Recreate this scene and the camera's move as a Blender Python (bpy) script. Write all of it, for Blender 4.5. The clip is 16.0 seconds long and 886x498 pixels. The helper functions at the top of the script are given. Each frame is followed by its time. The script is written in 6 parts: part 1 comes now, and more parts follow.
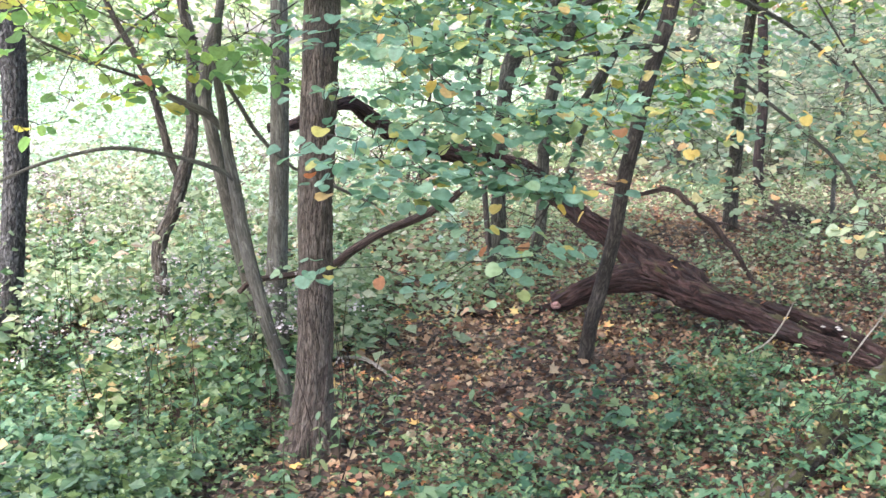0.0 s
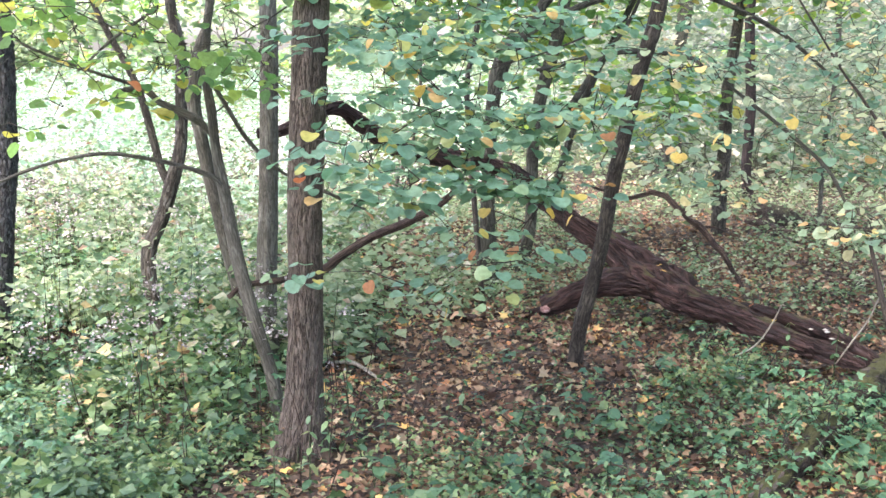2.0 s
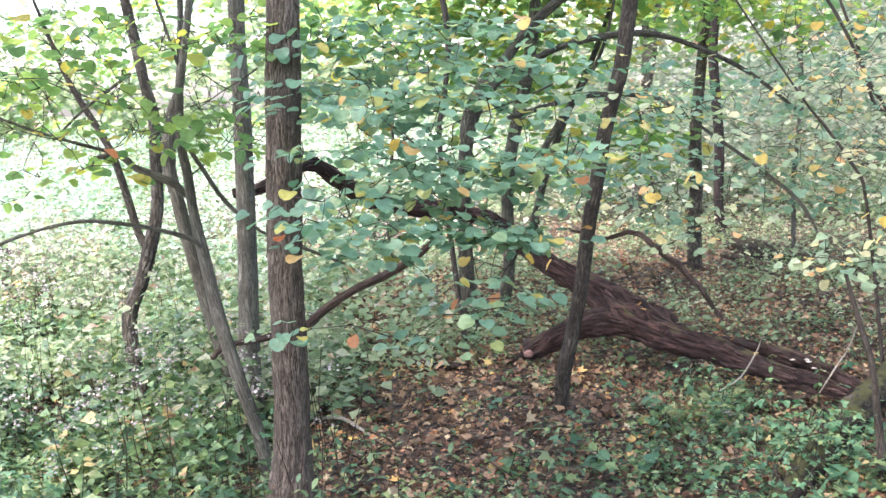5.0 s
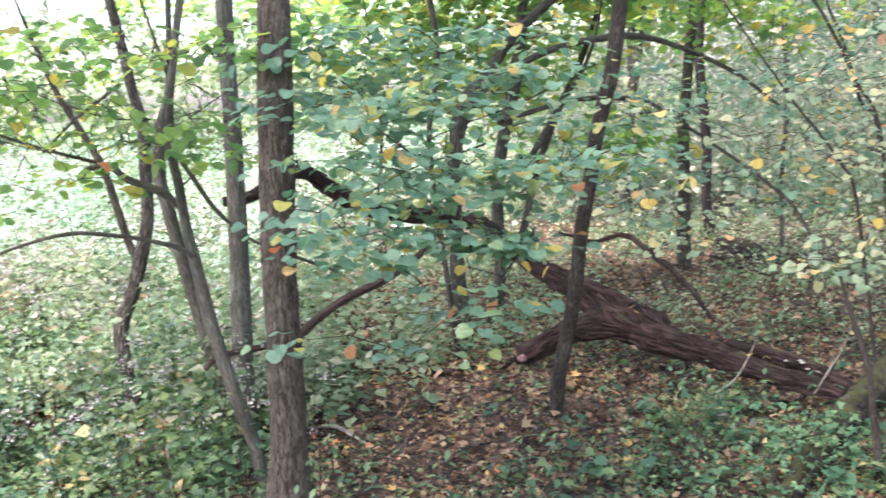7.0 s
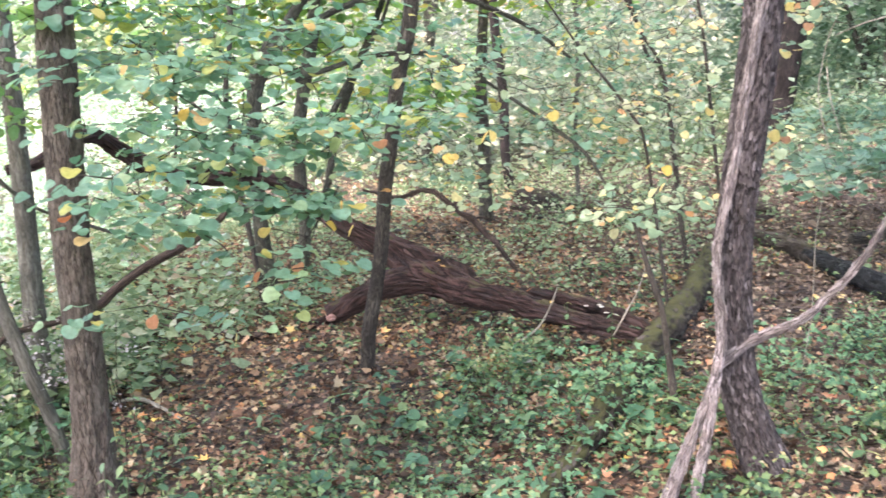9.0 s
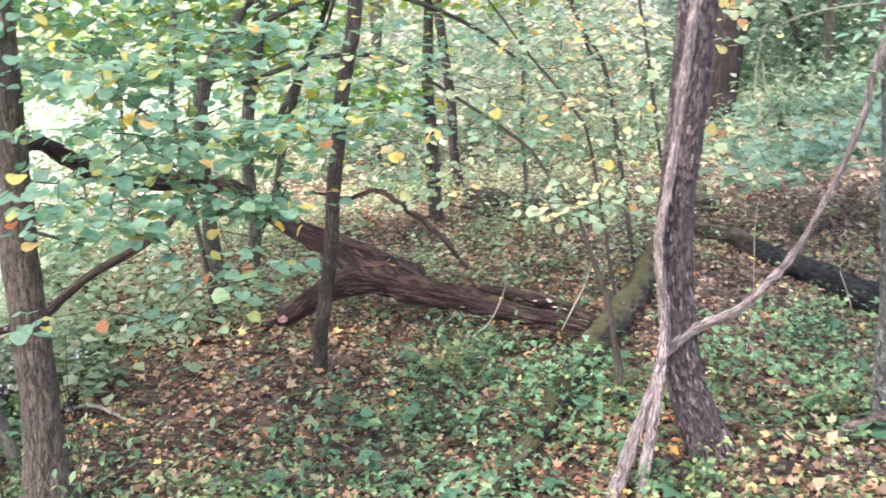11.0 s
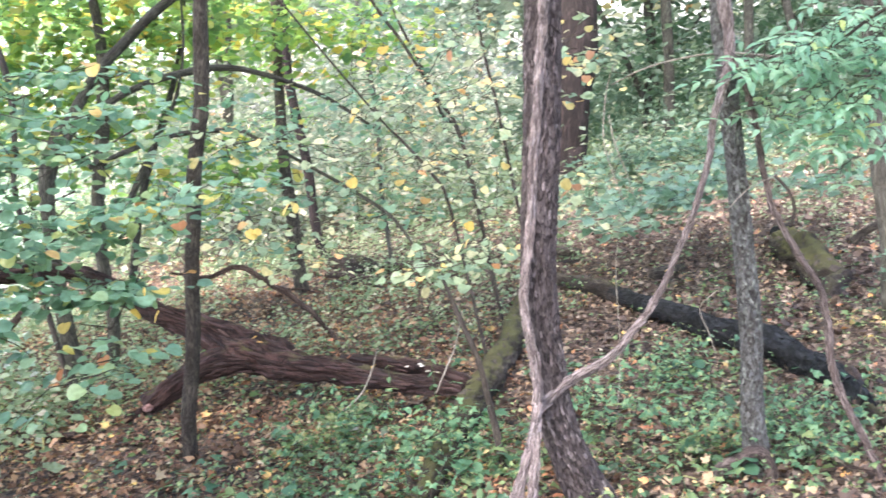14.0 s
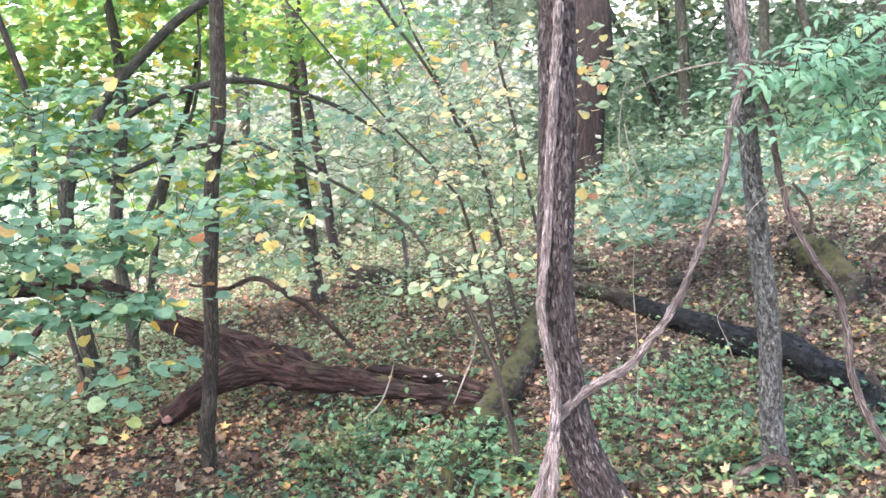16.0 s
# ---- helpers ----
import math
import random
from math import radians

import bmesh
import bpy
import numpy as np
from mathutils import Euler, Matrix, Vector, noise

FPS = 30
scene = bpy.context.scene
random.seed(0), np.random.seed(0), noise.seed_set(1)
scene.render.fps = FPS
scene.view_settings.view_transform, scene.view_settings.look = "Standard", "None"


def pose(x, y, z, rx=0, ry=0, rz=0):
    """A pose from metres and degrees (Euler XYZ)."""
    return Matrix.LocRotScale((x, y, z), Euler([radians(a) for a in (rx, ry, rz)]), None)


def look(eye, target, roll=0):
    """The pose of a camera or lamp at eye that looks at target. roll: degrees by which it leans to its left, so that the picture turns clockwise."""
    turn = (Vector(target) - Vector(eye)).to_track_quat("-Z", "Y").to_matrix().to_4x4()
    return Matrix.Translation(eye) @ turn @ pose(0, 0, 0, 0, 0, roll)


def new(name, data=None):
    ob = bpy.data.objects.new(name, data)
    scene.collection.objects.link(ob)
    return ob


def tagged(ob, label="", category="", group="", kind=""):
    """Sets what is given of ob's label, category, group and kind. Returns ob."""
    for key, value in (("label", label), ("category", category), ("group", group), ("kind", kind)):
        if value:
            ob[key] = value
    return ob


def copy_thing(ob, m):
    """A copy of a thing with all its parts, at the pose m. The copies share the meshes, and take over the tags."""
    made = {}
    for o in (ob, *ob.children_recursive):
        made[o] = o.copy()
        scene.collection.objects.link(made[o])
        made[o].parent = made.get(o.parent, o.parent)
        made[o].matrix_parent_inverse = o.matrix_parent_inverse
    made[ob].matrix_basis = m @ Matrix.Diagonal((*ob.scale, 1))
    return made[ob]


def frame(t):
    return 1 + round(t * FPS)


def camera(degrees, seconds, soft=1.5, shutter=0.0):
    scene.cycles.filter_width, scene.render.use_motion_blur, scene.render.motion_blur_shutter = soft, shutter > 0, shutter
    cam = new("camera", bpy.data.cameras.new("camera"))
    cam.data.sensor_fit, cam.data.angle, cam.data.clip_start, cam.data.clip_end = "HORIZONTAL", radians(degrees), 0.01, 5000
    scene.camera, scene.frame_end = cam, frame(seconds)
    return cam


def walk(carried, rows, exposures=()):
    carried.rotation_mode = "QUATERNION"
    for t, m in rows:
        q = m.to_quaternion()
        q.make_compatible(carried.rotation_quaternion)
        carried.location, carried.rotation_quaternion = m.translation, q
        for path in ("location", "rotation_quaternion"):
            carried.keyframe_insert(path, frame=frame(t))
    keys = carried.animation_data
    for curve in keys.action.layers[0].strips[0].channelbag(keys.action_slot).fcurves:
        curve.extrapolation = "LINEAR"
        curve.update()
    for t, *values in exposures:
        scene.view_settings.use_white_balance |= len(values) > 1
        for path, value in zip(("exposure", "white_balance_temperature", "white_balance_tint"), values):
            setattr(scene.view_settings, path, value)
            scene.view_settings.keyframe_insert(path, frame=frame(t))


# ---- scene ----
cam = camera(44.45, 16.0, soft=1.5, shutter=1.1)
PATH = [
    (0, look((0.000, 0.000, 1.600), (0.0002, 1.9635, 1.2180), -0.00)),
    (0.5, look((0.001, -0.017, 1.600), (0.0100, 1.9474, 1.2248), 0.17)),
    (1, look((0.000, -0.016, 1.598), (0.0138, 1.9490, 1.2234), 0.07)),
    (1.5, look((0.000, -0.016, 1.597), (0.0154, 1.9493, 1.2276), 0.04)),
    (2, look((0.001, -0.014, 1.598), (0.0202, 1.9510, 1.2256), -0.13)),
    (2.5, look((-0.003, -0.016, 1.600), (0.0238, 1.9511, 1.2367), -0.32)),
    (3, look((0.003, -0.005, 1.601), (0.0904, 1.9526, 1.2008), -0.61)),
    (3.5, look((0.001, -0.032, 1.607), (0.1268, 1.9265, 1.2232), -0.72)),
    (4, look((-0.007, -0.041, 1.607), (0.0803, 1.9183, 1.2161), -1.11)),
    (4.5, look((-0.002, -0.027, 1.609), (0.0428, 1.9470, 1.2941), -2.36)),
    (4.7, look((-0.004, -0.039, 1.608), (0.0519, 1.9399, 1.3225), -2.61)),
    (6.8, look((-0.044, -0.026, 1.632), (0.0259, 1.9516, 1.3448), -3.60)),
    (7, look((-0.042, -0.022, 1.632), (0.0473, 1.9553, 1.3481), -3.56)),
    (7.5, look((-0.041, -0.024, 1.633), (0.0818, 1.9506, 1.3428), -3.59)),
    (8, look((-0.035, -0.000, 1.633), (0.1414, 1.9705, 1.3400), -3.60)),
    (8.5, look((-0.031, -0.000, 1.629), (0.2969, 1.9406, 1.2760), -4.08)),
    (8.7, look((-0.038, 0.012, 1.632), (0.3636, 1.9338, 1.2512), -4.22)),
    (10.8, look((-0.025, -0.041, 1.619), (0.4755, 1.8563, 1.2298), -4.63)),
    (11, look((-0.035, -0.048, 1.627), (0.4839, 1.8436, 1.2370), -5.13)),
    (11.5, look((-0.021, -0.024, 1.627), (0.5424, 1.8534, 1.2271), -5.71)),
    (12, look((-0.004, -0.005, 1.629), (0.7324, 1.8203, 1.2737), -6.00)),
    (12.5, look((-0.007, -0.004, 1.628), (0.8340, 1.7889, 1.3490), -7.51)),
    (13, look((-0.004, -0.000, 1.636), (0.8443, 1.7901, 1.3649), -7.87)),
    (13.5, look((-0.003, -0.001, 1.634), (0.8114, 1.8053, 1.3586), -8.09)),
    (14, look((-0.008, -0.007, 1.634), (0.7581, 1.8156, 1.3310), -8.20)),
    (14.5, look((-0.007, -0.008, 1.634), (0.7305, 1.8337, 1.3833), -8.59)),
    (15, look((-0.009, -0.001, 1.632), (0.7364, 1.8358, 1.3656), -8.51)),
    (15.5, look((-0.010, -0.015, 1.634), (0.7286, 1.8239, 1.3655), -8.59)),
    (16, look((-0.012, -0.014, 1.638), (0.7300, 1.8219, 1.3567), -8.78)),
]
walk(cam, PATH, [(0, 2.87, 6500, 23), (4.5, 2.91, 6500, 23), (7, 2.7, 6500, 23), (8, 2.74, 6500, 23), (8.6, 2.98, 6700, 23), (11, 3.18, 6700, 23), (12.3, 3.16, 6530, 23), (16, 3.12, 6500, 23)])

# ---- light ----
SUN_AZ, SUN_EL = radians(-130), radians(56)
world = bpy.data.worlds.new("sky")
scene.world = world
world.use_nodes = True
wn = world.node_tree
sky = wn.nodes.new("ShaderNodeTexSky")
sky.sky_type = "NISHITA"
sky.sun_disc = False
sky.sun_elevation, sky.sun_rotation = SUN_EL, SUN_AZ
sky.air_density, sky.dust_density = 1.0, 3.0
wn.nodes["Background"].inputs["Strength"].default_value = 0.15
wn.links.new(sky.outputs[0], wn.nodes["Background"].inputs["Color"])
sun = new("sun", bpy.data.lights.new("sun", "SUN"))
sun.data.energy, sun.data.angle, sun.data.color = 2.3, radians(20), (1.0, 0.96, 0.9)
sun.matrix_world = look((0, 0, 0), (-math.sin(SUN_AZ) * math.cos(SUN_EL), -math.cos(SUN_AZ) * math.cos(SUN_EL), -math.sin(SUN_EL)))

rng = np.random.default_rng(7)


# ---- materials ----
def nodes_of(name):
    m = bpy.data.materials.new(name)
    m.use_nodes = True
    nt = m.node_tree
    return m, nt, nt.nodes, nt.links, nt.nodes["Principled BSDF"]


def ramp_node(nt, stops, mode="LINEAR"):
    r = nt.nodes.new("ShaderNodeValToRGB")
    r.color_ramp.interpolation = mode
    els = r.color_ramp.elements
    while len(els) < len(stops):
        els.new(0.5)
    for e, (p, c) in zip(els, stops):
        e.position, e.color = p, (*c, 1)
    return r


def leaf_material(name, stops, through_share=0.35, rough=0.5, single=False, patch=0.0, patch_scale=2.6):
    """Leaf blades: a colour for each blade, mottling, gloss, and light that comes through."""
    m, nt, nd, ln, bsdf = nodes_of(name)
    if single:
        src = nd.new("ShaderNodeObjectInfo").outputs["Random"]
    else:
        src = nd.new("ShaderNodeNewGeometry").outputs["Random Per Island"]
    r = ramp_node(nt, stops)
    tc = nd.new("ShaderNodeTexCoord")
    big = nd.new("ShaderNodeTexNoise")
    big.inputs["Scale"].default_value = patch_scale
    big.inputs["Detail"].default_value = 3
    ln.new(nd.new("ShaderNodeNewGeometry").outputs["Position"], big.inputs["Vector"])
    spread = nd.new("ShaderNodeMapRange")
    spread.inputs["From Min"].default_value, spread.inputs["From Max"].default_value = 0.32, 0.68
    ln.new(big.outputs[0], spread.inputs["Value"])
    hue = nd.new("ShaderNodeMix")
    hue.data_type = "FLOAT"
    hue.inputs["Factor"].default_value = patch
    ln.new(src, hue.inputs["A"])
    ln.new(spread.outputs[0], hue.inputs["B"])
    wide = nd.new("ShaderNodeMapRange")
    wide.inputs["From Min"].default_value, wide.inputs["From Max"].default_value = 0.3 * patch, 1 - 0.3 * patch
    ln.new(hue.outputs["Result"], wide.inputs["Value"])
    ln.new(wide.outputs[0], r.inputs[0])
    no = nd.new("ShaderNodeTexNoise")
    no.inputs["Scale"].default_value = 60
    ln.new(tc.outputs["Object"], no.inputs["Vector"])
    mix = nd.new("ShaderNodeMix")
    mix.data_type, mix.blend_type = "RGBA", "MULTIPLY"
    mr = ramp_node(nt, [(0.3, (0.72, 0.7, 0.62)), (0.65, (1.1, 1.1, 1.1))])
    ln.new(no.outputs[0], mr.inputs[0])
    mix.inputs["Factor"].default_value = 0.7
    ln.new(r.outputs[0], mix.inputs["A"])
    ln.new(mr.outputs[0], mix.inputs["B"])
    col = mix.outputs["Result"]
    ln.new(col, bsdf.inputs["Base Color"])
    bsdf.inputs["Roughness"].default_value = rough
    if through_share > 0:
        tr = nd.new("ShaderNodeBsdfTranslucent")
        hs = nd.new("ShaderNodeHueSaturation")
        hs.inputs["Hue"].default_value = 0.47
        hs.inputs["Saturation"].default_value = 1.15
        hs.inputs["Value"].default_value = 1.6
        ln.new(col, hs.inputs["Color"])
        ln.new(hs.outputs[0], tr.inputs["Color"])
        ms = nd.new("ShaderNodeMixShader")
        ms.inputs[0].default_value = through_share
        ln.new(bsdf.outputs[0], ms.inputs[1])
        ln.new(tr.outputs[0], ms.inputs[2])
        ln.new(ms.outputs[0], nd["Material Output"].inputs["Surface"])
    return m


def bark_material(name, dark, mid, light, across=38.0, along=6.0, moss=0.0, lichen=0.0, rough=0.85, depth=0.012, stain=0.6):
    """Bark: long furrows, plates, stains at a larger scale, optional moss on upper sides and lichen specks."""
    m, nt, nd, ln, bsdf = nodes_of(name)
    tc = nd.new("ShaderNodeTexCoord")
    uv = nd.new("ShaderNodeMapping")
    uv.inputs["Scale"].default_value = (across, along, 1)
    ln.new(tc.outputs["UV"], uv.inputs["Vector"])
    n1 = nd.new("ShaderNodeTexNoise")
    n1.inputs["Scale"].default_value = 1.0
    n1.inputs["Detail"].default_value = 9
    n1.inputs["Roughness"].default_value = 0.62
    n1.inputs["Distortion"].default_value = 0.6
    ln.new(uv.outputs[0], n1.inputs["Vector"])
    n2 = nd.new("ShaderNodeTexNoise")
    n2.inputs["Scale"].default_value = 7.0
    n2.inputs["Detail"].default_value = 3
    ln.new(tc.outputs["Object"], n2.inputs["Vector"])
    off = nd.new("ShaderNodeMath")
    off.operation = "SUBTRACT"
    ln.new(n1.outputs[0], off.inputs[0])
    off.inputs[1].default_value = 0.5
    ab = nd.new("ShaderNodeMath")
    ab.operation = "ABSOLUTE"
    ln.new(off.outputs[0], ab.inputs[0])
    ridge = nd.new("ShaderNodeMath")
    ridge.operation = "MULTIPLY"
    ridge.use_clamp = True
    ln.new(ab.outputs[0], ridge.inputs[0])
    ridge.inputs[1].default_value = 6.0
    r = ramp_node(nt, [(0.04, dark), (0.3, mid), (0.9, light)])
    ln.new(ridge.outputs[0], r.inputs[0])
    mix = nd.new("ShaderNodeMix")
    mix.data_type, mix.blend_type = "RGBA", "MULTIPLY"
    mix.inputs["Factor"].default_value = 0.8
    r2 = ramp_node(nt, [(0.3, (stain, 0.97 * stain, 0.92 * stain)), (0.7, (1.8 - stain, 1.8 - stain, 1.8 - stain))])
    ln.new(n2.outputs[0], r2.inputs[0])
    ln.new(r.outputs[0], mix.inputs["A"])
    ln.new(r2.outputs[0], mix.inputs["B"])
    col = mix.outputs["Result"]
    if lichen > 0:
        v = nd.new("ShaderNodeTexNoise")
        v.inputs["Scale"].default_value = 55
        v.inputs["Detail"].default_value = 4
        ln.new(tc.outputs["Object"], v.inputs["Vector"])
        lr = ramp_node(nt, [(0.6 - 0.12 * lichen, (0, 0, 0)), (0.72 - 0.12 * lichen, (1, 1, 1))])
        ln.new(v.outputs[0], lr.inputs[0])
        lm = nd.new("ShaderNodeMix")
        lm.data_type = "RGBA"
        ln.new(lr.outputs[0], lm.inputs["Factor"])
        ln.new(col, lm.inputs["A"])
        lm.inputs["B"].default_value = (0.17, 0.188, 0.16, 1)
        col = lm.outputs["Result"]
    if moss > 0:
        geo = nd.new("ShaderNodeNewGeometry")
        sep = nd.new("ShaderNodeSeparateXYZ")
        ln.new(geo.outputs["Normal"], sep.inputs[0])
        ad = nd.new("ShaderNodeMath")
        ad.operation = "MULTIPLY_ADD"
        ln.new(n2.outputs[0], ad.inputs[0])
        ad.inputs[1].default_value = 2.2
        ln.new(sep.outputs["Z"], ad.inputs[2])
        rng_node = nd.new("ShaderNodeMapRange")
        rng_node.inputs["From Min"].default_value = 2.1 - moss
        rng_node.inputs["From Max"].default_value = 2.7 - moss
        ln.new(ad.outputs[0], rng_node.inputs["Value"])
        mm = nd.new("ShaderNodeMix")
        mm.data_type = "RGBA"
        ln.new(rng_node.outputs[0], mm.inputs["Factor"])
        ln.new(col, mm.inputs["A"])
        mm.inputs["B"].default_value = (0.086, 0.086, 0.031, 1)
        col = mm.outputs["Result"]
    ln.new(col, bsdf.inputs["Base Color"])
    bsdf.inputs["Roughness"].default_value = rough
    bsdf.inputs["Specular IOR Level"].default_value = 0.25
    bp = nd.new("ShaderNodeBump")
    bp.inputs["Strength"].default_value = 0.9
    bp.inputs["Distance"].default_value = depth
    ln.new(ridge.outputs[0], bp.inputs["Height"])
    ln.new(bp.outputs[0], bsdf.inputs["Normal"])
    return m


def plate_material(name, stops, lichen=0.0, rough=0.9):
    """Plates of bark or weathered wood: a tone for each plate, grain along it, grey-green lichen where asked."""
    m, nt, nd, ln, bsdf = nodes_of(name)
    r = ramp_node(nt, stops)
    ln.new(nd.new("ShaderNodeNewGeometry").outputs["Random Per Island"], r.inputs[0])
    tc = nd.new("ShaderNodeTexCoord")
    grain = nd.new("ShaderNodeMapping")
    grain.inputs["Scale"].default_value = (1, 1, 0.3)
    ln.new(tc.outputs["Object"], grain.inputs["Vector"])
    n1 = nd.new("ShaderNodeTexNoise")
    n1.inputs["Scale"].default_value, n1.inputs["Detail"].default_value = 210, 6
    ln.new(grain.outputs[0], n1.inputs["Vector"])
    n2 = nd.new("ShaderNodeTexNoise")
    n2.inputs["Scale"].default_value, n2.inputs["Detail"].default_value = 9, 4
    ln.new(tc.outputs["Object"], n2.inputs["Vector"])
    col = r.outputs[0]
    for src, lo, hi in ((n1, 0.55, 1.3), (n2, 0.7, 1.25)):
        tone = ramp_node(nt, [(0.35, (lo, lo, lo)), (0.65, (hi, hi, hi))])
        ln.new(src.outputs[0], tone.inputs[0])
        mx = nd.new("ShaderNodeMix")
        mx.data_type, mx.blend_type = "RGBA", "MULTIPLY"
        mx.inputs["Factor"].default_value = 0.9
        ln.new(col, mx.inputs["A"])
        ln.new(tone.outputs[0], mx.inputs["B"])
        col = mx.outputs["Result"]
    if lichen > 0:
        spots = nd.new("ShaderNodeTexNoise")
        spots.inputs["Scale"].default_value, spots.inputs["Detail"].default_value = 48, 5
        ln.new(tc.outputs["Object"], spots.inputs["Vector"])
        lr = ramp_node(nt, [(0.62 - 0.14 * lichen, (0, 0, 0)), (0.7 - 0.14 * lichen, (1, 1, 1))])
        ln.new(spots.outputs[0], lr.inputs[0])
        mx = nd.new("ShaderNodeMix")
        mx.data_type = "RGBA"
        ln.new(lr.outputs[0], mx.inputs["Factor"])
        ln.new(col, mx.inputs["A"])
        mx.inputs["B"].default_value = (0.155, 0.172, 0.15, 1)
        col = mx.outputs["Result"]
    ln.new(col, bsdf.inputs["Base Color"])
    bsdf.inputs["Roughness"].default_value = rough
    bsdf.inputs["Specular IOR Level"].default_value = 0.3
    bp = nd.new("ShaderNodeBump")
    bp.inputs["Strength"].default_value, bp.inputs["Distance"].default_value = 0.7, 0.004
    ln.new(n1.outputs[0], bp.inputs["Height"])
    ln.new(bp.outputs[0], bsdf.inputs["Normal"])
    return m


def soil_material():
    """Woodland floor: dark humus with crumbled leaves in patches."""
    m, nt, nd, ln, bsdf = nodes_of("woodland_floor")
    tc = nd.new("ShaderNodeTexCoord")
    v = nd.new("ShaderNodeTexVoronoi")
    v.inputs["Scale"].default_value = 26
    ln.new(tc.outputs["Object"], v.inputs["Vector"])
    n = nd.new("ShaderNodeTexNoise")
    n.inputs["Scale"].default_value = 1.3
    n.inputs["Detail"].default_value = 8
    ln.new(tc.outputs["Object"], n.inputs["Vector"])
    sep = nd.new("ShaderNodeSeparateColor")
    ln.new(v.outputs["Color"], sep.inputs[0])
    r = ramp_node(nt, [(0.0, (0.014, 0.01, 0.007)), (0.4, (0.045, 0.03, 0.021)), (0.7, (0.09, 0.06, 0.043)), (1.0, (0.17, 0.125, 0.09))])
    ln.new(sep.outputs[0], r.inputs[0])
    g = ramp_node(nt, [(0.4, (0.7, 0.65, 0.6)), (0.62, (1.05, 1.05, 0.95))])
    ln.new(n.outputs[0], g.inputs[0])
    mx = nd.new("ShaderNodeMix")
    mx.data_type, mx.blend_type = "RGBA", "MULTIPLY"
    mx.inputs["Factor"].default_value = 0.9
    ln.new(r.outputs[0], mx.inputs["A"])
    ln.new(g.outputs[0], mx.inputs["B"])
    far = nd.new("ShaderNodeVectorMath")
    far.operation = "DISTANCE"
    far.inputs[1].default_value = (2, 5, 0)
    ln.new(tc.outputs["Object"], far.inputs[0])
    mr = nd.new("ShaderNodeMapRange")
    mr.inputs["From Min"].default_value = 8
    mr.inputs["From Max"].default_value = 15
    ln.new(far.outputs["Value"], mr.inputs["Value"])
    grass = ramp_node(nt, [(0.35, (0.05, 0.085, 0.03)), (0.65, (0.12, 0.17, 0.07))])
    ln.new(n.outputs[0], grass.inputs[0])
    gm = nd.new("ShaderNodeMix")
    gm.data_type = "RGBA"
    ln.new(mr.outputs[0], gm.inputs["Factor"])
    ln.new(mx.outputs["Result"], gm.inputs["A"])
    ln.new(grass.outputs[0], gm.inputs["B"])
    ln.new(gm.outputs["Result"], bsdf.inputs["Base Color"])
    bsdf.inputs["Roughness"].default_value = 0.95
    bp = nd.new("ShaderNodeBump")
    bp.inputs["Distance"].default_value = 0.03
    ln.new(v.outputs["Distance"], bp.inputs["Height"])
    ln.new(bp.outputs[0], bsdf.inputs["Normal"])
    return m


M_SOIL = soil_material()
M_BARK = bark_material("furrowed_bark", (0.04, 0.03, 0.0235), (0.1, 0.08, 0.063), (0.165, 0.136, 0.109), 34, 15, depth=0.014)
M_BARK_GREY = bark_material("smooth_grey_bark", (0.062, 0.057, 0.046), (0.115, 0.109, 0.087), (0.18, 0.172, 0.14), 14, 9, depth=0.005)
M_BARK_DARK = bark_material("dark_bark", (0.026, 0.022, 0.017), (0.075, 0.065, 0.05), (0.15, 0.132, 0.104), 14, 10)
M_BARK_LICHEN = bark_material("lichen_bark", (0.026, 0.024, 0.022), (0.08, 0.077, 0.07), (0.15, 0.153, 0.145), 18, 22, lichen=0.5, depth=0.014)
M_SCALY = bark_material("scaly_bark", (0.019, 0.0145, 0.014), (0.068, 0.054, 0.051), (0.138, 0.116, 0.111), 26, 18, depth=0.016)
M_SCALY_DARK = bark_material("scaly_dark_bark", (0.02, 0.0195, 0.019), (0.062, 0.062, 0.061), (0.12, 0.12, 0.117), 24, 16, depth=0.015)
# Bark of the slim far trees, paled by haze in its colour.
M_BARK_FAR = bark_material("hazed_far_bark", (0.06, 0.058, 0.048), (0.1, 0.098, 0.082), (0.15, 0.146, 0.125), 12, 10)
# Shade of the deep wood is put into this bark colour.
M_BARK_DEEP = bark_material("shade_tinted_bark", (0.018, 0.018, 0.015), (0.045, 0.047, 0.038), (0.085, 0.088, 0.07), 10, 8)
# Dark red bark; its near-black tone doubles as shade on the far tree.
M_BARK_BIG = bark_material("dark_red_shade_bark", (0.008, 0.006, 0.006), (0.02, 0.015, 0.014), (0.042, 0.031, 0.029), 10, 4)
M_BARK_OLIVE = bark_material("olive_grey_bark", (0.032, 0.03, 0.022), (0.075, 0.073, 0.055), (0.125, 0.122, 0.094), 12, 9)
M_BARK_BROWN = bark_material("brown_bark", (0.022, 0.018, 0.014), (0.062, 0.052, 0.041), (0.115, 0.098, 0.078), 16, 14)
M_LOG = bark_material("weathered_red_wood", (0.012, 0.006, 0.005), (0.047, 0.0245, 0.02), (0.085, 0.049, 0.042), 13, 3.6, moss=0.12, depth=0.018, stain=0.35)
M_DEAD = bark_material("dead_wood", (0.02, 0.013, 0.01), (0.07, 0.045, 0.035), (0.14, 0.1, 0.078), 18, 6, depth=0.004)
M_MOSSY = bark_material("mossy_wood", (0.014, 0.011, 0.008), (0.04, 0.032, 0.023), (0.08, 0.065, 0.048), 18, 24, moss=0.6)
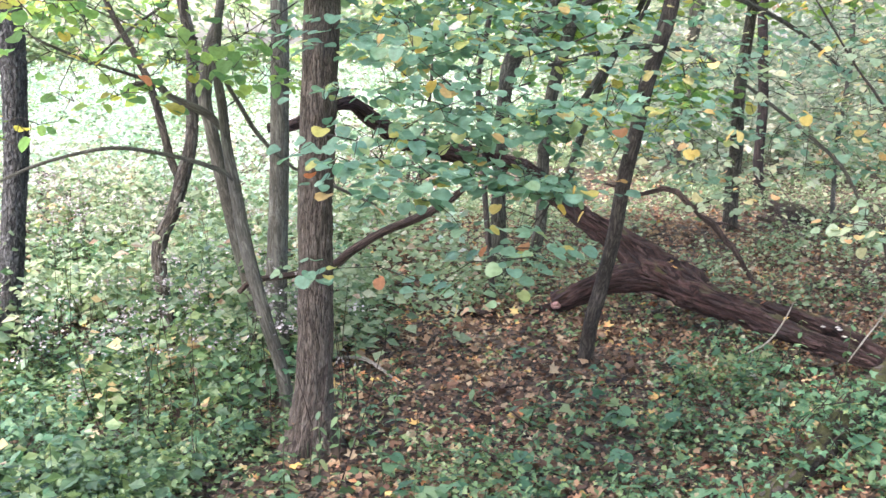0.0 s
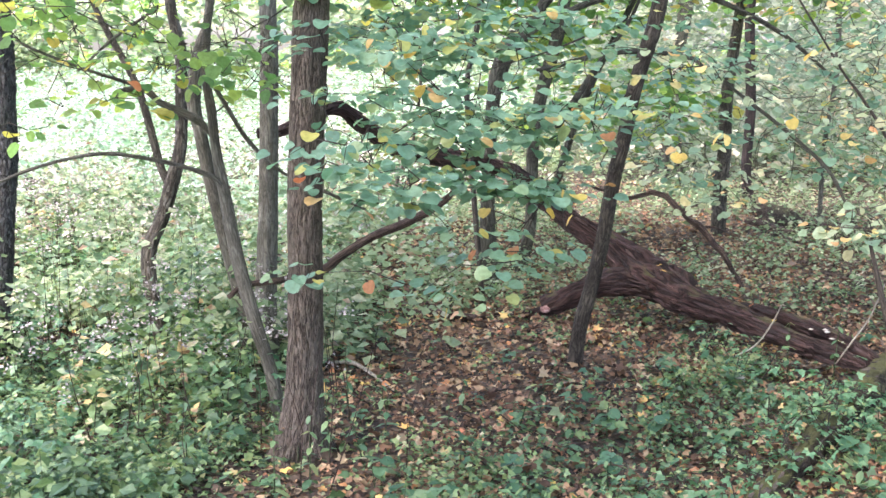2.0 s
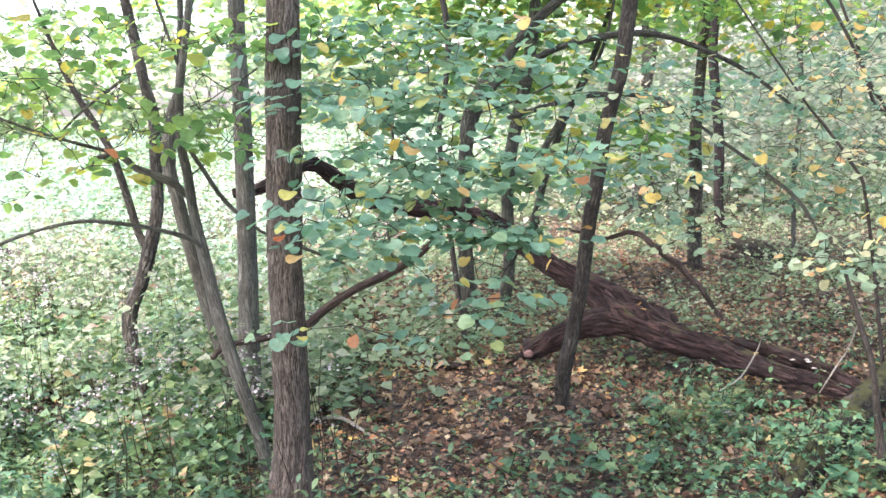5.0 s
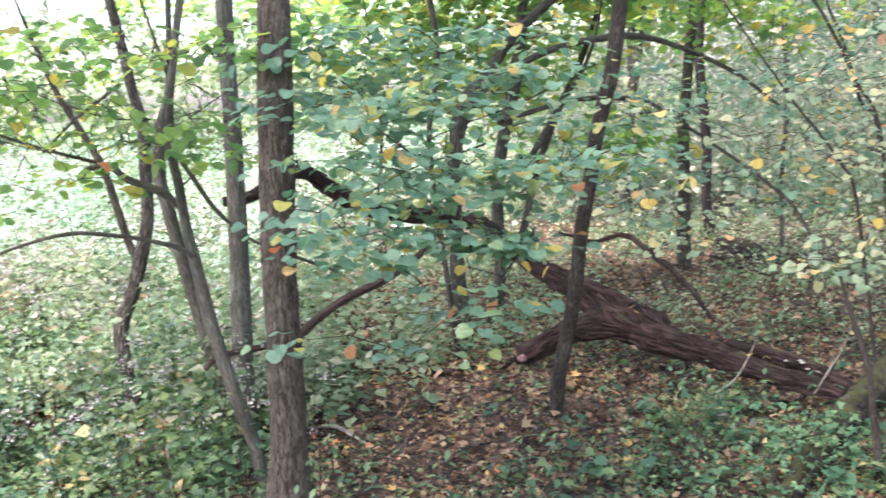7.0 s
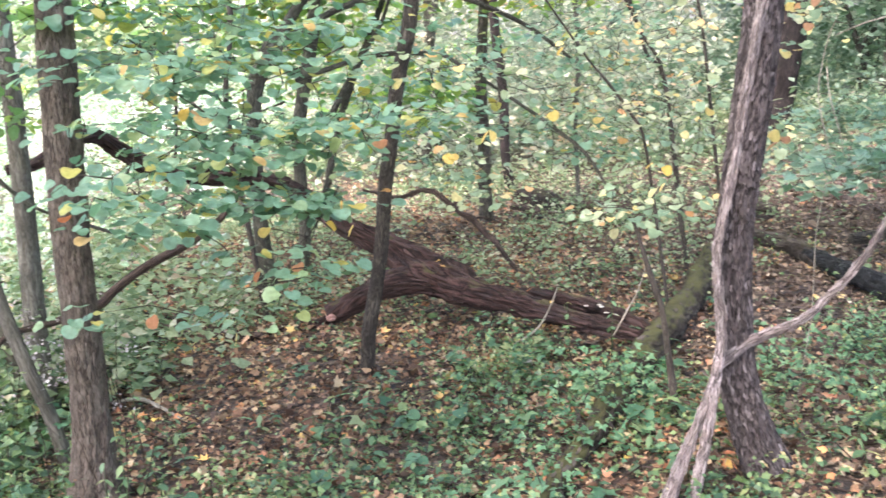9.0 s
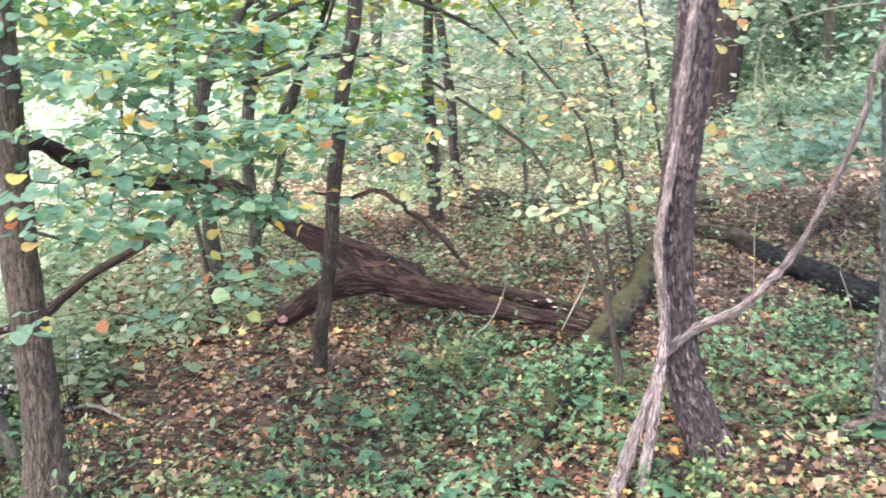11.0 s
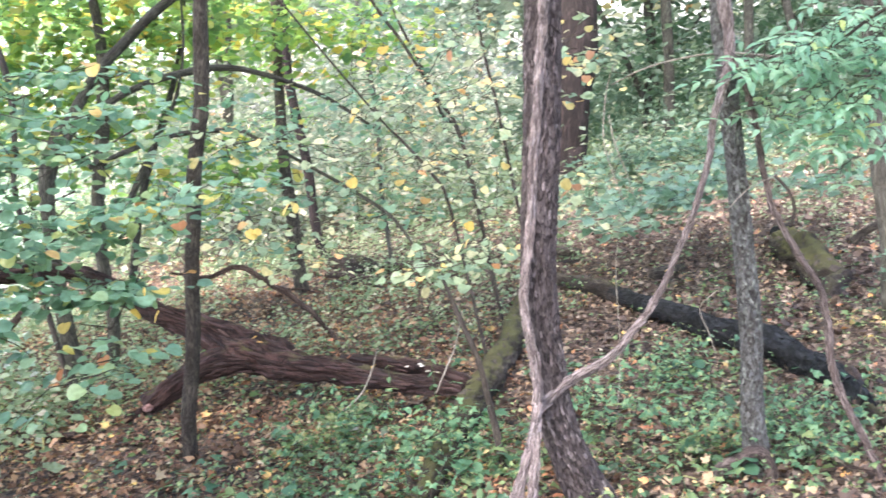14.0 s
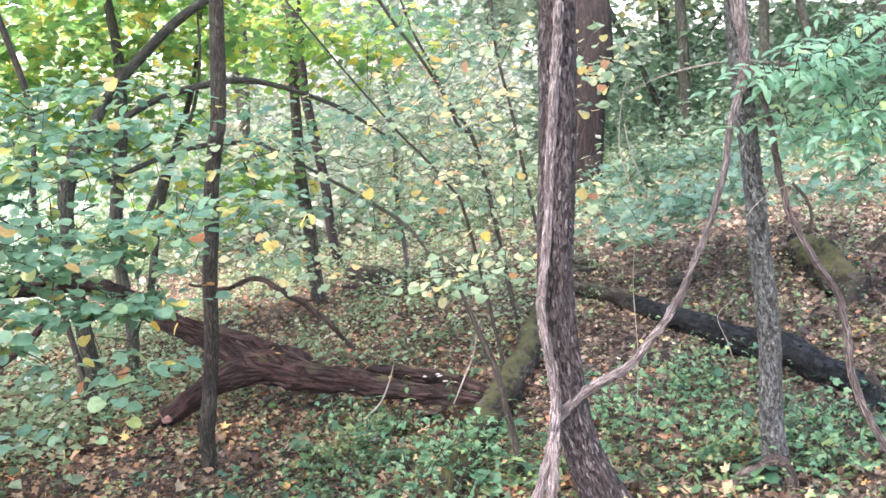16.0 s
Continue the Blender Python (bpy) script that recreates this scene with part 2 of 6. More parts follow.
M_STUMP = bark_material("rotten_wood", (0.012, 0.009, 0.007), (0.036, 0.027, 0.021), (0.075, 0.058, 0.045), 16, 18, moss=0.2)
M_BLACK = bark_material("charred_wet_wood", (0.003, 0.0035, 0.004), (0.008, 0.009, 0.01), (0.02, 0.022, 0.024), 16, 10, rough=0.9)
M_VINE = bark_material("peeling_vine_bark", (0.075, 0.057, 0.052), (0.225, 0.186, 0.174), (0.4, 0.348, 0.33), 9, 11, depth=0.008)
M_VINE_BROWN = bark_material("brown_vine_bark", (0.04, 0.03, 0.027), (0.125, 0.098, 0.088), (0.235, 0.195, 0.178), 9, 11, depth=0.006)
M_BREAK = bark_material("broken_pink_wood", (0.2, 0.1, 0.085), (0.34, 0.19, 0.165), (0.46, 0.3, 0.27), 16, 30, depth=0.004)
M_TWIG = bark_material("twig_bark", (0.03, 0.024, 0.02), (0.06, 0.05, 0.04), (0.1, 0.085, 0.07), 8, 12, depth=0.002)
M_ROOT = bark_material("root_bark", (0.028, 0.021, 0.019), (0.085, 0.066, 0.057), (0.16, 0.13, 0.115), 8, 18, depth=0.006)
M_PALE = bark_material("bleached_twig", (0.2, 0.18, 0.14), (0.32, 0.29, 0.24), (0.45, 0.41, 0.35), 8, 12, depth=0.002)

P_MAPLE = plate_material("furrowed_plates", [(0.0, (0.08, 0.065, 0.051)), (0.5, (0.097, 0.08, 0.063)), (1.0, (0.124, 0.104, 0.083))])
P_SCALY = plate_material("scaly_plates", [(0.0, (0.05, 0.0395, 0.0375)), (0.6, (0.073, 0.0585, 0.0565)), (0.93, (0.108, 0.089, 0.086)), (1.0, (0.18, 0.155, 0.15))])
P_EDGE = plate_material("dark_scales", [(0.0, (0.045, 0.045, 0.044)), (0.7, (0.064, 0.064, 0.062)), (0.95, (0.09, 0.09, 0.087)), (1.0, (0.14, 0.14, 0.135))])
P_LICHEN = plate_material("lichen_scales", [(0.0, (0.062, 0.064, 0.061)), (0.6, (0.08, 0.083, 0.079)), (1.0, (0.105, 0.11, 0.104))], lichen=0.45)
P_SLENDER = plate_material("thin_grey_plates", [(0.0, (0.095, 0.09, 0.074)), (0.6, (0.115, 0.11, 0.091)), (1.0, (0.14, 0.134, 0.112))])
P_BROWN = plate_material("thin_dark_plates", [(0.0, (0.06, 0.054, 0.044)), (0.6, (0.085, 0.078, 0.064)), (1.0, (0.125, 0.115, 0.096))])
P_LOG = plate_material("weathered_strips", [(0.0, (0.02, 0.011, 0.009)), (0.6, (0.042, 0.0225, 0.0185)), (0.92, (0.06, 0.034, 0.029)), (1.0, (0.11, 0.07, 0.061))], rough=0.72)
P_CHAR = plate_material("charred_plates", [(0.0, (0.004, 0.0045, 0.005)), (0.8, (0.008, 0.009, 0.01)), (1.0, (0.018, 0.02, 0.022))], rough=0.7)
P_VINE = plate_material("peeling_vine_strips", [(0.0, (0.13, 0.102, 0.094)), (0.6, (0.22, 0.178, 0.165)), (1.0, (0.34, 0.29, 0.272))])
P_ROT = plate_material("rotten_strips", [(0.0, (0.035, 0.027, 0.02)), (0.6, (0.06, 0.048, 0.036)), (1.0, (0.1, 0.082, 0.064))])

GREEN = [(0.0, (0.09, 0.18, 0.125)), (0.4, (0.135, 0.25, 0.175)), (0.75, (0.185, 0.31, 0.215)), (0.91, (0.22, 0.31, 0.15)), (0.955, (0.4, 0.4, 0.13)), (0.98, (0.45, 0.4, 0.12)), (1.0, (0.42, 0.26, 0.12))]
M_LEAF = leaf_material("round_leaf", GREEN, 0.45, rough=0.42)
M_LEAF_ONE = leaf_material("round_leaf_single", GREEN, 0.45, rough=0.42, single=True)
TURNING = [(0.0, (0.12, 0.2, 0.13)), (0.4, (0.2, 0.29, 0.18)), (0.66, (0.31, 0.37, 0.23)), (0.82, (0.42, 0.43, 0.27)), (0.93, (0.58, 0.5, 0.2)), (1.0, (0.52, 0.31, 0.15))]
M_LEAF_MIX = leaf_material("turning_leaf", TURNING, 0.42)
M_MIX_ONE = leaf_material("turning_leaf_single", TURNING, 0.42, single=True)
LIME = [(0.0, (0.09, 0.2, 0.085)), (0.5, (0.15, 0.285, 0.105)), (0.86, (0.25, 0.36, 0.115)), (0.94, (0.36, 0.37, 0.1)), (1.0, (0.52, 0.45, 0.13))]
M_LEAF_LIME = leaf_material("lime_leaf", LIME, 0.66)
M_LIME_ONE = leaf_material("lime_leaf_single", LIME, 0.58, single=True)
M_LEAF_BRIGHT = leaf_material("fresh_leaflet", [(0.0, (0.11, 0.235, 0.155)), (0.5, (0.19, 0.355, 0.25)), (0.92, (0.265, 0.42, 0.28)), (1.0, (0.36, 0.44, 0.17))], 0.5, rough=0.4)
M_BRIGHT_ONE = leaf_material("fresh_leaflet_single", [(0.0, (0.11, 0.235, 0.155)), (0.5, (0.19, 0.355, 0.25)), (0.92, (0.265, 0.42, 0.28)), (1.0, (0.36, 0.44, 0.17))], 0.5, rough=0.4, single=True)
M_HERB = leaf_material("herb_leaf", [(0.0, (0.026, 0.06, 0.031)), (0.35, (0.064, 0.126, 0.056)), (0.66, (0.13, 0.215, 0.085)), (0.84, (0.225, 0.295, 0.125)), (0.9, (0.38, 0.35, 0.22)), (0.95, (0.2, 0.125, 0.075)), (1.0, (0.44, 0.35, 0.16))], 0.32, patch=0.42)
M_MEADOW = leaf_material("meadow_leaf", [(0.0, (0.085, 0.145, 0.075)), (0.5, (0.165, 0.24, 0.134)), (0.82, (0.26, 0.32, 0.19)), (0.94, (0.42, 0.42, 0.31)), (1.0, (0.34, 0.26, 0.18))], 0.4, patch=0.35)
# Sunlight on the far shrubs is put into this pale ramp.
M_PALE_SHRUB = leaf_material("sun_tinted_shrub_leaf", [(0.0, (0.13, 0.175, 0.13)), (0.45, (0.215, 0.265, 0.2)), (0.75, (0.325, 0.36, 0.285)), (0.92, (0.46, 0.43, 0.32)), (1.0, (0.5, 0.36, 0.23))], 0.45, patch=0.4, patch_scale=1.2)
# Haze of distance is mixed into this greyed leaf colour.
M_HAZE = leaf_material("haze_tinted_leaf", [(0.0, (0.1, 0.145, 0.105)), (0.5, (0.16, 0.21, 0.16)), (1.0, (0.25, 0.3, 0.235))], 0.5, patch=0.4, patch_scale=0.5)
# Shade between the far trunks is put into this darker green.
M_SHADE = leaf_material("shade_tinted_leaf", [(0.0, (0.04, 0.08, 0.052)), (0.5, (0.075, 0.128, 0.088)), (0.85, (0.12, 0.175, 0.125)), (1.0, (0.22, 0.26, 0.175))], 0.45, patch=0.4)
M_SEEDLING = leaf_material("seedling_leaf", [(0.0, (0.095, 0.18, 0.13)), (0.6, (0.145, 0.245, 0.175)), (0.95, (0.2, 0.3, 0.2)), (1.0, (0.4, 0.36, 0.14))], 0.4, rough=0.45)
M_CLUMP = leaf_material("clump_leaf", [(0.0, (0.046, 0.125, 0.066)), (0.5, (0.095, 0.21, 0.11)), (0.9, (0.165, 0.275, 0.14)), (1.0, (0.3, 0.34, 0.13))], 0.35)
# Glare of the open clearing is put into these pale tones.
M_CLEARING = leaf_material("glare_paled_leaf", [(0.0, (0.08, 0.15, 0.07)), (0.18, (0.2, 0.19, 0.12)), (0.35, (0.145, 0.27, 0.16)), (0.65, (0.275, 0.395, 0.3)), (0.88, (0.46, 0.53, 0.49)), (1.0, (0.4, 0.37, 0.33))], 0.4, patch=0.72, patch_scale=0.55)
M_LITTER = leaf_material("rusty_litter", [(0.0, (0.026, 0.015, 0.008)), (0.25, (0.095, 0.048, 0.026)), (0.48, (0.185, 0.098, 0.054)), (0.7, (0.28, 0.18, 0.104)), (0.82, (0.4, 0.3, 0.180)), (0.9, (0.36, 0.14, 0.072)), (0.96, (0.48, 0.23, 0.090)), (1.0, (0.55, 0.38, 0.135))], 0.0, rough=0.8, patch=0.3)
# Shade under the left-hand herbs is put into this dark litter.
M_LITTER_DARK = leaf_material("shade_dark_litter", [(0.0, (0.016, 0.011, 0.008)), (0.5, (0.045, 0.03, 0.021)), (0.85, (0.1, 0.068, 0.046)), (0.96, (0.26, 0.2, 0.13)), (1.0, (0.42, 0.28, 0.13))], 0.0, rough=0.8, patch=0.2)
# Bluer skylight on the right slope is put into this litter colour.
M_LITTER_PALE = leaf_material("skylit_grey_litter", [(0.0, (0.026, 0.018, 0.014)), (0.35, (0.088, 0.057, 0.042)), (0.58, (0.125, 0.088, 0.063)), (0.78, (0.195, 0.146, 0.104)), (0.9, (0.35, 0.285, 0.203)), (0.95, (0.36, 0.16, 0.090)), (0.985, (0.48, 0.27, 0.117)), (1.0, (0.5, 0.4, 0.180))], 0.0, rough=0.8, patch=0.3)
M_FALLEN = leaf_material("fallen_leaf_single", [(0.0, (0.5, 0.36, 0.09)), (0.35, (0.5, 0.27, 0.08)), (0.55, (0.42, 0.16, 0.07)), (0.75, (0.4, 0.28, 0.17)), (1.0, (0.45, 0.38, 0.25))], 0.0, rough=0.7, single=True)


# ---- shapes ----
def ground_z(x, y):
    """Height of the woodland floor."""
    x, y = np.asarray(x, float), np.asarray(y, float)
    r = np.hypot(x - 1, y - 5)
    z = 0.025 * np.sin(1.7 * x + 0.6) * np.cos(1.3 * y) + 0.018 * np.sin(3.9 * x + 2.1 * y)
    far = np.clip((r - 9) / 20, 0, 1)
    return z + far * (0.25 * np.sin(0.31 * x + 1) * np.cos(0.27 * y + 0.5) + 0.1 * np.sin(0.9 * x) * np.sin(0.8 * y))


def mesh_from(name, verts, faces, mat, uv=None, smooth=True):
    """A mesh from arrays: faces all with the same number of corners."""
    me = bpy.data.meshes.new(name)
    verts, faces = np.ascontiguousarray(verts, np.float32), np.ascontiguousarray(faces, np.int32)
    nf, k = faces.shape
    me.vertices.add(len(verts))
    me.vertices.foreach_set("co", verts.ravel())
    me.loops.add(nf * k)
    me.loops.foreach_set("vertex_index", faces.ravel())
    me.polygons.add(nf)
    me.polygons.foreach_set("loop_start", np.arange(0, nf * k, k, dtype=np.int32))
    me.polygons.foreach_set("use_smooth", np.full(nf, smooth))
    if uv is not None:
        lay = me.uv_layers.new(name="UVMap")
        lay.data.foreach_set("uv", np.ascontiguousarray(uv, np.float32)[faces.ravel()].ravel())
    me.update(calc_edges=True)
    me.materials.append(mat)
    return me


def spline(pts, step):
    """Points (x, y, z, r) joined by a smooth line and sampled about every step metres."""
    p = np.array(pts, float)
    ext = np.vstack([2 * p[0] - p[1], p, 2 * p[-1] - p[-2]])
    out = []
    for i in range(1, len(ext) - 2):
        a, b, c, d = ext[i - 1], ext[i], ext[i + 1], ext[i + 2]
        n = max(2, int(np.linalg.norm(c[:3] - b[:3]) / (step if min(b[2], c[2]) < 2.7 else 6 * step)))
        for t in np.linspace(0, 1, n, endpoint=False):
            out.append(0.5 * (2 * b + (c - a) * t + (2 * a - 5 * b + 4 * c - d) * t * t + (3 * b - a - 3 * c + d) * t ** 3))
    out.append(p[-1])
    q = np.array(out)
    q[:, 3] = np.maximum(q[:, 3], 0.0015)
    return q


SURFACE = {}


def tube(name, pts, mat, seg=14, step=0.05, rough=0.05, furrow=0.0, flute=0.0, seed=0, wander=0.0):
    """A limb: round, tapered, with uneven girth, furrows along it, and flutes at the root."""
    q = spline(pts, step)
    g = np.random.default_rng(seed + 11)
    n = len(q)
    if wander > 0:
        walk_off = np.cumsum(g.normal(0, 1, (n, 3)), 0) * wander * np.sqrt(step)
        walk_off -= np.linspace(0, 1, n)[:, None] * walk_off[-1]
        q[:, :3] += walk_off
    tan = np.gradient(q[:, :3], axis=0)
    tan /= np.linalg.norm(tan, axis=1)[:, None] + 1e-9
    ref = np.array([1.0, 0, 0]) if abs(tan[0, 0]) < 0.9 else np.array([0, 1.0, 0])
    us = []
    u = np.cross(tan[0], ref)
    for t in tan:
        u = u - t * (u @ t)
        u /= np.linalg.norm(u)
        us.append(u.copy())
    us = np.array(us)
    vs = np.cross(tan, us)
    ang = np.linspace(0, 2 * np.pi, seg + 1)
    run = np.concatenate([[0], np.cumsum(np.linalg.norm(np.diff(q[:, :3], axis=0), axis=1))])
    rad = np.ones((n, seg + 1))
    for k in range(1, 5):
        ph = g.uniform(0, 6.28, 3)
        rad += rough / k * np.sin(k * ang[None] + ph[0] + 1.5 * np.sin(run[:, None] * (2 + k) + ph[1])) * np.sin(run[:, None] * (3 + 2.3 * k) + ph[2])
    if furrow > 0:
        girth = 6.283 * q[:, 3].mean()
        for along, across, share in ((0.09, 0.022, 1.0), (0.035, 0.012, 0.5)):
            ca, cb = max(3, int(run[-1] / along)), max(5, min(seg // 2, int(girth / across)))
            cell = g.uniform(-1, 1, (ca + 2, cb))
            cell = np.hstack([cell, cell[:, :2]])
            fi, fj = run / run[-1] * ca, ang / 6.28319 * cb
            fj = np.clip(np.tile(fj, (n, 1)), 0, cb)
            i0, j0 = fi.astype(int)[:, None], fj.astype(int)
            a, b = fi[:, None] - i0, fj - j0
            a, b = a * a * (3 - 2 * a), b * b * (3 - 2 * b)
            v = (cell[i0, j0] * (1 - b) + cell[i0, j0 + 1] * b) * (1 - a) + (cell[i0 + 1, j0] * (1 - b) + cell[i0 + 1, j0 + 1] * b) * a
            rad += furrow * share * (1 - 2.6 * np.abs(v)) * 0.7
    if flute > 0:
        ph = g.uniform(0, 6.28)
        rad += flute * np.exp(-run[:, None] / 0.14) * (0.4 + 0.6 * np.sin(5 * ang[None] + ph))
    r = q[:, 3:4] * rad
    V = q[:, None, :3] + r[..., None] * (np.cos(ang)[None, :, None] * us[:, None] + np.sin(ang)[None, :, None] * vs[:, None])
    SURFACE["skin"], SURFACE["axis"], SURFACE["run"] = V.copy(), q.copy(), run.copy()
    uv = np.stack([np.broadcast_to(ang / (2 * np.pi) * max(1.0, 6.3 * q[:, 3].mean() / 0.4), (n, seg + 1)), np.broadcast_to(run[:, None], (n, seg + 1))], -1)
    V, uv = V.reshape(-1, 3), uv.reshape(-1, 2)
    i, j = np.meshgrid(np.arange(n - 1), np.arange(seg), indexing="ij")
    a = (i * (seg + 1) + j).ravel()
    F = np.stack([a, a + 1, a + seg + 2, a + seg + 1], 1)
    # close both ends with degenerate-free fans turned into quads
    caps, extra, euv = [], [], []
    base = len(V)
    for e, row in enumerate((0, n - 1)):
        extra.append(q[row, :3] + (-1 if row == 0 else 1) * tan[row] * q[row, 3] * 0.25)
        euv.append((0.5, run[row]))
        for k in range(0, seg - 1, 2):
            s = row * (seg + 1) + k
            quad = (s, s + 1, s + 2, base + e)
            caps.append(quad[::-1] if row == 0 else quad)
    V, uv = np.vstack([V, extra]), np.vstack([uv, euv])
    F = np.vstack([F, caps])
    return mesh_from(name, V, F, mat, uv)


def plates(name, mat, wide, tall, lift, cover, seed, z0=-9.0, z1=2.6, sink=0.004):
    """Loose plates of bark or weathered wood strewn over the skin of the limb built last: uneven, overlapping, lifted at one end."""
    skin, axis, run = SURFACE["skin"], SURFACE["axis"], SURFACE["run"]
    g = np.random.default_rng(seed)
    seg = skin.shape[1] - 1
    V, F = [], []
    turns = np.arange(6) * math.pi / 3 + 0.26
    seen = np.where((axis[:, 2] > z0) & (axis[:, 2] < z1))[0]
    s0, s1 = run[seen[0]], run[seen[-1]]
    girth = 6.283 * axis[seen, 3].mean()
    for _ in range(int(cover * girth * (s1 - s0) / (wide * tall))):
        mid_a, mid_s = g.uniform(0, 1), g.uniform(s0, s1)
        r = axis[min(int(np.searchsorted(run, mid_s)), len(run) - 1), 3]
        size = g.uniform(0.6, 1.5)
        ha, hs = 0.5 * wide * size * g.uniform(0.7, 1.3) / (6.283 * r), 0.5 * tall * size
        up, lean, skew = lift * size * g.uniform(0.2, 1.0), g.choice((-1.0, 1.0), p=(0.8, 0.2)), g.normal(0, 0.35)
        base = len(V)
        top, low = [], []
        for t in turns:
            qa, qs = (math.copysign(abs(v) ** 0.6, v) * g.uniform(0.6, 1.15) for v in (math.cos(t), math.sin(t)))
            fa = ((mid_a + ha * (qa + skew * qs)) % 1.0) * seg
            fs = min(max(mid_s + hs * qs, run[0]), run[-1])
            k = min(max(int(np.searchsorted(run, fs)), 1), len(run) - 1)
            j = min(int(fa), seg - 1)
            f = (fs - run[k - 1]) / max(run[k] - run[k - 1], 1e-6)
            ring = skin[k - 1] * (1 - f) + skin[k] * f
            p = ring[j] * (1 - fa + j) + ring[j + 1] * (fa - j)
            out = p - axis[k - 1, :3] * (1 - f) - axis[k, :3] * f
            out = out / (np.linalg.norm(out) + 1e-9)
            top.append(p + out * (0.0006 + up * (0.5 + 0.5 * lean * qs)))
            low.append(p - out * sink)
        V += top + low + [np.mean(top, 0) + (np.mean(top, 0) - np.mean(low, 0)) * 0.15]
        for k in range(6):
            n = (k + 1) % 6
            F += [(base + 12, base + k, base + n), (base + k, base + 6 + k, base + 6 + n), (base + k, base + 6 + n, base + n)]
    return mesh_from(name, np.array(V), np.array(F), mat, np.array(V)[:, :2], smooth=False)


def oval(n, wide, tip, wave):
    """A broad leaf: an oval rim with a drawn-out tip, slightly wavy and folded along its midrib."""
    rim = []
    for k in range(n):
        a = 2 * math.pi * k / n
        x, y = -wide * math.sin(a), 0.5 - 0.5 * math.cos(a)
        x *= 1.0 - 0.35 * max(0.0, y - 0.55)
        rim.append((x, y + (tip if k == n // 2 else 0), 0.16 * abs(x) - 0.12 * y * y + wave * math.sin(3 * a)))
    return np.array(rim + [(0, 0.48, -0.03)])


def heart(n):
    """A broad heart-shaped leaf: notched at the stalk, shallowly lobed, its sides raised from the midrib and its tip bent down."""
    rim = []
    for k in range(n):
        a = 2 * math.pi * k / n
        q = 0.5 * (1 - 0.32 * math.exp(-(min(a, 2 * math.pi - a) / 0.42) ** 2) + 0.14 * math.exp(-((a - math.pi) / 0.35) ** 2)) * (1 + 0.05 * math.cos(5 * a + 0.4))
        x, y = -1.08 * q * math.sin(a), 0.47 - q * math.cos(a)
        rim.append((x, y, 0.2 * abs(x) - 0.16 * y * y + 0.025 * math.sin(4 * a)))
    return np.array(rim + [(0, 0.45, -0.03)])


ROUND = heart(12)
FAN12 = np.array([(12, k, (k + 1) % 12) for k in range(12)])
LONG = np.array([(0, 0, 0), (-0.12, 0.14, 0.03), (-0.2, 0.38, 0.05), (-0.14, 0.7, 0.0), (0, 1, -0.16), (0.14, 0.7, 0.0), (0.2, 0.38, 0.05), (0.12, 0.14, 0.03), (0, 0.46, -0.03)])
CURL = np.array([(0, 0, 0.05), (-0.2, 0.12, 0.2), (-0.37, 0.4, 0.03), (-0.19, 0.74, 0.24), (0.1, 1.06, 0.06), (0.15, 0.68, 0.2), (0.41, 0.47, 0.0), (0.2, 0.14, 0.17), (0, 0.48, 0.0)])
FAN = np.array([(8, k, (k + 1) % 8) for k in range(8)])
SMALL = np.array([(0, 0, 0), (-0.36, 0.42, 0.06), (0, 1, -0.1), (0.36, 0.42, 0.06), (0, 0.45, -0.03)])
SMALL_F = np.array([(4, 0, 1), (4, 1, 2), (4, 2, 3), (4, 3, 0)])
def leaflets(turns, start, length):
    """Several small leaflets on one stalk, as one shape."""
    V, F = [], []
    for k, (a, l) in enumerate(zip(turns, length)):
        c, n = math.cos(radians(a)), math.sin(radians(a))
        for vx, vy, vz in SMALL * l:
            V.append((c * vx + n * vy, start + c * vy - n * vx, vz))
        F += [tuple(i + 5 * k for i in f) for f in SMALL_F]
    return np.array(V), np.array(F)


JAGGED = np.array([(0, 0, 0), (-0.3, 0.25, 0.07), (-0.22, 0.42, 0.02), (-0.36, 0.58, 0.08), (-0.13, 0.74, 0.0), (0, 1.05, -0.1), (0.13, 0.74, 0.0), (0.36, 0.58, 0.08), (0.22, 0.42, 0.02), (0.3, 0.25, 0.07)])
JAGGED_F = np.array([(0, k, k + 1) for k in range(1, 9)])
TRI, TRI_F = leaflets((-65, 0, 65), 0.35, (0.55, 0.68, 0.55))
rim = [(0.5 * math.sin(a) * q, 0.5 - 0.55 * math.cos(a) * q, h) for a, q, h in
       zip(np.linspace(0, 2 * math.pi, 12, endpoint=False), (0.9, 0.55, 0.85, 0.5, 1.05, 0.55, 1.15, 0.5, 1.0, 0.6, 0.8, 0.5), (0, 0.06, 0.16, 0.05, 0.2, 0.03, 0.1, 0.05, 0.22, 0.06, 0.14, 0.04))]
LOBED = np.array(rim + [(0, 0.5, 0.0)])
LOBED_F = np.array([(12, k, (k + 1) % 12) for k in range(12)])
KITE = np.array([(0, 0, 0), (-0.42, 0.5, 0.07), (0, 1, -0.06), (0.42, 0.5, 0.07)])
KITE_F = np.array([(0, 1, 2), (0, 2, 3)])


NETTLE = oval(8, 0.3, 0.12, 0.03)


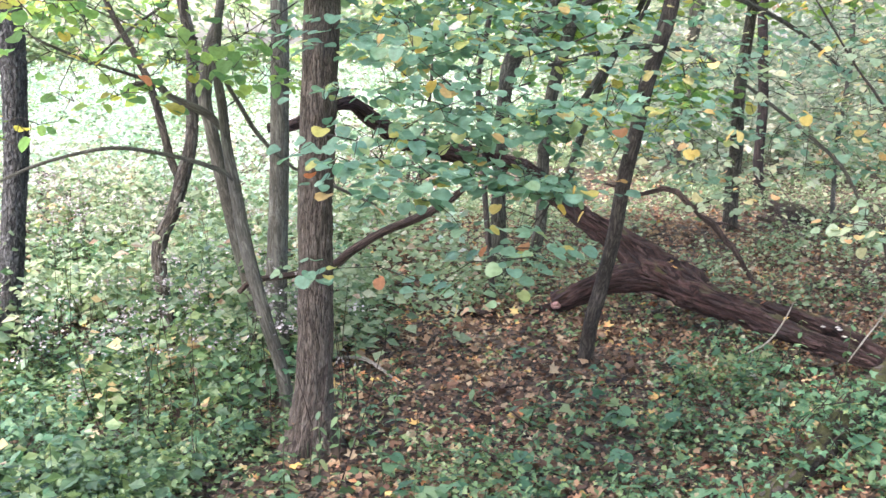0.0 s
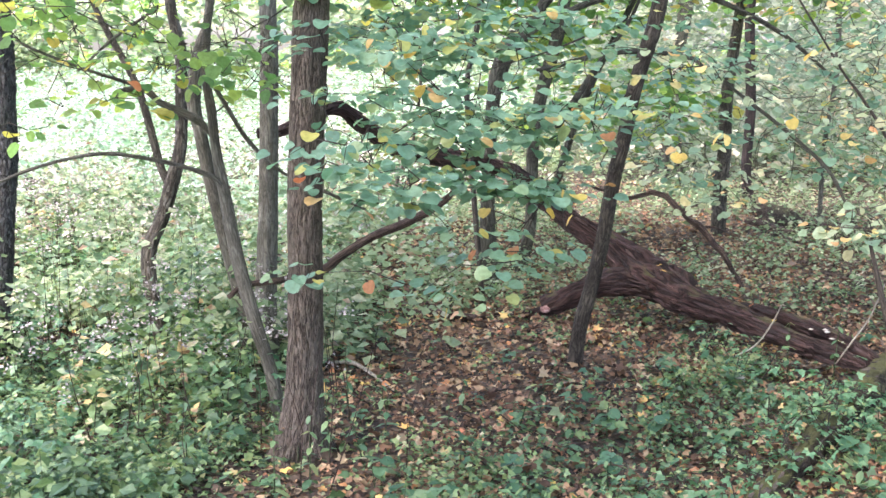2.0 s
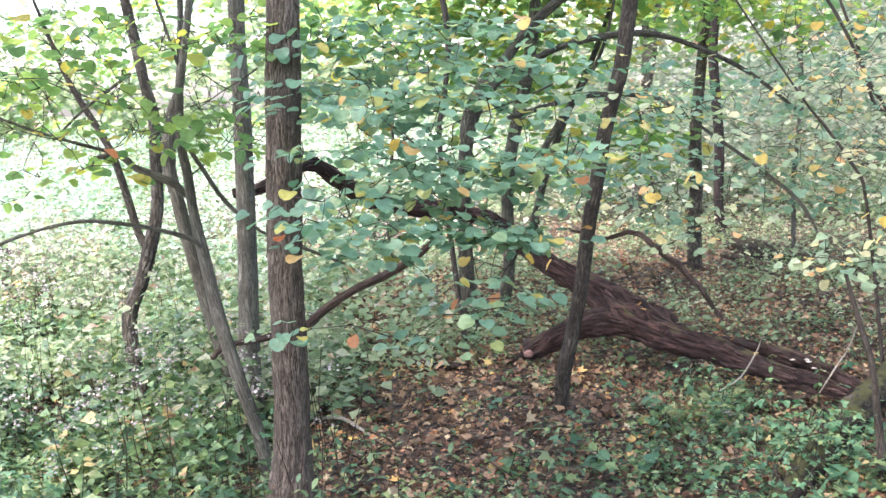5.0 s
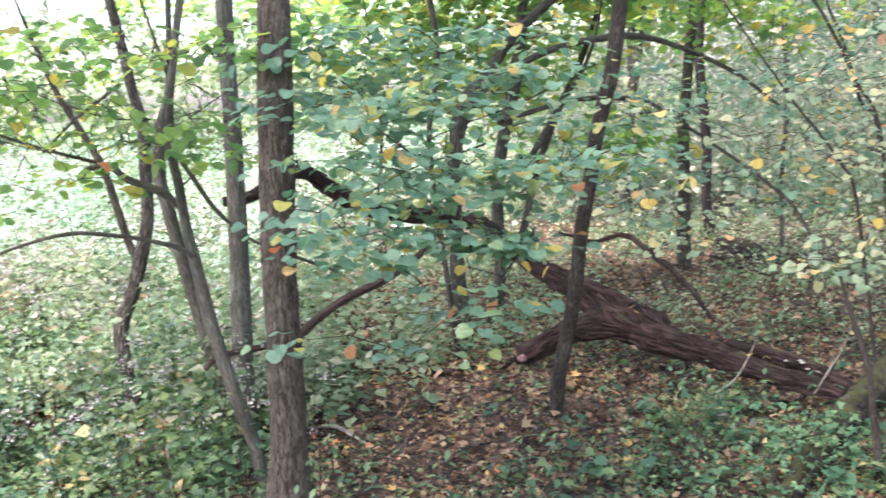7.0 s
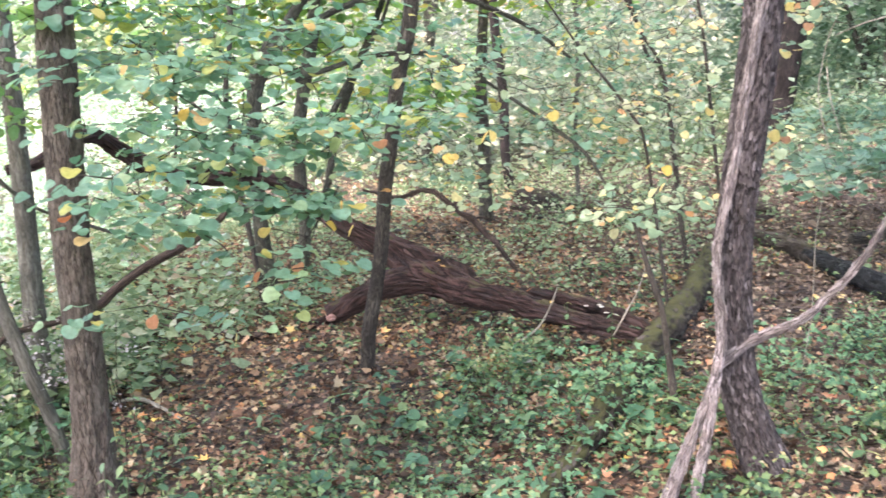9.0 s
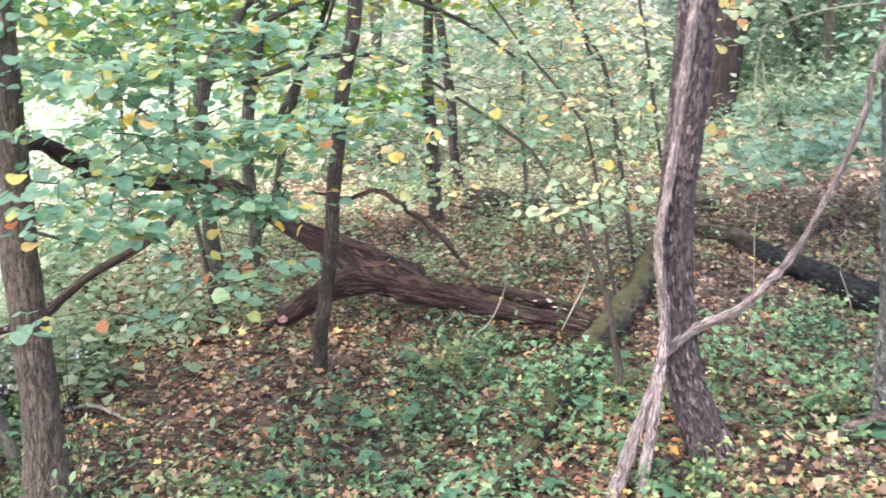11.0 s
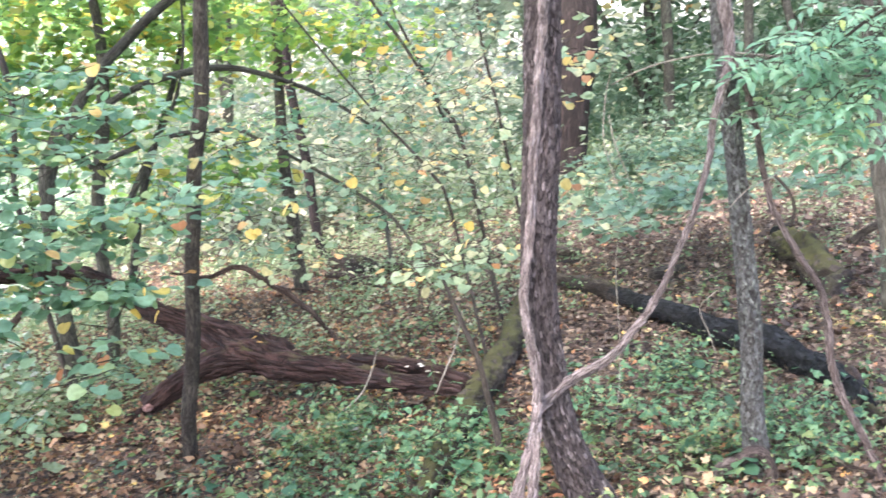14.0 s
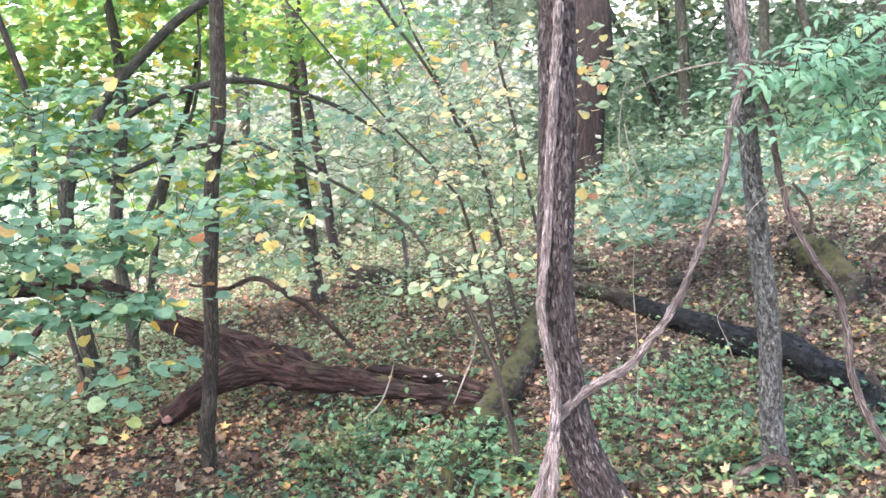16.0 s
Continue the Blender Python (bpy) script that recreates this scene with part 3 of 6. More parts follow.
def leaf_axes(n, g, up=0.55, droop=0.25, out=None, face=(0.0, 0.0)):
    """Random leaf directions: tips point outward and droop, faces look mostly up; face leans them towards the camera.
    """
    az = g.uniform(0, 2 * np.pi, n)
    d = np.stack([np.cos(az), np.sin(az), g.normal(-droop, 0.25, n)], 1)
    if out is not None:
        d[:, :2] = 0.6 * d[:, :2] + out[:, :2]
    d /= np.linalg.norm(d, axis=1)[:, None] + 1e-9
    nrm = np.stack([g.normal(face[0], up, n), g.normal(face[1], up, n), np.ones(n)], 1)
    nrm -= d * (nrm * d).sum(1)[:, None]
    nrm /= np.linalg.norm(nrm, axis=1)[:, None] + 1e-9
    return d, nrm


def leaf_mesh(name, P, d, nrm, size, mat, shape=ROUND, faces=None):
    if faces is None:
        faces = {13: FAN12, 15: TRI_F}.get(len(shape), FAN)
    side = np.cross(d, nrm)
    s = np.asarray(size)[:, None, None]
    V = P[:, None] + s * (shape[None, :, :1] * side[:, None] + shape[None, :, 1:2] * d[:, None] + shape[None, :, 2:] * nrm[:, None])
    k = len(shape)
    F = (faces[None] + (np.arange(len(P)) * k)[:, None, None]).reshape(-1, 3)
    return mesh_from(name, V.reshape(-1, 3), F, mat, smooth=k > 5)


def part(name, mesh, parent, label="", kind=""):
    ob = new(name, mesh)
    ob.parent = parent
    ob.matrix_parent_inverse = parent.matrix_world.inverted()
    return tagged(ob, label, kind=kind)


def thing(name, at, label, category, group=""):
    ob = new(name)
    ob.empty_display_size = 0.1
    ob.location = at
    ob.matrix_world = Matrix.Translation(at)
    return tagged(ob, label, category, group)


def grow(pts, height, g, lean=0.06):
    """Carries a trunk's line on upward, out of sight, to a given height."""
    p = list(pts)
    x, y, z, r = p[-1]
    px, py, pz, _ = p[-2]
    dx, dy = (x - px) / max(z - pz, 0.1), (y - py) / max(z - pz, 0.1)
    while z < height:
        z += 0.8
        r *= 0.9
        dx, dy = dx * 0.8 + g.normal(0, lean), dy * 0.8 + g.normal(0, lean)
        x, y = x + 0.8 * dx, y + 0.8 * dy
        p.append((x, y, z, r))
    return p


def clouds(clusters, g, depth=0.5, disc=0.16, per=7, flat=0.16):
    """Leaf places in flat sprays, scattered through ellipsoids (x, y, z, width, height, leaves)."""
    P, O = [], []
    for x, y, z, w, h, n in clusters:
        m = max(1, int(n / per))
        c = np.clip(g.normal(0, 0.5, (m, 3)), -0.95, 0.95) * (w, max(w * depth, 0.12), h) + (x, y, z)
        k = max(1, int(round(n / m)))
        dd = min(disc, 0.5 * w + 0.04)
        off = np.clip(g.normal(0, 1, (m, k, 3)), -1.7, 1.7) * (dd, dd, dd * flat)
        P.append((c[:, None] + off).reshape(-1, 3))
        O.append(off.reshape(-1, 3) / dd * 0.7)
    return np.vstack(P), np.vstack(O)


def crown_places(g, cx, cy, z0, z1, spread, n):
    """Leaf places for a crown above the view: clumps on a rounded, uneven volume."""
    m = max(4, n // 40)
    az, rr = g.uniform(0, 6.283, m), spread * np.sqrt(g.uniform(0, 1, m))
    zz = z0 + (z1 - z0) * g.beta(2, 1.6, m)
    c = np.stack([cx + rr * np.cos(az), cy + rr * np.sin(az), zz], 1)
    return (c[:, None] + g.normal(0, 1, (m, n // m, 3)) * (0.35, 0.35, 0.16)).reshape(-1, 3)


def twigs_to(name, anchors, tips, g, mat, r=0.003):
    """Thin twigs, three-sided, that run from limb points to spray centres, joined in one mesh."""
    V, F = [], []
    for a, b in zip(anchors, tips):
        mid = (a + b) / 2 + g.normal(0, 0.02, 3) + (0, 0, 0.02)
        line = [a, (a * 0.4 + mid * 0.6), mid, (mid * 0.4 + b * 0.6), b]
        base = len(V)
        for k, p in enumerate(line):
            rr = r * (1 - 0.16 * k)
            for s in range(3):
                t = s * 2.094
                V.append(p + (rr * math.cos(t), rr * 0.4 * math.sin(t), rr * math.sin(t)))
        for k in range(4):
            for s in range(3):
                u, v = base + 3 * k + s, base + 3 * k + (s + 1) % 3
                F.append((u, v, v + 3, u + 3))
    uv = np.zeros((len(V), 2))
    return mesh_from(name, np.array(V), np.array(F), mat, uv)


# ---- woodland floor ----
s = np.linspace(-1, 1, 181)
gx = 1 + 1.8 * np.sinh(5.7 * s)
gy = 5 + 1.8 * np.sinh(5.7 * s)
X, Y = np.meshgrid(gx, gy)
Z = ground_z(X, Y)
i, j = np.meshgrid(np.arange(180), np.arange(180), indexing="ij")
a = (i * 181 + j).ravel()
tagged(new("ground", mesh_from("ground", np.stack([X, Y, Z], -1).reshape(-1, 3), np.stack([a, a + 1, a + 182, a + 181], 1), M_SOIL)),
       "woodland floor of dark humus under fallen leaves", "ground", kind="structure")


def scatter(n, x0, x1, y0, y1, g, keep):
    """Places on the floor within a rectangle, thinned by a density function of the plan."""
    x, y = g.uniform(x0, x1, n), g.uniform(y0, y1, n)
    ok = g.uniform(0, 1, n) < keep(x, y)
    return x[ok], y[ok]


def in_view(x, y):
    """1 on the wedge of floor fitted to the camera's view, thin elsewhere."""
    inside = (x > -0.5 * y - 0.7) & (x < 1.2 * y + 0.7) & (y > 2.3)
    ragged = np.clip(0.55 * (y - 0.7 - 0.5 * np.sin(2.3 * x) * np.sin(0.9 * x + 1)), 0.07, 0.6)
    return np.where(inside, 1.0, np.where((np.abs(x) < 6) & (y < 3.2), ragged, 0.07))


def off_logs(x, y):
    """0 on the lying logs and trunks, 1 beside them."""
    free = np.ones_like(x)
    for line, r in ((((0.94, 3.26), (1.44, 3.91), (2.09, 4.80), (2.67, 5.58), (3.38, 6.72)), 0.06), (((3.95, 7.23), (3.70, 5.90), (3.61, 4.98), (3.52, 4.30), (3.22, 3.38)), 0.09), (((2.1, 4.8), (1.74, 5.30), (1.40, 5.80), (1.2, 6.05)), 0.12), (((1.3, 5.9), (0.65, 6.1)), 0.08)):
        for (ax, ay), (bx, by) in zip(line, line[1:]):
            k = np.clip(((x - ax) * (bx - ax) + (y - ay) * (by - ay)) / ((bx - ax) ** 2 + (by - ay) ** 2), 0, 1)
            free = np.where(np.hypot(x - ax - k * (bx - ax), y - ay - k * (by - ay)) < r, 0.0, free)
    return free


def patchy(x, y, f=1.0, ph=0.0):
    return 0.5 + 0.25 * np.sin(1.9 * f * x + 1.3 * np.sin(1.1 * f * y + ph) + ph) + 0.25 * np.sin(2.3 * f * y + 1.7 * np.sin(1.4 * f * x) + 2 * ph)


def drifts(x, y, f=6.0):
    """Herbs stand in tufts a hand or two across with gaps of bare floor between them."""
    return np.clip(patchy(x, y, f, 0.9) * 3.6 - 1.0, 0.08, 1)


# fallen leaves, lying flat and curled
for name, count, shape, faces in (("leaf_litter", 100000, CURL, FAN), ("maple_leaf_litter", 34000, LOBED, LOBED_F), ("leaf_crumbs", 290000, KITE, KITE_F)):
    x, y = scatter(count, -5.5, 13, -2, 12.5, rng, lambda x, y: np.clip(1.0 - 0.16 * (y - 6.0), 0.2, 1) * in_view(x, y))
    n = len(x)
    d, nr = leaf_axes(n, rng, 1.0, 0.0)
    P = np.stack([x, y, ground_z(x, y) + rng.uniform(0.002, 0.035, n)], 1)
    size = rng.uniform(0.014, 0.045, n) * rng.choice([1, 1, 1, 1.5], n) * {"leaf_crumbs": 0.68, "leaf_litter": 1.1}.get(name, 1.4)
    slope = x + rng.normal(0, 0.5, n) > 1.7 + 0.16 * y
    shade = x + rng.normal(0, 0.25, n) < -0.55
    for mat, pick, tint in ((M_LITTER, ~slope & ~shade, "rust, orange and brown"), (M_LITTER_PALE, slope, "greyish pink, beige and brown"), (M_LITTER_DARK, shade & (rng.uniform(0, 1, n) < 0.55), "shade-darkened brown")):
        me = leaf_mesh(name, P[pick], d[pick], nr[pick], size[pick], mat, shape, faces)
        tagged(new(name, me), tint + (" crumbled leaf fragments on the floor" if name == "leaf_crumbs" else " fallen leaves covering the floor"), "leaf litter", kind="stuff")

# small sticks in the litter
x, y = scatter(900, -4, 8, 2.4, 9, rng, lambda x, y: 1 + 0 * x)
a = rng.uniform(0, 3.14, len(x))
l = rng.uniform(0.05, 0.28, len(x))[:, None] * np.stack([np.cos(a), np.sin(a), rng.normal(0, 0.08, len(x))], 1)
c = np.stack([x, y, ground_z(x, y) + 0.025], 1)
STICKS = (c - l / 2, c + l / 2)


def herbs(name, n, box, keep, height, size, mat, label, shape=KITE, faces=KITE_F, levels=4, g=rng, low=0.3, swell=0.0):
    """Herbs: upright plants with pairs of leaves up a leaning stem, each pair turned against the one below."""
    x, y = scatter(n, *box, g, keep)
    k = len(x)
    hz = height * g.uniform(0.35, 1.1, k) * (1 - swell + 2 * swell * np.clip(patchy(x, y, 0.9, 2.2) * 1.6 - 0.3, 0, 1))
    lean = g.normal(0, 0.22, (k, 2))
    turn = g.uniform(0, 6.283, k)
    rows, outs, sizes = [], [], []
    for v in range(levels):
        f = low + (1 - low) * v / max(levels - 1, 1)
        for side in (0, 1):
            a = turn + v * 1.4 + side * 3.14159 + g.normal(0, 0.35, k)
            z = hz * f * g.uniform(0.85, 1.1, k)
            px, py = x + lean[:, 0] * z + 0.25 * size * np.cos(a), y + lean[:, 1] * z + 0.25 * size * np.sin(a)
            rows.append(np.stack([px, py, ground_z(px, py) + z], 1))
            outs.append(np.stack([np.cos(a), np.sin(a), 0 * a], 1) * 2.5)
            sizes.append(size * g.uniform(0.5, 1.5, k) * (1.15 - 0.45 * v / levels))
    P, O, S = np.vstack(rows), np.vstack(outs), np.concatenate(sizes)
    d, nr = leaf_axes(len(P), g, 0.85, 0.3, O)
    return tagged(new(name, leaf_mesh(name, P, d, nr, S, mat, shape, faces)), label, "undergrowth", kind="stuff")


GREEN_SPOTS = [(2.83, 3.34, 0.13), (2.94, 4.39, 0.11), (2.56, 3.54, 0.13), (2.16, 3.52, 0.10), (1.73, 4.43, 0.07), (1.72, 5.30, 0.13), (1.22, 4.56, 0.14), (1.44, 4.07, 0.09), (0.85, 4.75, 0.12), (4.20, 4.38, 0.09), (1.40, 4.91, 0.14), (0.29, 4.52, 0.12), (0.60, 4.24, 0.14), (0.93, 4.05, 0.13), (1.39, 4.67, 0.11), (1.62, 4.24, 0.12), (-0.07, 5.19, 0.11), (0.14, 3.72, 0.12), (-0.28, 3.72, 0.10), (1.31, 5.19, 0.08)]


BARE_SPOTS = [(-0.48, 3.86, 0.2), (-0.28, 3.75, 0.14), (3.01, 5.17, 0.35), (3.40, 5.53, 0.4), (2.65, 4.87, 0.28), (2.38, 5.07, 0.3), (2.71, 4.37, 0.16), (2.50, 3.85, 0.12), (-0.24, 5.28, 0.35), (-0.01, 4.40, 0.3), (0.30, 4.71, 0.3), (0.57, 4.82, 0.3), (1.02, 5.15, 0.3), (-0.33, 4.24, 0.2), (0.20, 5.63, 0.4), (0.60, 4.35, 0.15), (1.25, 4.35, 0.12), (0.35, 3.85, 0.12), (1.05, 3.75, 0.1)]


def near_green(x, y):
    left = np.clip((0.05 - x) * 1.1 + 0.1 * (y - 4), 0, 1) * np.clip(patchy(x, y, 1.7) * 2.4 - 0.4, 0.12, 1)
    spots = sum(np.exp(-((x - a) ** 2 + (y - b) ** 2) / (r * r * 4)) for a, b, r in GREEN_SPOTS)
    front = np.clip((4.9 - y) * 1.2, 0, 1) * np.clip(1.75 - 0.6 * x, 0.2, 1) * np.clip(patchy(x, y, 2.1, 1.0) * 1.7 - 0.4, 0, 1)
    bare = sum(np.exp(-((x - a) ** 2 + (y - b) ** 2) / (r * r)) for a, b, r in BARE_SPOTS)
    slope = np.clip((x - 3.8) * 1.2, 0, 1)
    return np.clip(np.maximum.reduce([left, 0.5 * front, np.clip(0.75 * spots * (0.15 + patchy(x, y, 3.1, 0.4)) * drifts(x, y, 5.0), 0, 0.95), 0.1 + 0 * x]), 0, 1) * (1 - 0.6 * slope) * np.clip(1 - 0.92 * bare, 0.06, 1) * in_view(x, y) * off_logs(x, y)


def left_green(x, y):
    return np.clip((-0.42 - x) * 1.3, 0, 1) * np.clip(np.hypot(x + 0.5, y - 3.9) * 3 - 0.6, 0, 1) * in_view(x, y)


herbs("herb_layer", 22000, (-4.3, 6.5, 0.9, 6.8), near_green, 0.15, 0.036, M_HERB, "low green herbs and seedlings among fallen leaves", TRI, TRI_F, levels=2)
herbs("seedlings", 35000, (-4.3, 6.5, 0.9, 6.8), near_green, 0.17, 0.023, M_HERB, "small leafy seedlings among fallen leaves", SMALL, SMALL_F, levels=3)
herbs("broad_herbs", 2200, (-4.3, 6.5, 2.4, 6.0), near_green, 0.13, 0.046, M_HERB, "low herbs with broad rounded leaves among fallen leaves", JAGGED, JAGGED_F, levels=2)
herbs("tall_herbs", 3400, (-4.7, -0.1, 1.0, 8), lambda x, y: left_green(x, y) * np.clip(patchy(x, y, 2.3, 0.7) * 4 - 1.5, 0.04, 1) * drifts(x, y), 0.4, 0.043, M_HERB, "knee-high green herbs round the trees by the clearing", JAGGED, JAGGED_F, levels=6, swell=0.4)
herbs("leafy_herbs", 2850, (-4.7, -0.1, 1.0, 8), lambda x, y: left_green(x, y) * np.clip(patchy(x, y, 2.3, 0.7) * 4 - 1.5, 0.04, 1) * drifts(x, y), 0.44, 0.06, M_HERB, "knee-high herbs with narrow leaves round the trees by the clearing", SMALL, SMALL_F, levels=6, swell=0.4)
herbs("lobed_herbs", 4400, (-4.7, -0.1, 1.0, 8), lambda x, y: left_green(x, y) * np.clip(patchy(x, y, 2.1, 3.1) * 4 - 1.5, 0.04, 1) * drifts(x, y), 0.3, 0.05, M_CLUMP, "green herbs with lobed leaves round the trees by the clearing", TRI, TRI_F, levels=3)
herbs("clearing_herbs", 8500, (-6, 0.6, 5, 10), lambda x, y: np.clip((0.4 - x) * 0.8, 0, 1) * np.clip(patchy(x, y, 1.9, 2.7) * 3.2 - 1.0, 0.05, 1) * drifts(x, y, 4.0) * in_view(x, y), 0.55, 0.058, M_MEADOW, "tall grey-green herbs gone to seed at the clearing's edge", SMALL, SMALL_F, levels=6, swell=0.45)
herbs("mid_herbs", 13000, (0, 9, 6.0, 12), lambda x, y: np.clip(patchy(x, y, 1.0, 1.5) * 1.2 - 0.2, 0, 1) * np.clip(1.6 - 0.25 * x, 0.2, 1) * np.clip((y - 6.3) * 0.45, 0.85, 1) * in_view(x, y) * off_logs(x, y), 0.24, 0.036, M_MEADOW, "soft green seedlings between fallen leaves", SMALL, SMALL_F, levels=3)
herbs("meadow_herbs", 26000, (-13, 3.5, 7, 24), lambda x, y: np.clip((0.6 - x) * 0.5 + (y - 8) * 0.04, 0, 1) * np.clip(patchy(x, y, 1.3) * 2.8 - 0.8, 0.1, 1) * drifts(x, y, 2.3) * in_view(x, y), 0.8, 0.062, M_CLEARING,
      "tall green herbs of the clearing, glare in their pale colour", KITE, KITE_F, levels=7, swell=0.55)
herbs("clearing_clumps", 2600, (-12, 1, 8, 20), lambda x, y: np.clip((0.2 - x) * 0.5 + (y - 8) * 0.03, 0, 1) * np.clip(patchy(x, y, 1.7, 4.0) * 4 - 2.2, 0, 1) * in_view(x, y), 1.15, 0.055, M_HERB, "taller dark green clumps of herbs in the clearing", SMALL, SMALL_F, levels=8)
herbs("forest_herbs", 13000, (1, 20, 8, 24), lambda x, y: np.clip(patchy(x, y, 0.7, 1.5) * 1.3 - 0.2, 0, 1) * np.clip((y - 0.75 * x - 2) * 0.3, 0.2, 1) * np.where((x < 5) & (y < 11.2), 0.2, 1) * in_view(x, y), 0.45, 0.055, M_MEADOW,
      "soft green undergrowth on the floor of the wood", KITE, KITE_F, levels=4)

x, y = scatter(2300, -5.5, 0.2, 3.8, 11, rng, lambda x, y: np.clip((-0.2 - x) * 0.8, 0, 1) * np.clip(patchy(x, y, 1.1, 2.0) * 1.8 - 0.4, 0, 1))
k = len(x)
top = ground_z(x, y) + rng.uniform(0.3, 0.6, k) + 0.03 * np.clip(y - 5, 0, 6)
P = (np.stack([x, y, top], 1)[:, None] + rng.normal(0, 1, (k, 22, 3)) * (0.03, 0.03, 0.018)).reshape(-1, 3)
d, nr = leaf_axes(len(P), rng, 0.9, 0.0)
M_SEED = leaf_material("seed_head", [(0.0, (0.18, 0.155, 0.145)), (0.5, (0.32, 0.29, 0.285)), (1.0, (0.5, 0.465, 0.46))], 0.2, rough=0.9)
tagged(new("seed_heads", leaf_mesh("seed_heads", P, d, nr, rng.uniform(0.008, 0.02, len(P)), M_SEED, KITE, KITE_F)), "grey-white seed heads on tall herbs", "seed heads", kind="stuff")

# ---- trees ----
GT = np.random.default_rng(21)


def tree(name, pts, mat, label, top=8.0, limbs=(), crown=0, spread=1.6, seg=16, step=0.05, furrow=0.0, flute=0.0, rough=0.05, leaf=M_LEAF, crown_z=None, group="", size=0.1, scales=None):
    """A tree: trunk carried on above the view, its limbs, and a crown of many leaves."""
    base = pts[0]
    bz = float(ground_z(base[0], base[1]))
    root = thing(name, (base[0], base[1], bz), label, "tree", group)
    line = [(base[0], base[1], min(base[2], bz) - 0.08, base[3] * 1.15)] + list(pts)
    if top > pts[-1][2]:
        line = grow(line, top, GT)
    seed = int(GT.integers(1, 10 ** 6))
    part("trunk", tube("trunk", line, mat, seg, step, rough, furrow, flute, seed), root)
    if scales:
        part("loose_bark", plates("loose_bark", *scales, seed + 9), root, "loose plates of bark", "stuff")
    for k, l in enumerate(limbs):
        part("limb", tube("limb", l, mat, 10, 0.05, 0.08, seed=seed + k + 1), root)
    if crown:
        cx, cy, cz = line[-1][:3]
        z0 = crown_z or cz * 0.5
        P = crown_places(GT, cx, cy, z0, cz + 1.2, spread, crown)
        for k in range(7):
            tip = P[int(GT.integers(0, len(P)))]
            q = np.array(line[-2 - (k % 5)])
            m = (q[:3] + tip) / 2 + (0, 0, 0.2)
            part("limb", tube("limb", [tuple(q[:3]) + (q[3] * 0.5,), tuple(m) + (q[3] * 0.35,), tuple(tip) + (0.006,)], mat, 7, 0.15, 0.08, seed=seed + 50 + k), root)
        d, nr = leaf_axes(len(P), GT, 0.6, 0.3)
        part("crown", leaf_mesh("crown", P, d, nr, size * GT.uniform(0.7, 1.3, len(P)), leaf, KITE, KITE_F), root, "leafy crown turning yellow", "stuff")
    return root


tree("maple_tree", [(-0.51, 4.03, 0.00, 0.124), (-0.51, 4.03, 0.09, 0.093), (-0.50, 4.03, 0.26, 0.075), (-0.49, 4.03, 0.46, 0.067), (-0.48, 4.03, 0.90, 0.064), (-0.46, 4.04, 1.33, 0.065), (-0.44, 4.04, 1.74, 0.062)], M_BARK, "straight tree with grey-brown furrowed bark rising from the leaf litter", 9, scales=(P_MAPLE, 0.0055, 0.035, 0.002, 0.75), seg=56, step=0.02, furrow=0.06, flute=0.35, crown=1800, spread=2.6)
tree("slender_tree", [(-0.82, 5.21, 0.00, 0.068), (-0.82, 5.21, 0.13, 0.056), (-0.82, 5.21, 0.42, 0.051), (-0.79, 5.21, 0.98, 0.046), (-0.77, 5.22, 1.52, 0.043), (-0.77, 5.22, 1.78, 0.040)], M_BARK_GREY, "slender straight tree with smooth greyish bark", 8, scales=(P_SLENDER, 0.01, 0.08, 0.0012, 0.7), seg=28, step=0.03, furrow=0.025, flute=0.2, crown=900, spread=2)
tree("edge_tree", [(-2.14, 5.18, 0.00, 0.096), (-2.14, 5.18, 0.14, 0.070), (-2.13, 5.19, 0.37, 0.061), (-2.09, 5.20, 0.70, 0.055), (-2.05, 5.22, 1.11, 0.057), (-2.04, 5.22, 1.52, 0.059), (-2.04, 5.22, 1.78, 0.058)], M_SCALY_DARK, "dark trunk at the edge of the clearing among herbs", 8, scales=(P_EDGE, 0.009, 0.02, 0.0036, 0.6), seg=36, step=0.025, furrow=0.05, flute=0.25, crown=900, spread=2.2)
tree("twin_tree", [(-0.92, 5.36, 0.00, 0.049), (-0.97, 5.35, 0.33, 0.040), (-1.02, 5.34, 0.56, 0.037), (-1.09, 5.33, 0.91, 0.034), (-1.14, 5.32, 1.20, 0.033), (-1.16, 5.32, 1.31, 0.033), (-1.14, 5.32, 1.49, 0.036), (-1.11, 5.32, 1.62, 0.022), (-1.07, 5.33, 1.78, 0.016)], M_BARK_GREY, "thin forked grey tree leaning over the clearing", 5, seg=18, crown=900, spread=1.2, leaf=M_LEAF_LIME,
     limbs=[[(-0.96, 4.81, 1.18, 0.010), (-1.02, 4.79, 1.26, 0.017), (-1.11, 4.78, 1.31, 0.017), (-1.19, 4.76, 1.35, 0.015), (-1.25, 4.75, 1.41, 0.015), (-1.35, 4.73, 1.40, 0.010)], [(-1.21, 4.59, 1.42, 0.009), (-1.41, 4.54, 1.49, 0.007), (-1.58, 4.50, 1.56, 0.006), (-1.69, 4.47, 1.62, 0.003)], [(-1.47, 4.57, 1.49, 0.005), (-1.33, 4.61, 1.62, 0.006), (-1.15, 4.67, 1.75, 0.007)]])
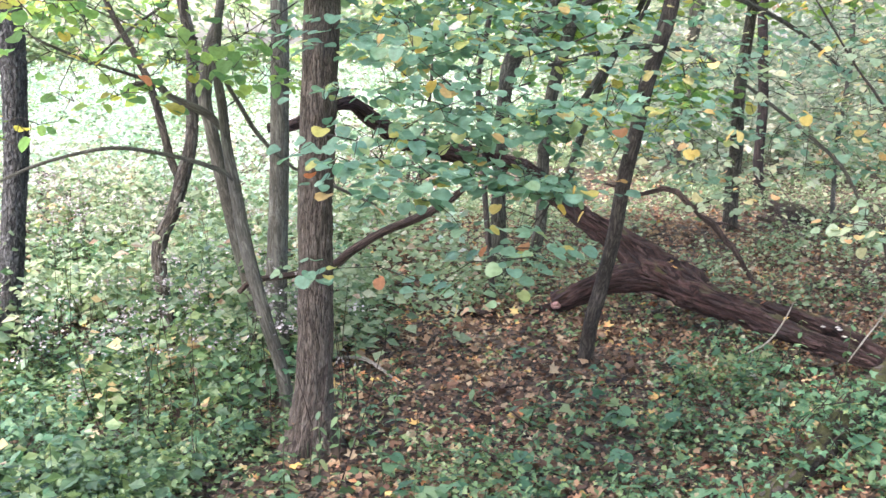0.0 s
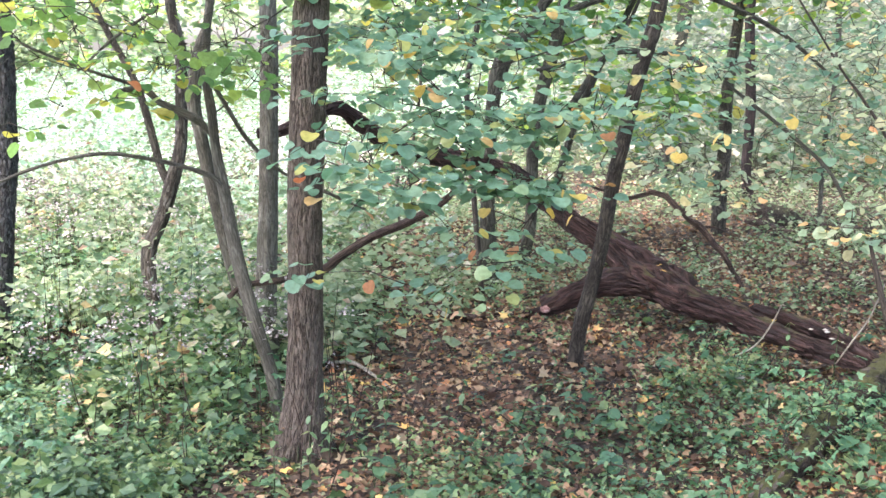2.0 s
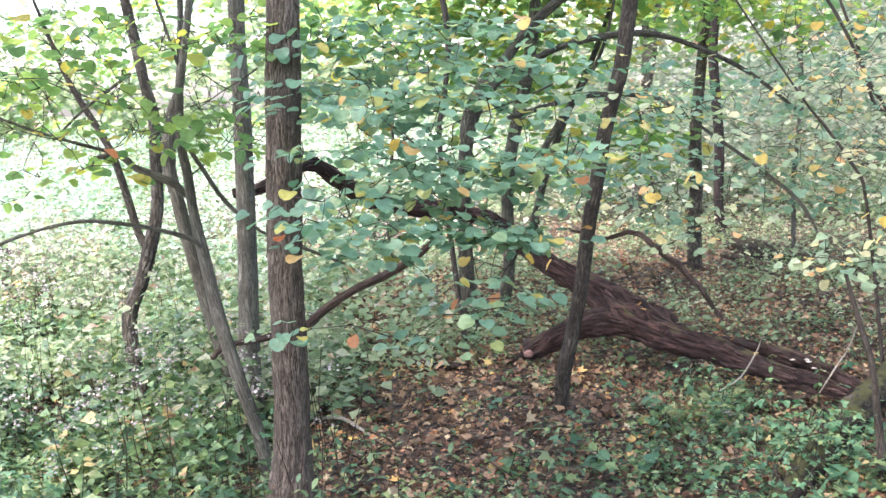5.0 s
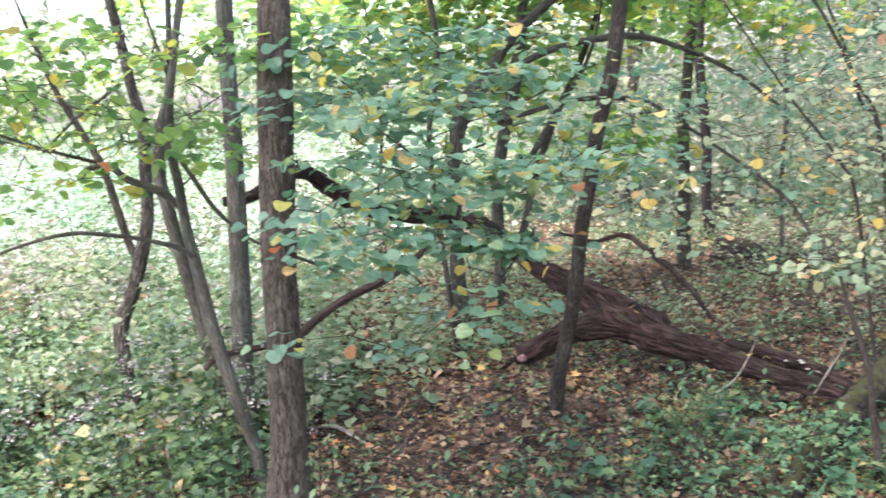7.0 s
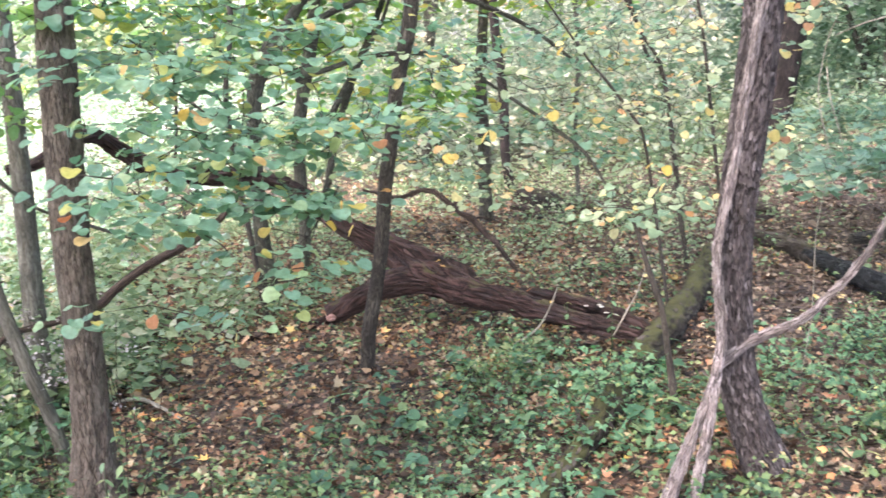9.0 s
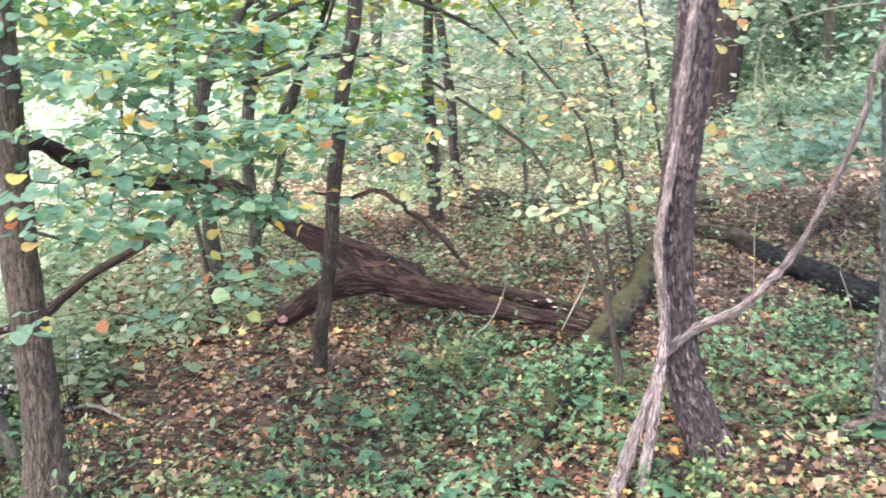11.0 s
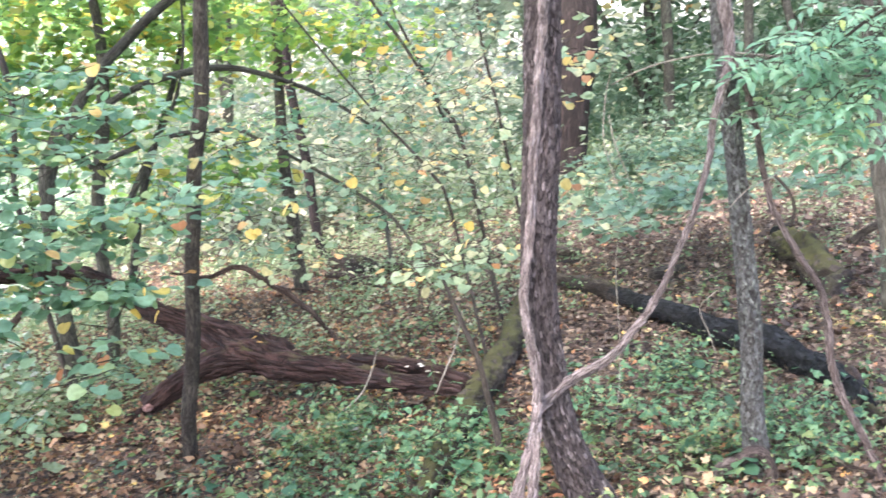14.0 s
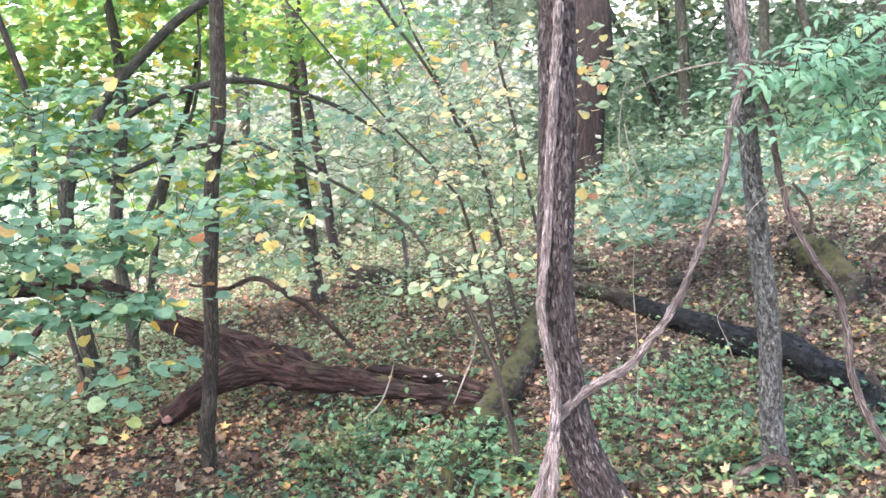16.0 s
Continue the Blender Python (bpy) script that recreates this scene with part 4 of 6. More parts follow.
tree("leaning_sapling", [(-0.65, 4.50, -0.10, 0.037), (-0.70, 4.50, 0.21, 0.029), (-0.76, 4.49, 0.43, 0.029), (-0.85, 4.63, 0.68, 0.030), (-0.91, 4.72, 0.94, 0.027), (-0.95, 4.76, 1.16, 0.022), (-0.96, 4.76, 1.30, 0.022), (-0.98, 4.76, 1.45, 0.020), (-0.97, 4.76, 1.64, 0.019), (-0.95, 4.76, 1.76, 0.017)], M_BARK_GREY, "thin leaning sapling with a long arched branch", 5, seg=18, crown=700, spread=1.1, leaf=M_LEAF_LIME,
     limbs=[[(-0.92, 4.71, 0.99, 0.008), (-0.96, 4.70, 1.03, 0.012), (-1.09, 4.68, 1.08, 0.010), (-1.25, 4.65, 1.12, 0.009), (-1.41, 4.62, 1.14, 0.009), (-1.59, 4.58, 1.11, 0.007), (-1.75, 4.55, 1.06, 0.007), (-1.88, 4.52, 1.00, 0.005)], [(-0.95, 4.70, 1.45, 0.010), (-0.88, 4.72, 1.32, 0.010), (-0.80, 4.74, 1.18, 0.010), (-0.66, 4.76, 1.04, 0.007), (-0.46, 4.80, 0.94, 0.008), (-0.30, 4.84, 0.86, 0.005)]])
tree("crooked_tree", [(-1.38, 5.40, 0.04, 0.044), (-1.42, 5.43, 0.19, 0.036), (-1.45, 5.46, 0.34, 0.035), (-1.47, 5.49, 0.49, 0.036), (-1.45, 5.51, 0.61, 0.036), (-1.40, 5.53, 0.71, 0.036), (-1.35, 5.59, 0.89, 0.037), (-1.31, 5.65, 1.08, 0.032), (-1.31, 5.70, 1.30, 0.032), (-1.31, 5.75, 1.57, 0.029), (-1.36, 5.79, 1.80, 0.027)], M_BARK_DARK, "small crooked tree with a wavy dark stem by the clearing", 5.5, scales=(P_BROWN, 0.014, 0.05, 0.002, 0.6), seg=22, step=0.03, furrow=0.05, crown=900, spread=1.3, leaf=M_LEAF_LIME, rough=0.09,
     limbs=[[(-1.36, 5.60, 0.87, 0.018), (-1.42, 5.66, 0.96, 0.021), (-1.53, 5.75, 1.33, 0.021), (-1.61, 5.79, 1.50, 0.019), (-1.73, 5.83, 1.71, 0.016), (-1.82, 5.87, 1.91, 0.013), (-1.95, 5.90, 2.30, 0.006)]])
tree("leaning_tree", [(0.69, 5.09, 0.00, 0.039), (0.71, 5.08, 0.22, 0.036), (0.76, 5.08, 0.42, 0.035), (0.81, 5.07, 0.67, 0.035), (0.85, 5.07, 0.94, 0.035), (0.90, 5.06, 1.16, 0.034), (0.94, 5.05, 1.39, 0.036), (0.99, 5.05, 1.57, 0.036), (1.04, 5.04, 1.77, 0.036)], M_BARK_BROWN, "thin dark tree that leans over the fallen trunk", 6, seg=20, furrow=0.03, crown=1200, spread=1.6, rough=0.08)
clump = tree("many_stemmed_tree", [(0.38, 7.13, 0.00, 0.069), (0.38, 7.13, 0.20, 0.058), (0.37, 7.13, 0.50, 0.050), (0.38, 7.13, 0.90, 0.046), (0.40, 7.13, 1.22, 0.046), (0.44, 7.12, 1.44, 0.056), (0.56, 7.12, 1.66, 0.053)], M_BARK_OLIVE, "dark olive-grey many-stemmed tree behind the fallen trunk", 1.0, seg=18)


def clump_stem(line, k):
    part("limb", tube("limb", line, M_BARK_OLIVE, 10, 0.05, 0.08, seed=700 + k), clump)


clump_stem([(0.48, 6.97, 1.53, 0.034), (0.58, 6.96, 1.68, 0.036), (0.80, 6.95, 1.96, 0.035), (1.01, 6.93, 2.14, 0.033), (1.25, 6.91, 2.32, 0.032), (1.49, 6.90, 2.45, 0.031), (1.83, 6.87, 2.60, 0.032)], 0)
clump_stem([(0.52, 6.87, 1.55, 0.024), (0.62, 6.86, 1.67, 0.024), (0.77, 6.85, 1.75, 0.021), (0.97, 6.83, 1.84, 0.021), (1.22, 6.81, 1.90, 0.022), (1.54, 6.79, 1.91, 0.022), (1.81, 6.77, 1.83, 0.017), (2.15, 6.74, 1.65, 0.014), (2.46, 6.72, 1.40, 0.009)], 1)
clump_stem([(0.61, 6.36, 1.44, 0.015), (0.97, 6.32, 1.53, 0.015), (1.20, 6.30, 1.55, 0.015), (1.46, 6.27, 1.52, 0.013), (1.47, 5.97, 1.48, 0.010), (1.62, 5.65, 1.32, 0.009), (1.75, 5.34, 1.17, 0.009), (1.85, 5.03, 1.02, 0.009), (1.88, 4.83, 0.87, 0.006)], 2)
clump_stem([(0.61, 7.66, -0.04, 0.047), (0.70, 7.65, 0.30, 0.043), (0.73, 7.65, 1.05, 0.046), (0.89, 7.64, 1.72, 0.046), (0.96, 7.63, 2.21, 0.036), (0.96, 7.63, 2.61, 0.030), (1.00, 7.7, 3.3, 0.022), (0.95, 7.8, 4.2, 0.010)], 3)
clump_stem([(0.87, 8.04, 0.37, 0.026), (1.06, 8.02, 1.01, 0.028), (1.21, 8.00, 1.40, 0.026), (1.40, 7.98, 1.78, 0.022), (1.55, 7.96, 2.17, 0.017), (1.66, 8.00, 2.60, 0.012), (1.75, 8.05, 3.10, 0.006)], 5)
clump_stem([(0.82, 7.15, 1.05, 0.022), (0.98, 7.14, 1.30, 0.022), (1.15, 7.12, 1.56, 0.017), (1.29, 7.10, 1.77, 0.013), (1.40, 7.12, 2.10, 0.009), (1.46, 7.15, 2.60, 0.005)], 6)
# Near-black bark stands in for shade on this sunlit trunk.
tree("far_tree", [(3.16, 10.67, 0.00, 0.073), (3.14, 10.68, 0.16, 0.056), (3.12, 10.69, 0.44, 0.050), (3.13, 10.68, 0.99, 0.050), (3.09, 10.69, 1.70, 0.049), (3.09, 10.70, 1.96, 0.049)], M_BARK_BIG, "slim tree farther back in the wood, shade in its bark", 8, crown=500, spread=2, group="slim trees in the wood", leaf=M_LEAF_MIX)


def slim_tree(line, bark=None):
    x0, y0, z0, r0 = line[0]
    tree("far_tree", [(x0, y0, float(ground_z(x0, y0)), r0 * 1.1)] + line, bark or M_BARK_FAR, "slim tree farther back in the wood", 7, crown=350, spread=2, seg=10, group="slim trees in the wood", leaf=M_LEAF_MIX)


slim_tree([(2.46, 9.16, 0.43, 0.060), (2.48, 9.15, 0.73, 0.056), (2.48, 9.15, 1.18, 0.052), (2.57, 9.13, 2.05, 0.040), (2.63, 9.11, 2.61, 0.036)], M_BARK_DARK)
slim_tree([(2.74, 12.69, 0.92, 0.060), (2.90, 12.66, 1.76, 0.060), (3.03, 12.63, 2.67, 0.052)])
slim_tree([(3.41, 9.38, 0.71, 0.0195), (3.47, 9.36, 1.38, 0.0232), (3.45, 9.37, 2.10, 0.0232), (3.45, 9.37, 2.56, 0.0188)])
slim_tree([(2.91, 12.67, 0.09, 0.046), (2.84, 12.69, 1.07, 0.046), (2.87, 12.68, 2.03, 0.045)])
tree("scaly_tree", [(1.83, 3.29, 0.00, 0.087), (1.79, 3.31, 0.16, 0.072), (1.75, 3.34, 0.37, 0.065), (1.74, 3.34, 0.56, 0.061), (1.74, 3.34, 0.83, 0.060), (1.77, 3.32, 1.13, 0.061), (1.81, 3.30, 1.40, 0.062), (1.84, 3.28, 1.66, 0.061)], M_SCALY, "reddish grey tree with scaly bark and a pale vine up it", 8, scales=(P_SCALY, 0.0075, 0.026, 0.004, 0.75), seg=56, step=0.02, furrow=0.07, flute=0.25, crown=600, spread=2.4)
tree("lichen_tree", [(2.46, 3.15, 0.00, 0.057), (2.46, 3.15, 0.15, 0.046), (2.46, 3.15, 0.28, 0.042), (2.48, 3.14, 0.58, 0.039), (2.48, 3.13, 0.96, 0.037), (2.48, 3.13, 1.29, 0.034), (2.48, 3.13, 1.57, 0.034), (2.49, 3.13, 1.80, 0.038)], M_BARK_LICHEN, "thin tree with grey-green lichen on its bark", 8, scales=(P_LICHEN, 0.0065, 0.018, 0.0026, 0.6), seg=32, step=0.025, furrow=0.05, flute=0.2, crown=500, spread=1.8)
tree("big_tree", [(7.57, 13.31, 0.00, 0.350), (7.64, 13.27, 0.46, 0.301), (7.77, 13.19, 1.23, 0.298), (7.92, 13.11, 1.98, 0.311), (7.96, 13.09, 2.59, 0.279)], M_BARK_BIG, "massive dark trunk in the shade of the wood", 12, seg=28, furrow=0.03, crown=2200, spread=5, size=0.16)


def deep_tree(line):
    x0, y0, z0, r0 = line[0]
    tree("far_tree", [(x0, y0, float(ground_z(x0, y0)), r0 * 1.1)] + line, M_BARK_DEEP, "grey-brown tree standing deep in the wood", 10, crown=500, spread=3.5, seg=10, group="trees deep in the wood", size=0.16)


deep_tree([(14.17, 20.54, 0.00, 0.140), (14.27, 20.47, 1.44, 0.126), (14.31, 20.44, 2.92, 0.112)])
deep_tree([(10.18, 14.44, 0.00, 0.108), (10.29, 14.36, 1.28, 0.089), (10.35, 14.32, 2.50, 0.088)])
deep_tree([(11.88, 17.29, 0.34, 0.064), (11.63, 17.47, 1.43, 0.053), (11.30, 17.69, 2.45, 0.053)])
deep_tree([(11.78, 17.36, 0.82, 0.043), (12.19, 17.08, 1.44, 0.042), (12.58, 16.82, 1.89, 0.042)])
deep_tree([(10.79, 13.12, 0.71, 0.076), (10.84, 13.08, 1.54, 0.075), (10.89, 13.03, 2.27, 0.075)])
deep_tree([(11.35, 12.63, 0.18, 0.067), (11.36, 12.62, 1.18, 0.066), (11.26, 12.71, 2.18, 0.066)])
tree("shaded_sapling", [(4.34, 4.31, 0.00, 0.045), (4.34, 4.31, 0.16, 0.041), (4.35, 4.30, 0.51, 0.041), (4.34, 4.31, 0.88, 0.044), (4.34, 4.31, 1.15, 0.037), (4.34, 4.31, 1.45, 0.033)], M_BARK_GREY, "brown sapling in shade beside the black log", 5, seg=14, crown=500, spread=1.2)



def thin_sapling(line):
    x0, y0, z0, r0 = line[0]
    tree("thin_sapling", [(x0 + 0.1, y0, float(ground_z(x0, y0)), r0 * 1.2)] + line, M_TWIG, "thin leaning sapling stem in the undergrowth", 3.5, seg=7, group="thin saplings")


thin_sapling([(2.91, 6.35, 1.21, 0.011), (2.79, 6.40, 1.54, 0.011), (2.64, 6.47, 1.91, 0.011), (2.49, 6.54, 2.22, 0.011)])
thin_sapling([(3.11, 6.81, 1.20, 0.010), (3.01, 6.85, 1.41, 0.012), (2.92, 6.89, 1.78, 0.012), (2.80, 6.95, 2.18, 0.008)])
thin_sapling([(3.59, 7.13, 1.25, 0.012), (3.57, 7.14, 1.51, 0.012), (3.54, 7.16, 1.84, 0.012), (3.54, 7.15, 2.16, 0.010)])
thin_sapling([(2.38, 5.49, 0.94, 0.009), (2.32, 5.52, 1.13, 0.009), (2.19, 5.57, 1.34, 0.008), (2.07, 5.62, 1.52, 0.006)])
thin_sapling([(0.21, 6.48, 1.25, 0.016), (0.25, 6.48, 1.57, 0.016), (0.29, 6.48, 1.94, 0.019), (0.24, 6.48, 2.32, 0.019), (0.21, 6.48, 2.51, 0.019)])
thin_sapling([(-0.27, 8.00, 0.52, 0.013), (-0.14, 8.00, 0.90, 0.012), (-0.08, 8.00, 1.35, 0.012), (-0.10, 8.00, 1.71, 0.008)])


# ---- dead wood ----
log = thing("fallen_tree", (1.2, 6.3, 0.0), "fallen reddish-brown trunk with a raised limb and splintered wood", "fallen tree")
part("trunk", tube("trunk", [(1.98, 4.73, 0.14, 0.026), (1.89, 4.87, 0.15, 0.038), (1.74, 5.24, 0.15, 0.049), (1.55, 5.56, 0.19, 0.070), (1.40, 5.76, 0.21, 0.090), (1.31, 5.93, 0.24, 0.104), (1.20, 6.05, 0.30, 0.112), (1.10, 6.13, 0.39, 0.086), (1.00, 6.21, 0.47, 0.068), (0.82, 6.33, 0.58, 0.055), (0.67, 6.45, 0.68, 0.052), (0.52, 6.53, 0.81, 0.050), (0.33, 6.57, 0.88, 0.048), (0.06, 6.56, 0.92, 0.050), (-0.22, 6.51, 0.99, 0.044), (-0.41, 6.43, 1.12, 0.040), (-0.55, 6.33, 1.23, 0.036), (-0.68, 6.17, 1.20, 0.032), (-0.82, 6.01, 1.13, 0.028), (-0.96, 5.96, 1.12, 0.025)], M_LOG, 64, 0.02, 0.26, 0.17, seed=5), log)
part("splintered_wood", plates("splintered_wood", P_LOG, 0.011, 0.1, 0.009, 0.4, 61), log, "weathered strips of reddish wood", "stuff")
part("root_leg", tube("root_leg", [(1.32, 5.89, 0.22, 0.050), (1.12, 5.97, 0.26, 0.070), (0.96, 6.02, 0.24, 0.066), (0.84, 6.06, 0.19, 0.061), (0.73, 6.10, 0.12, 0.056), (0.65, 6.12, 0.08, 0.052)], M_LOG, 40, 0.02, 0.28, 0.18, seed=6), log)
part("splintered_wood", plates("splintered_wood", P_LOG, 0.01, 0.08, 0.008, 0.4, 62), log, "weathered strips of reddish wood", "stuff")
part("broken_end", tube("broken_end", [(0.665, 6.10, 0.09, 0.030), (0.645, 6.075, 0.085, 0.026), (0.63, 6.06, 0.08, 0.012)], M_BREAK, 14, 0.01, 0.3, seed=8), log, "pinkish broken wood at the end of the leg")
part("thin_root", tube("thin_root", [(0.79, 6.20, 0.12, 0.020), (0.65, 6.16, 0.06, 0.026), (0.52, 6.16, 0.03, 0.025), (0.40, 6.16, 0.03, 0.020), (0.29, 6.14, 0.02, 0.013), (0.18, 6.14, 0.0, 0.007)], M_LOG, 18, 0.02, 0.2, 0.1, seed=9), log)
part("split_trunk", tube("split_trunk", [(1.66, 5.66, 0.20, 0.018), (1.76, 5.56, 0.19, 0.034), (1.88, 5.40, 0.18, 0.038), (1.98, 5.20, 0.17, 0.036), (2.06, 4.98, 0.14, 0.030), (2.10, 4.82, 0.12, 0.016)], M_LOG, 26, 0.02, 0.26, 0.16, seed=7), log)
part("splintered_wood", plates("splintered_wood", P_LOG, 0.012, 0.1, 0.004, 0.5, 63), log, "weathered strips of reddish wood", "stuff")


def dead_wood(nm, line, mat, lab, cat):
    """A fallen or broken branch or log: one uneven tube along its line."""
    big = max(p[3] for p in line) > 0.03
    tagged(new(nm, tube(nm, line, mat, 36 if big else 10, 0.02, 0.2, 0.12 if big else 0.0, seed=len(nm))), lab, cat)


dead_wood("dead_branch", [(0.12, 5.05, 0.93, 0.011), (0.04, 5.05, 0.86, 0.017), (-0.12, 5.05, 0.77, 0.020), (-0.28, 5.06, 0.70, 0.020), (-0.44, 5.06, 0.60, 0.022), (-0.52, 5.06, 0.54, 0.022), (-0.71, 5.07, 0.49, 0.016), (-0.90, 5.07, 0.46, 0.013), (-0.98, 5.08, 0.40, 0.013)], M_DEAD, "bare brown dead branch leaning behind the trunk", "branch")
dead_wood("ground_branch", [(-0.59, 6.87, 0.12, 0.018), (-0.49, 6.88, 0.09, 0.029), (-0.38, 6.79, 0.05, 0.033), (-0.22, 6.42, 0.04, 0.028), (0.02, 6.17, 0.04, 0.023), (0.25, 6.06, 0.04, 0.023)], M_DEAD, "rotting dark branch lying among leaves", "branch")
moss = thing("mossy_log", (2.0, 4.7, 0.0), "rotting log with green moss and loose bark lying on leaves", "log")
part("trunk", tube("trunk", [(0.94, 3.26, 0.01, 0.024), (1.14, 3.53, 0.04, 0.036), (1.44, 3.91, 0.07, 0.050), (1.72, 4.32, 0.07, 0.064), (2.09, 4.80, 0.07, 0.074), (2.67, 5.58, 0.06, 0.074), (3.05, 6.20, 0.05, 0.072), (3.38, 6.72, 0.05, 0.046)], M_MOSSY, 36, 0.02, 0.22, 0.12, seed=9), moss)
part("loose_bark", plates("loose_bark", P_ROT, 0.016, 0.05, 0.005, 0.25, 66), moss, "loose brown bark", "stuff")
char = thing("black_log", (3.4, 4.6, 0.0), "long blackened log with a brown rotten end lying on the floor", "log")
part("charred_trunk", tube("charred_trunk", [(3.76, 6.15, 0.07, 0.050), (3.70, 5.90, 0.08, 0.059), (3.65, 5.43, 0.08, 0.059), (3.61, 4.98, 0.08, 0.066), (3.55, 4.56, 0.08, 0.074), (3.52, 4.30, 0.09, 0.080), (3.44, 3.99, 0.08, 0.066), (3.35, 3.70, 0.08, 0.060), (3.26, 3.48, 0.08, 0.056), (3.19, 3.33, 0.07, 0.034)], M_BLACK, 40, 0.02, 0.24, 0.14, seed=12), char)
part("charred_crust", plates("charred_crust", P_CHAR, 0.024, 0.06, 0.007, 0.6, 64), char, "cracked charred plates", "stuff")
part("rotten_end", tube("rotten_end", [(3.97, 7.30, 0.02, 0.036), (3.95, 7.23, 0.03, 0.046), (3.87, 6.63, 0.05, 0.055), (3.76, 6.10, 0.08, 0.056), (3.71, 5.90, 0.08, 0.050)], M_STUMP, 28, 0.02, 0.22, 0.14, seed=13), char, "brown rotten end of the log")
part("rotten_crust", plates("rotten_crust", P_ROT, 0.016, 0.16, 0.006, 0.6, 65), char, "strips of rotten brown wood", "stuff")
part("torn_root", tube("torn_root", [(3.24, 3.42, 0.07, 0.034), (3.17, 3.27, 0.05, 0.024), (3.12, 3.14, 0.04, 0.014), (3.10, 3.04, 0.02, 0.007)], M_STUMP, 14, 0.02, 0.25, 0.1, seed=15), char, "brown torn root at the end of the log")
part("splinter", tube("splinter", [(3.36, 3.62, 0.12, 0.012), (3.33, 3.56, 0.135, 0.020), (3.28, 3.47, 0.12, 0.016), (3.25, 3.40, 0.10, 0.006)], M_DEAD, 10, 0.02, 0.3, 0.1, seed=14), char, "grey splinter standing off the log")
stump = thing("mossy_stump", (5.1, 5.8, 0.0), "short rotten log with green moss and a dark broken end", "log")
part("trunk", tube("trunk", [(5.50, 6.42, 0.10, 0.085), (5.39, 6.26, 0.10, 0.112), (5.02, 5.68, 0.10, 0.122), (4.78, 5.30, 0.09, 0.108), (4.66, 5.14, 0.08, 0.07)], M_MOSSY, 36, 0.025, 0.26, 0.16, seed=41), stump)
part("loose_bark", plates("loose_bark", P_ROT, 0.02, 0.06, 0.008, 0.2, 42), stump, "loose brown bark", "stuff")
# Solid rotten end; its black colour stands for the dark hollow.
part("rotten_end", tube("rotten_end", [(5.72, 6.74, 0.05, 0.05), (5.62, 6.60, 0.08, 0.085), (5.48, 6.40, 0.09, 0.09)], M_BLACK, 22, 0.025, 0.35, 0.2, seed=43), stump, "rotten end, black for the dark of its hollow")
part("splinter", tube("splinter", [(4.42, 4.86, 0.03, 0.03), (4.56, 4.97, 0.07, 0.06), (4.72, 5.10, 0.09, 0.07), (4.90, 5.24, 0.05, 0.035)], M_STUMP, 20, 0.025, 0.35, 0.2, seed=44), stump, "torn dark brown wood")
stub = thing("broken_stub", (1.9, 6.9, 0.0), "forked grey-brown dead branch sticking out of the leaves", "branch")
part("stem", tube("stem", [(1.08, 7.22, 0.66, 0.009), (1.30, 7.14, 0.58, 0.013), (1.48, 7.07, 0.60, 0.016), (1.58, 7.01, 0.54, 0.020), (1.66, 6.97, 0.46, 0.018), (1.76, 6.92, 0.37, 0.021), (1.89, 6.84, 0.21, 0.017), (2.00, 6.79, 0.04, 0.014)], M_DEAD, 14, 0.02, 0.25, 0.1, seed=11, wander=0.02), stub)
part("side_branch", tube("side_branch", [(1.62, 6.99, 0.51, 0.013), (1.68, 6.88, 0.57, 0.010), (1.75, 6.76, 0.58, 0.005)], M_DEAD, 9, 0.02, 0.2, seed=12), stub)
part("side_branch", tube("side_branch", [(1.72, 6.94, 0.41, 0.011), (1.83, 6.93, 0.42, 0.008), (1.97, 6.92, 0.36, 0.004)], M_DEAD, 9, 0.02, 0.2, seed=13), stub)
dead_wood("arched_root", [(2.24, 3.23, -0.05, 0.025), (2.30, 3.19, 0.07, 0.027), (2.37, 3.14, 0.12, 0.027), (2.43, 3.10, 0.14, 0.025), (2.46, 3.08, 0.08, 0.025), (2.45, 3.08, -0.04, 0.027)], M_ROOT, "arched woody root looping out of the ground", "root")
dead_wood("dark_branch", [(4.83, 5.06, 0.31, 0.028), (4.89, 5.00, 0.38, 0.025), (4.99, 4.90, 0.42, 0.028), (5.18, 4.72, 0.37, 0.031)], M_BARK_DARK, "dark crooked branch on the floor", "branch")
dead_wood("pale_twig", [(1.44, 5.05, 0.09, 0.004), (1.55, 5.02, 0.16, 0.005), (1.62, 5.00, 0.27, 0.004), (1.66, 4.99, 0.37, 0.003)], M_PALE, "pale curved twig standing by the fallen trunk", "twig")
dead_wood("fallen_twig", [(-0.52, 5.16, 0.05, 0.008), (-0.40, 5.15, 0.05, 0.010), (-0.31, 5.00, 0.05, 0.008), (-0.20, 4.76, 0.05, 0.005)], M_PALE, "pale twig lying on red leaves", "twig")
dead_wood("grey_branch", [(2.77, 9.43, 0.05, 0.020), (2.90, 9.14, 0.05, 0.029), (2.98, 8.78, 0.05, 0.019)], M_DEAD, "grey fallen branch on the floor of the wood", "branch")
dead_wood("grey_branch", [(3.18, 9.16, 0.06, 0.024), (3.40, 8.99, 0.06, 0.043), (3.63, 8.67, 0.06, 0.041)], M_DEAD, "grey fallen branch on the floor of the wood", "branch")
dead_wood("root_mound", [(3.09, 10.30, 0.0, 0.05), (3.11, 9.89, 0.04, 0.10), (3.15, 9.46, 0.04, 0.11), (3.19, 9.22, 0.0, 0.05)], M_STUMP, "dark mound of earth and rotten roots at a tree", "mound")
